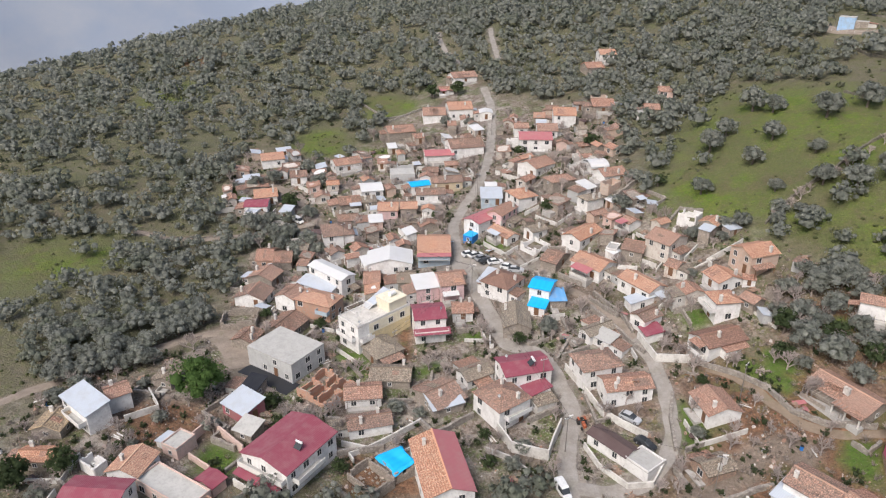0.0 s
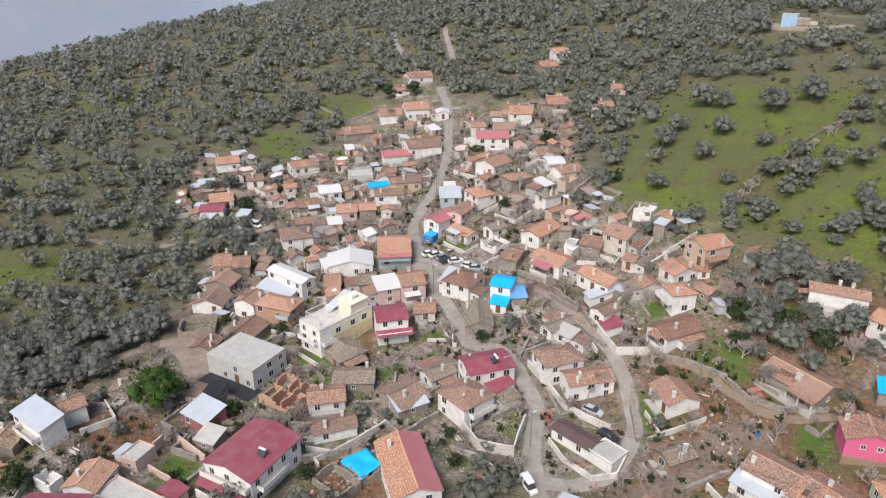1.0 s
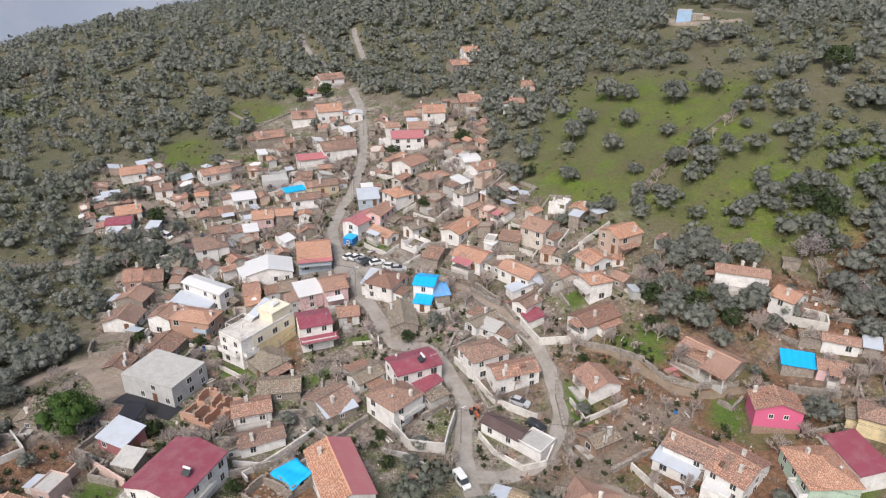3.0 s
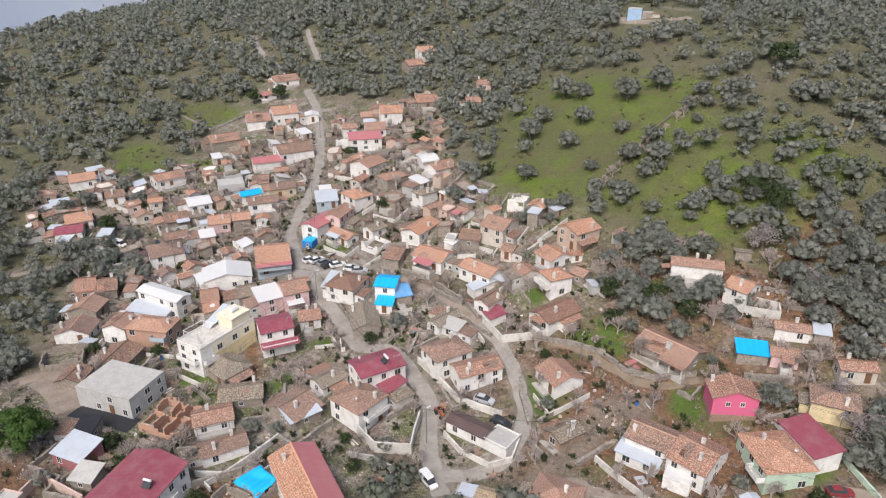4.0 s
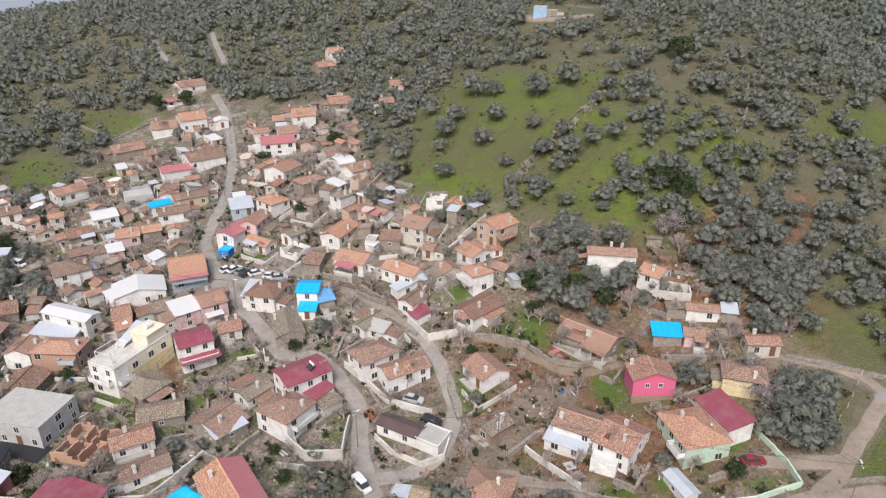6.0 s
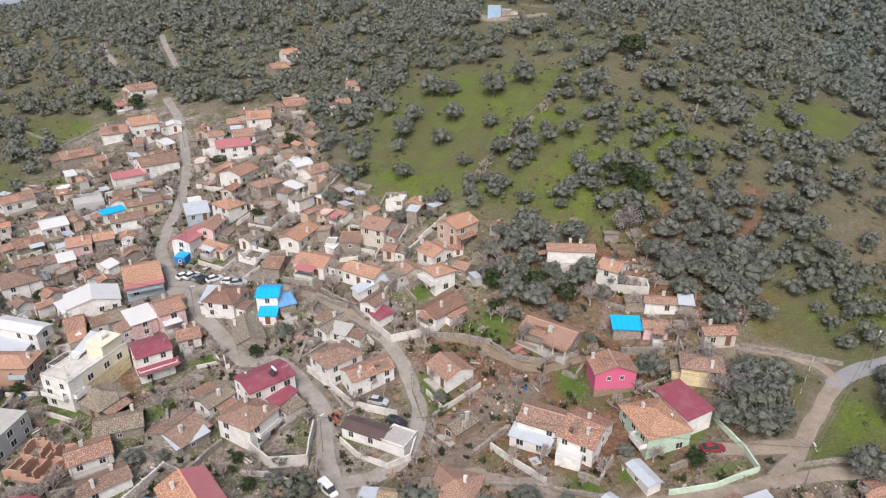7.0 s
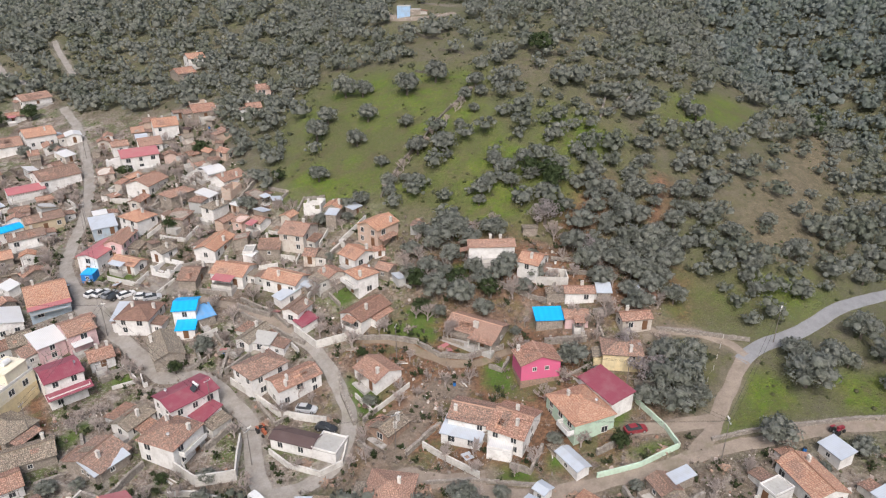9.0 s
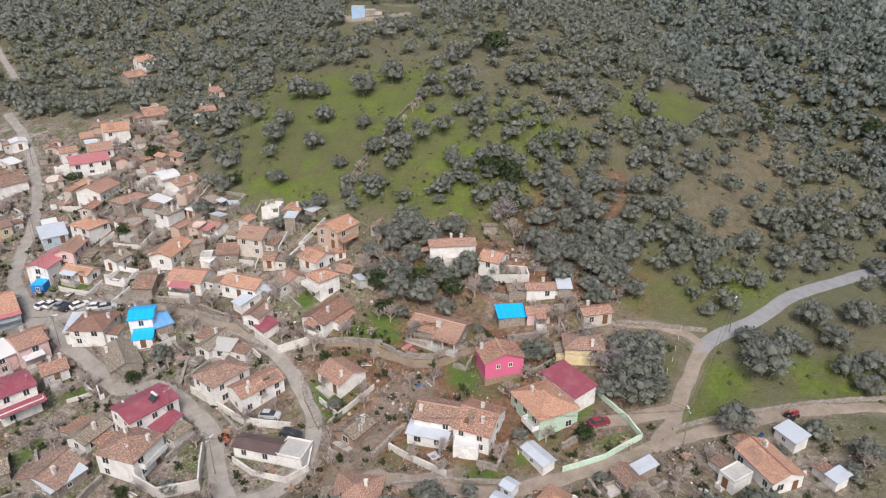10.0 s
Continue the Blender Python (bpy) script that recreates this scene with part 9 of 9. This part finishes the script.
child("pergola_beam", boxes("pergola_beam", [(-2.8, -6.2, 8.6, 0.8, -6.08, 8.7), (-2.8, -1.2, 8.6, 0.8, -1.08, 8.7), (-2.8, -6.08, 8.6, -2.68, -1.2, 8.7), (0.62, -6.08, 8.6, 0.74, -1.2, 8.7)], FRAME), YELLOW)
child("sheet_roof", slab([[(-3.4, -1.0, 6.9), (-0.9, -1.0, 6.9), (-0.9, 0.5, 7.6), (-3.4, 0.5, 7.6)]], 0.06, "sheet_roof", ROOFS["whitesheet"][0]), YELLOW)

awning(PORCH, 0.3, 5.9, -5.3, -3.55, 2.5, 0.35, ROOFS["tile"][0], "weathered tile porch roof")
for px in (0.6, 3.0, 5.6):
    child("porch_post", boxes("porch_post", [(px - 0.13, -5.1, -0.6, px + 0.13, -4.84, 2.1)], WHITEWALL), PORCH, None, "whitewashed post")
child("porch_floor", boxes("porch_floor", [(0.3, -5.3, -1.2, 5.9, -3.6, 0.12)], CONCRETE), PORCH, None, "concrete porch floor")


# ---------------------------------------------------------------- disorder between the houses
def free(x, y, gap=0.5):
    for hx, hy, hr in HOUSE_SPOTS:
        if abs(x - hx) < hr + gap and math.hypot(x - hx, y - hy) < hr + gap - 1.2:
            return False
    for line, width in CLEAR:
        for (ax, ay), (bx, by) in zip(line, line[1:]):
            t = max(0, min(1, ((x - ax) * (bx - ax) + (y - ay) * (by - ay)) / ((bx - ax) ** 2 + (by - ay) ** 2 + 1e-9)))
            if math.hypot(x - ax - t * (bx - ax), y - ay - t * (by - ay)) < width - 1.4 + gap:
                return False
    return True


def spots(rnd, count, gap=0.5, poly=None):
    poly = poly or VILLAGE
    xs, ys = [p[0] for p in poly], [p[1] for p in poly]
    out = []
    while len(out) < count:
        x, y = rnd.uniform(min(xs), max(xs)), rnd.uniform(min(ys), max(ys))
        if 62 < math.hypot(x, y) < 260 and bool(inside(poly, x, y)) and free(x, y, gap):
            out.append((x, y))
    return out


def yard_walls(seed, share):
    rnd = random.Random(seed)
    for hx, hy, turn, w, d in HOUSE_FRAMES:
        if rnd.random() > share or math.hypot(hx, hy) > 230 or seed == 4 and math.hypot(hx, hy) < 135:
            continue
        c, s = math.cos(radians(turn)), math.sin(radians(turn))
        side, off = rnd.choice((-1, 1)), rnd.uniform(2.0, 4.0)
        reach = rnd.uniform(0.5, 1.0)
        local = [(side * (w / 2 + off), d / 2 * reach), (side * (w / 2 + off), -d / 2 - off), (-side * w / 2 * reach, -d / 2 - off)]
        pts, run = [], []
        dense = []
        for (ax, ay), (bx, by) in zip(local, local[1:]):
            dense += [(ax + (bx - ax) * k / 10, ay + (by - ay) * k / 10) for k in range(10)]
        for lx, ly in dense:
            p = (hx + lx * c - ly * s, hy + lx * s + ly * c)
            if free(p[0], p[1], 0.6):
                run.append(p)
            else:
                if len(run) > 4:
                    pts.append(run)
                run = []
        if len(run) > 4:
            pts.append(run)
        for run in pts:
            if rnd.random() < (0.45 if math.hypot(hx, hy) > 135 else 0.18):
                wall_line(run, rnd.uniform(0.9, 1.7), 0.25, WHITEWALL, "garden_wall", "short whitewashed yard wall with grey stains", "wall")
            else:
                wall_line(run, rnd.uniform(0.7, 1.4), 0.5, DRYSTONE, "stone_wall", "low crumbling dry-stone yard wall", "wall")


yard_walls(3, 0.85)
yard_walls(4, 0.6)


def plank_stack(x, y, turn, seed):
    rnd = random.Random(seed)
    root = new("plank_stack")
    root.matrix_basis = pose(x, y, float(ground(x, y)), 0, 0, turn)
    for k in range(rnd.randint(4, 8)):
        a, n = rnd.uniform(-8, 8), rnd.uniform(1.2, 2.6)
        child("plank", boxes("plank", [(-n / 2, -0.11, 0, n / 2, 0.11, 0.05)], PLANK if rnd.random() < 0.7 else FRAME), root, pose(rnd.uniform(-0.3, 0.3), rnd.uniform(-0.5, 0.5), 0.02 + 0.055 * k, 0, 0, a))
    return tagged(root, "heap of weathered planks lying in a yard", "planks", "heaps of planks")


PLANK = plainmat("weathered_plank", (0.30, 0.25, 0.20), 0.9)
BLUEPLASTIC = plainmat("blue_plastic", (0.03, 0.16, 0.45), 0.5)


def barrel(x, y, material, label):
    root = new("barrel")
    root.matrix_basis = pose(x, y, float(ground(x, y)))
    child("drum", disc("drum", 0.3, 0.85, material, 10), root, pose(0, 0, 0.42, 90))
    child("lid", disc("lid", 0.315, 0.06, TYRE, 10), root, pose(0, 0, 0.87, 90))
    return tagged(root, label, "barrel", "barrels in the yards")


for k, (x, y) in enumerate(spots(random.Random(31), 46, 0.1)):
    plank_stack(x, y, (k * 53) % 180, k)


def junk_heap(x, y, turn, seed):
    """Old sheets, beams and rubble thrown together."""
    rnd = random.Random(seed)
    root = new("junk_heap")
    root.matrix_basis = pose(x, y, float(ground(x, y)), 0, 0, turn)
    v, f = [], []
    for _ in range(26):
        s, r, a = rnd.uniform(0.1, 0.34), abs(rnd.gauss(0, 0.8)), rnd.uniform(0, 6.28)
        px, py, pz = r * math.cos(a), r * math.sin(a), max(0, 0.55 - 0.35 * r)
        n = len(v)
        bv, bf = box(-s, -s * 0.7, -0.1, s, s * 0.7, s * 0.9)
        m = pose(px, py, pz, rnd.uniform(-30, 30), rnd.uniform(-30, 30), rnd.uniform(0, 180))
        v += [m @ Vector(q) for q in bv]
        f += [tuple(i + n for i in q) for q in bf]
    tagged(child("rubble", mesh_of("rubble", v, f, WALLS["stonered" if seed % 3 else "stone"][0]), root), kind="stuff")
    for _ in range(rnd.randint(2, 4)):
        n = rnd.uniform(1.2, 2.8)
        child("beam", boxes("beam", [(-n / 2, -0.06, 0, n / 2, 0.06, 0.1)], PLANK if rnd.random() < 0.6 else WOOD), root, pose(rnd.uniform(-0.5, 0.5), rnd.uniform(-0.5, 0.5), 0.45, rnd.uniform(-8, 8), rnd.uniform(-14, 14), rnd.uniform(0, 180)))
    if seed % 2 == 0:
        mat = rnd.choice(("zinc", "redmetal", "brownmetal", "lichen"))
        sx, sy = rnd.uniform(0.5, 0.9), rnd.uniform(0.7, 1.2)
        child("sheet", slab([[(-sx, -sy, 0), (sx, -sy, 0), (sx, sy, 0.25), (-sx, sy, 0.25)]], 0.03, "sheet", ROOFS[mat][0]), root, pose(rnd.uniform(-0.8, 0.8), rnd.uniform(-0.8, 0.8), 0.55, rnd.uniform(-15, 15), rnd.uniform(-15, 15), rnd.uniform(0, 180)), "old roofing sheet")
    return tagged(root, "heap of rubble, old beams and a roofing sheet" if seed % 2 == 0 else "heap of rubble and old beams in a yard", "junk", "junk heaps in the yards")


def coop(x, y, turn, seed):
    """A low hutch of boards under a sheet roof."""
    rnd = random.Random(seed)
    root = new("hutch")
    root.matrix_basis = pose(x, y, float(ground(x, y)) - 0.1, 0, 0, turn)
    w, d, h = rnd.uniform(1.1, 1.9), rnd.uniform(0.9, 1.3), rnd.uniform(1.5, 1.9)
    side = rnd.choice((PLANK, WALLS["stone"][0], WALLS["stone"][0], WALLS["white"][0], WALLS["grey"][0]))
    child("wall", boxes("wall", [(-w, -d, -0.8, w, -d + 0.12, h), (-w, d - 0.12, -0.8, w, d, h + 0.25), (-w, -d + 0.12, -0.8, -w + 0.12, d - 0.12, h), (w - 0.12, -d + 0.12, -0.8, w, d - 0.12, h)], side), root)
    mat = rnd.choice(("zinc", "lichen", "lichen", "oldtile", "oldtile", "tile", "brownmetal"))
    child("roof", slab([[(-w - 0.2, -d - 0.25, h - 0.02), (w + 0.2, -d - 0.25, h - 0.02), (w + 0.2, d + 0.2, h + 0.32), (-w - 0.2, d + 0.2, h + 0.32)]], 0.05, "roof", ROOFS[mat][0]), root)
    child("door", boxes("door", [(-0.4, -d - 0.05, 0.1, 0.4, -d, 1.4)], WOOD), root)
    return tagged(root, f"low hutch in a yard under a {ROOFS[mat][1]} roof", "hutch", "hutches in the yards")


for k, (x, y) in enumerate(spots(random.Random(33), 110, -0.2)):
    junk_heap(x, y, (k * 71) % 180, k)
for k, (x, y) in enumerate(p for p in spots(random.Random(34), 70, 0.6) if math.hypot(*p) > 138):
    coop(x, y, (k * 37) % 180, k)
    HOUSE_SPOTS.append((x, y, 3.0))
for k, (x, y) in enumerate(spots(random.Random(32), 22, 0.1)):
    barrel(x, y, BLUEPLASTIC if k % 3 else PAINTS["white"], "blue plastic water barrel in a yard" if k % 3 else "white plastic water barrel in a yard")


def stones():
    """Loose stones, broken tiles and rubbish on the ground of the village."""
    rnd = random.Random(8)
    v, f = [], []
    heaps = spots(rnd, 190, 0.2)
    lawns = [poly for kind, poly, reach in REGIONS if kind == "grass" and reach <= 1.0]
    for x, y in spots(rnd, 3600, 0.0) + [(hx + rnd.gauss(0, 1.4), hy + rnd.gauss(0, 1.4)) for hx, hy in heaps for _ in range(22)]:
        if any(inside(g, x, y) for g in lawns):
            continue
        s = rnd.uniform(0.07, 0.20) if rnd.random() < 0.85 else rnd.uniform(0.2, 0.42)
        z = float(ground(x, y))
        a = rnd.uniform(0, 3)
        n = len(v)
        for k in range(4):
            t = a + k * math.pi / 2 + rnd.uniform(-0.3, 0.3)
            v.append((x + s * 1.2 * math.cos(t), y + s * 1.2 * math.sin(t), z - 0.05))
        for k in range(4):
            t = a + k * math.pi / 2 + rnd.uniform(-0.3, 0.3)
            v.append((x + s * 0.8 * math.cos(t), y + s * 0.8 * math.sin(t), z + s * rnd.uniform(0.6, 1.2)))
        f += [(n + 4, n + 5, n + 6, n + 7)] + [(n + k, n + (k + 1) % 4, n + 4 + (k + 1) % 4, n + 4 + k) for k in range(4)]
    m, nt, b = shader("loose_stone", 0.95)
    g = nt.nodes.new("ShaderNodeNewGeometry")
    ramp = nt.nodes.new("ShaderNodeValToRGB")
    e = ramp.color_ramp.elements
    e[0].color, e[1].color = (0.10, 0.078, 0.06, 1), (0.56, 0.53, 0.49, 1)
    q = e.new(0.75)
    q.color = (0.31, 0.18, 0.13, 1)
    q = e.new(0.55)
    q.color = (0.24, 0.21, 0.18, 1)
    nt.links.new(g.outputs["Random Per Island"], ramp.inputs[0])
    nt.links.new(ramp.outputs[0], b.inputs["Base Color"])
    tagged(new("loose_stones", mesh_of("loose_stones", v, f, m)), "loose stones and broken tiles strewn over the yards", "stones", kind="stuff")


stones()


def scrub():
    """Dry twiggy bushes in the yards, and small green tufts on the slopes."""
    rng = np.random.default_rng(12)
    rnd = random.Random(12)
    vs, at = [], spots(rnd, 1900, -0.5)
    for x, y in at:
        n = 46
        r, h = rnd.uniform(0.5, 1.5), rnd.uniform(0.6, 1.7)
        a = rng.uniform(0, 6.283, n)
        tip = np.stack([np.cos(a) * r * rng.uniform(0.1, 1, n), np.sin(a) * r * rng.uniform(0.1, 1, n), h * rng.uniform(0.35, 1, n)], 1)
        root = tip * rng.uniform(0.0, 0.45, n)[:, None]
        wide = np.cross(tip - root, rng.normal(size=(n, 3)))
        wide /= np.linalg.norm(wide, axis=1)[:, None] + 1e-9
        vs.append(np.stack([root - wide * 0.03, root + wide * 0.03, tip + wide * 0.012], 1).reshape(-1, 3) + [x, y, float(ground(x, y))])
    v = np.concatenate(vs)
    dry, nt, b = shader("dry_stalks", 0.95)
    g = nt.nodes.new("ShaderNodeNewGeometry")
    c = blend(nt, g.outputs["Random Per Island"], (0.10, 0.078, 0.060), (0.40, 0.345, 0.30))
    nt.links.new(c, b.inputs["Base Color"])
    me = arrays("dry_scrub", v, np.arange(len(v)).reshape(-1, 3), dry)
    tagged(new("dry_scrub", me), "leafless grey-brown scrub growing between the houses", "bushes", kind="stuff")
    vs, fs, n = [], [], 0
    for k, (x, y) in enumerate(spots(rnd, 950, -0.1)):
        L, v, f, _ = crown_data(200 + k % 9, 0.9, 1.3, 4, 24, 0.2)
        s = rnd.uniform(0.5, 1.3)
        vs.append(v * s + [x, y, float(ground(x, y)) - 0.2])
        fs.append(f + n)
        n += len(v)
    me = arrays("yard_shrubs", np.concatenate(vs), np.concatenate(fs), leafy("shrub_leaves", (0.070, 0.095, 0.038), (0.140, 0.150, 0.080), (0.060, 0.080, 0.034)))
    tagged(new("yard_shrubs", me), "dark green shrubs in the corners of the yards", "bushes", kind="stuff")
    bv, bf = BALL
    vs, fs, n = [], [], 0
    x, y = rng.uniform(-230, 240, 9000), rng.uniform(60, 330, 9000)
    ok = (np.abs(np.degrees(np.arctan2(x, y))) < 57) & (np.hypot(x, y) < 340) & (wobble(x, y, 11.0) + rng.uniform(-0.6, 0.6, x.size) > -0.1)
    for k in np.flatnonzero(ok):
        if not free(x[k], y[k], -0.2):
            continue
        s = rng.uniform(0.15, 0.5) * (0.75 if inside(VILLAGE, x[k], y[k]) else 1)
        vs.append(bv * s * rng.uniform(0.7, 1.2, (12, 1)) * [1.2, 1.2, 0.8] + [x[k], y[k], float(ground(x[k], y[k])) + s * 0.3])
        fs.append(bf + n)
        n += 12
    me = arrays("undergrowth", np.concatenate(vs), np.concatenate(fs), leafy("undergrowth_leaves", (0.150, 0.160, 0.075), (0.205, 0.190, 0.120), (0.115, 0.140, 0.050)))
    tagged(new("undergrowth", me), "small green and brown tufts on the ground", "undergrowth", kind="stuff")


scrub()

for k, (x, y) in enumerate(spots(random.Random(21), 230, 0.3)):
    bare_tree(x, y, 0.85 + 0.75 * ((k * 37) % 100) / 100, (k * 61) % 360)
for k, (x, y) in enumerate(spots(random.Random(22), 26, 1.0)):
    plant(GREENS[k % 3] if k % 3 == 0 else OLIVES[k % 6], "evergreen_tree" if k % 3 == 0 else "olive_tree", x, y, 0.42 + 0.25 * ((k * 37) % 100) / 100, (k * 61) % 360, "small dark green bushy tree in a yard" if k % 3 == 0 else "small grey-green olive tree in a yard", "tree")
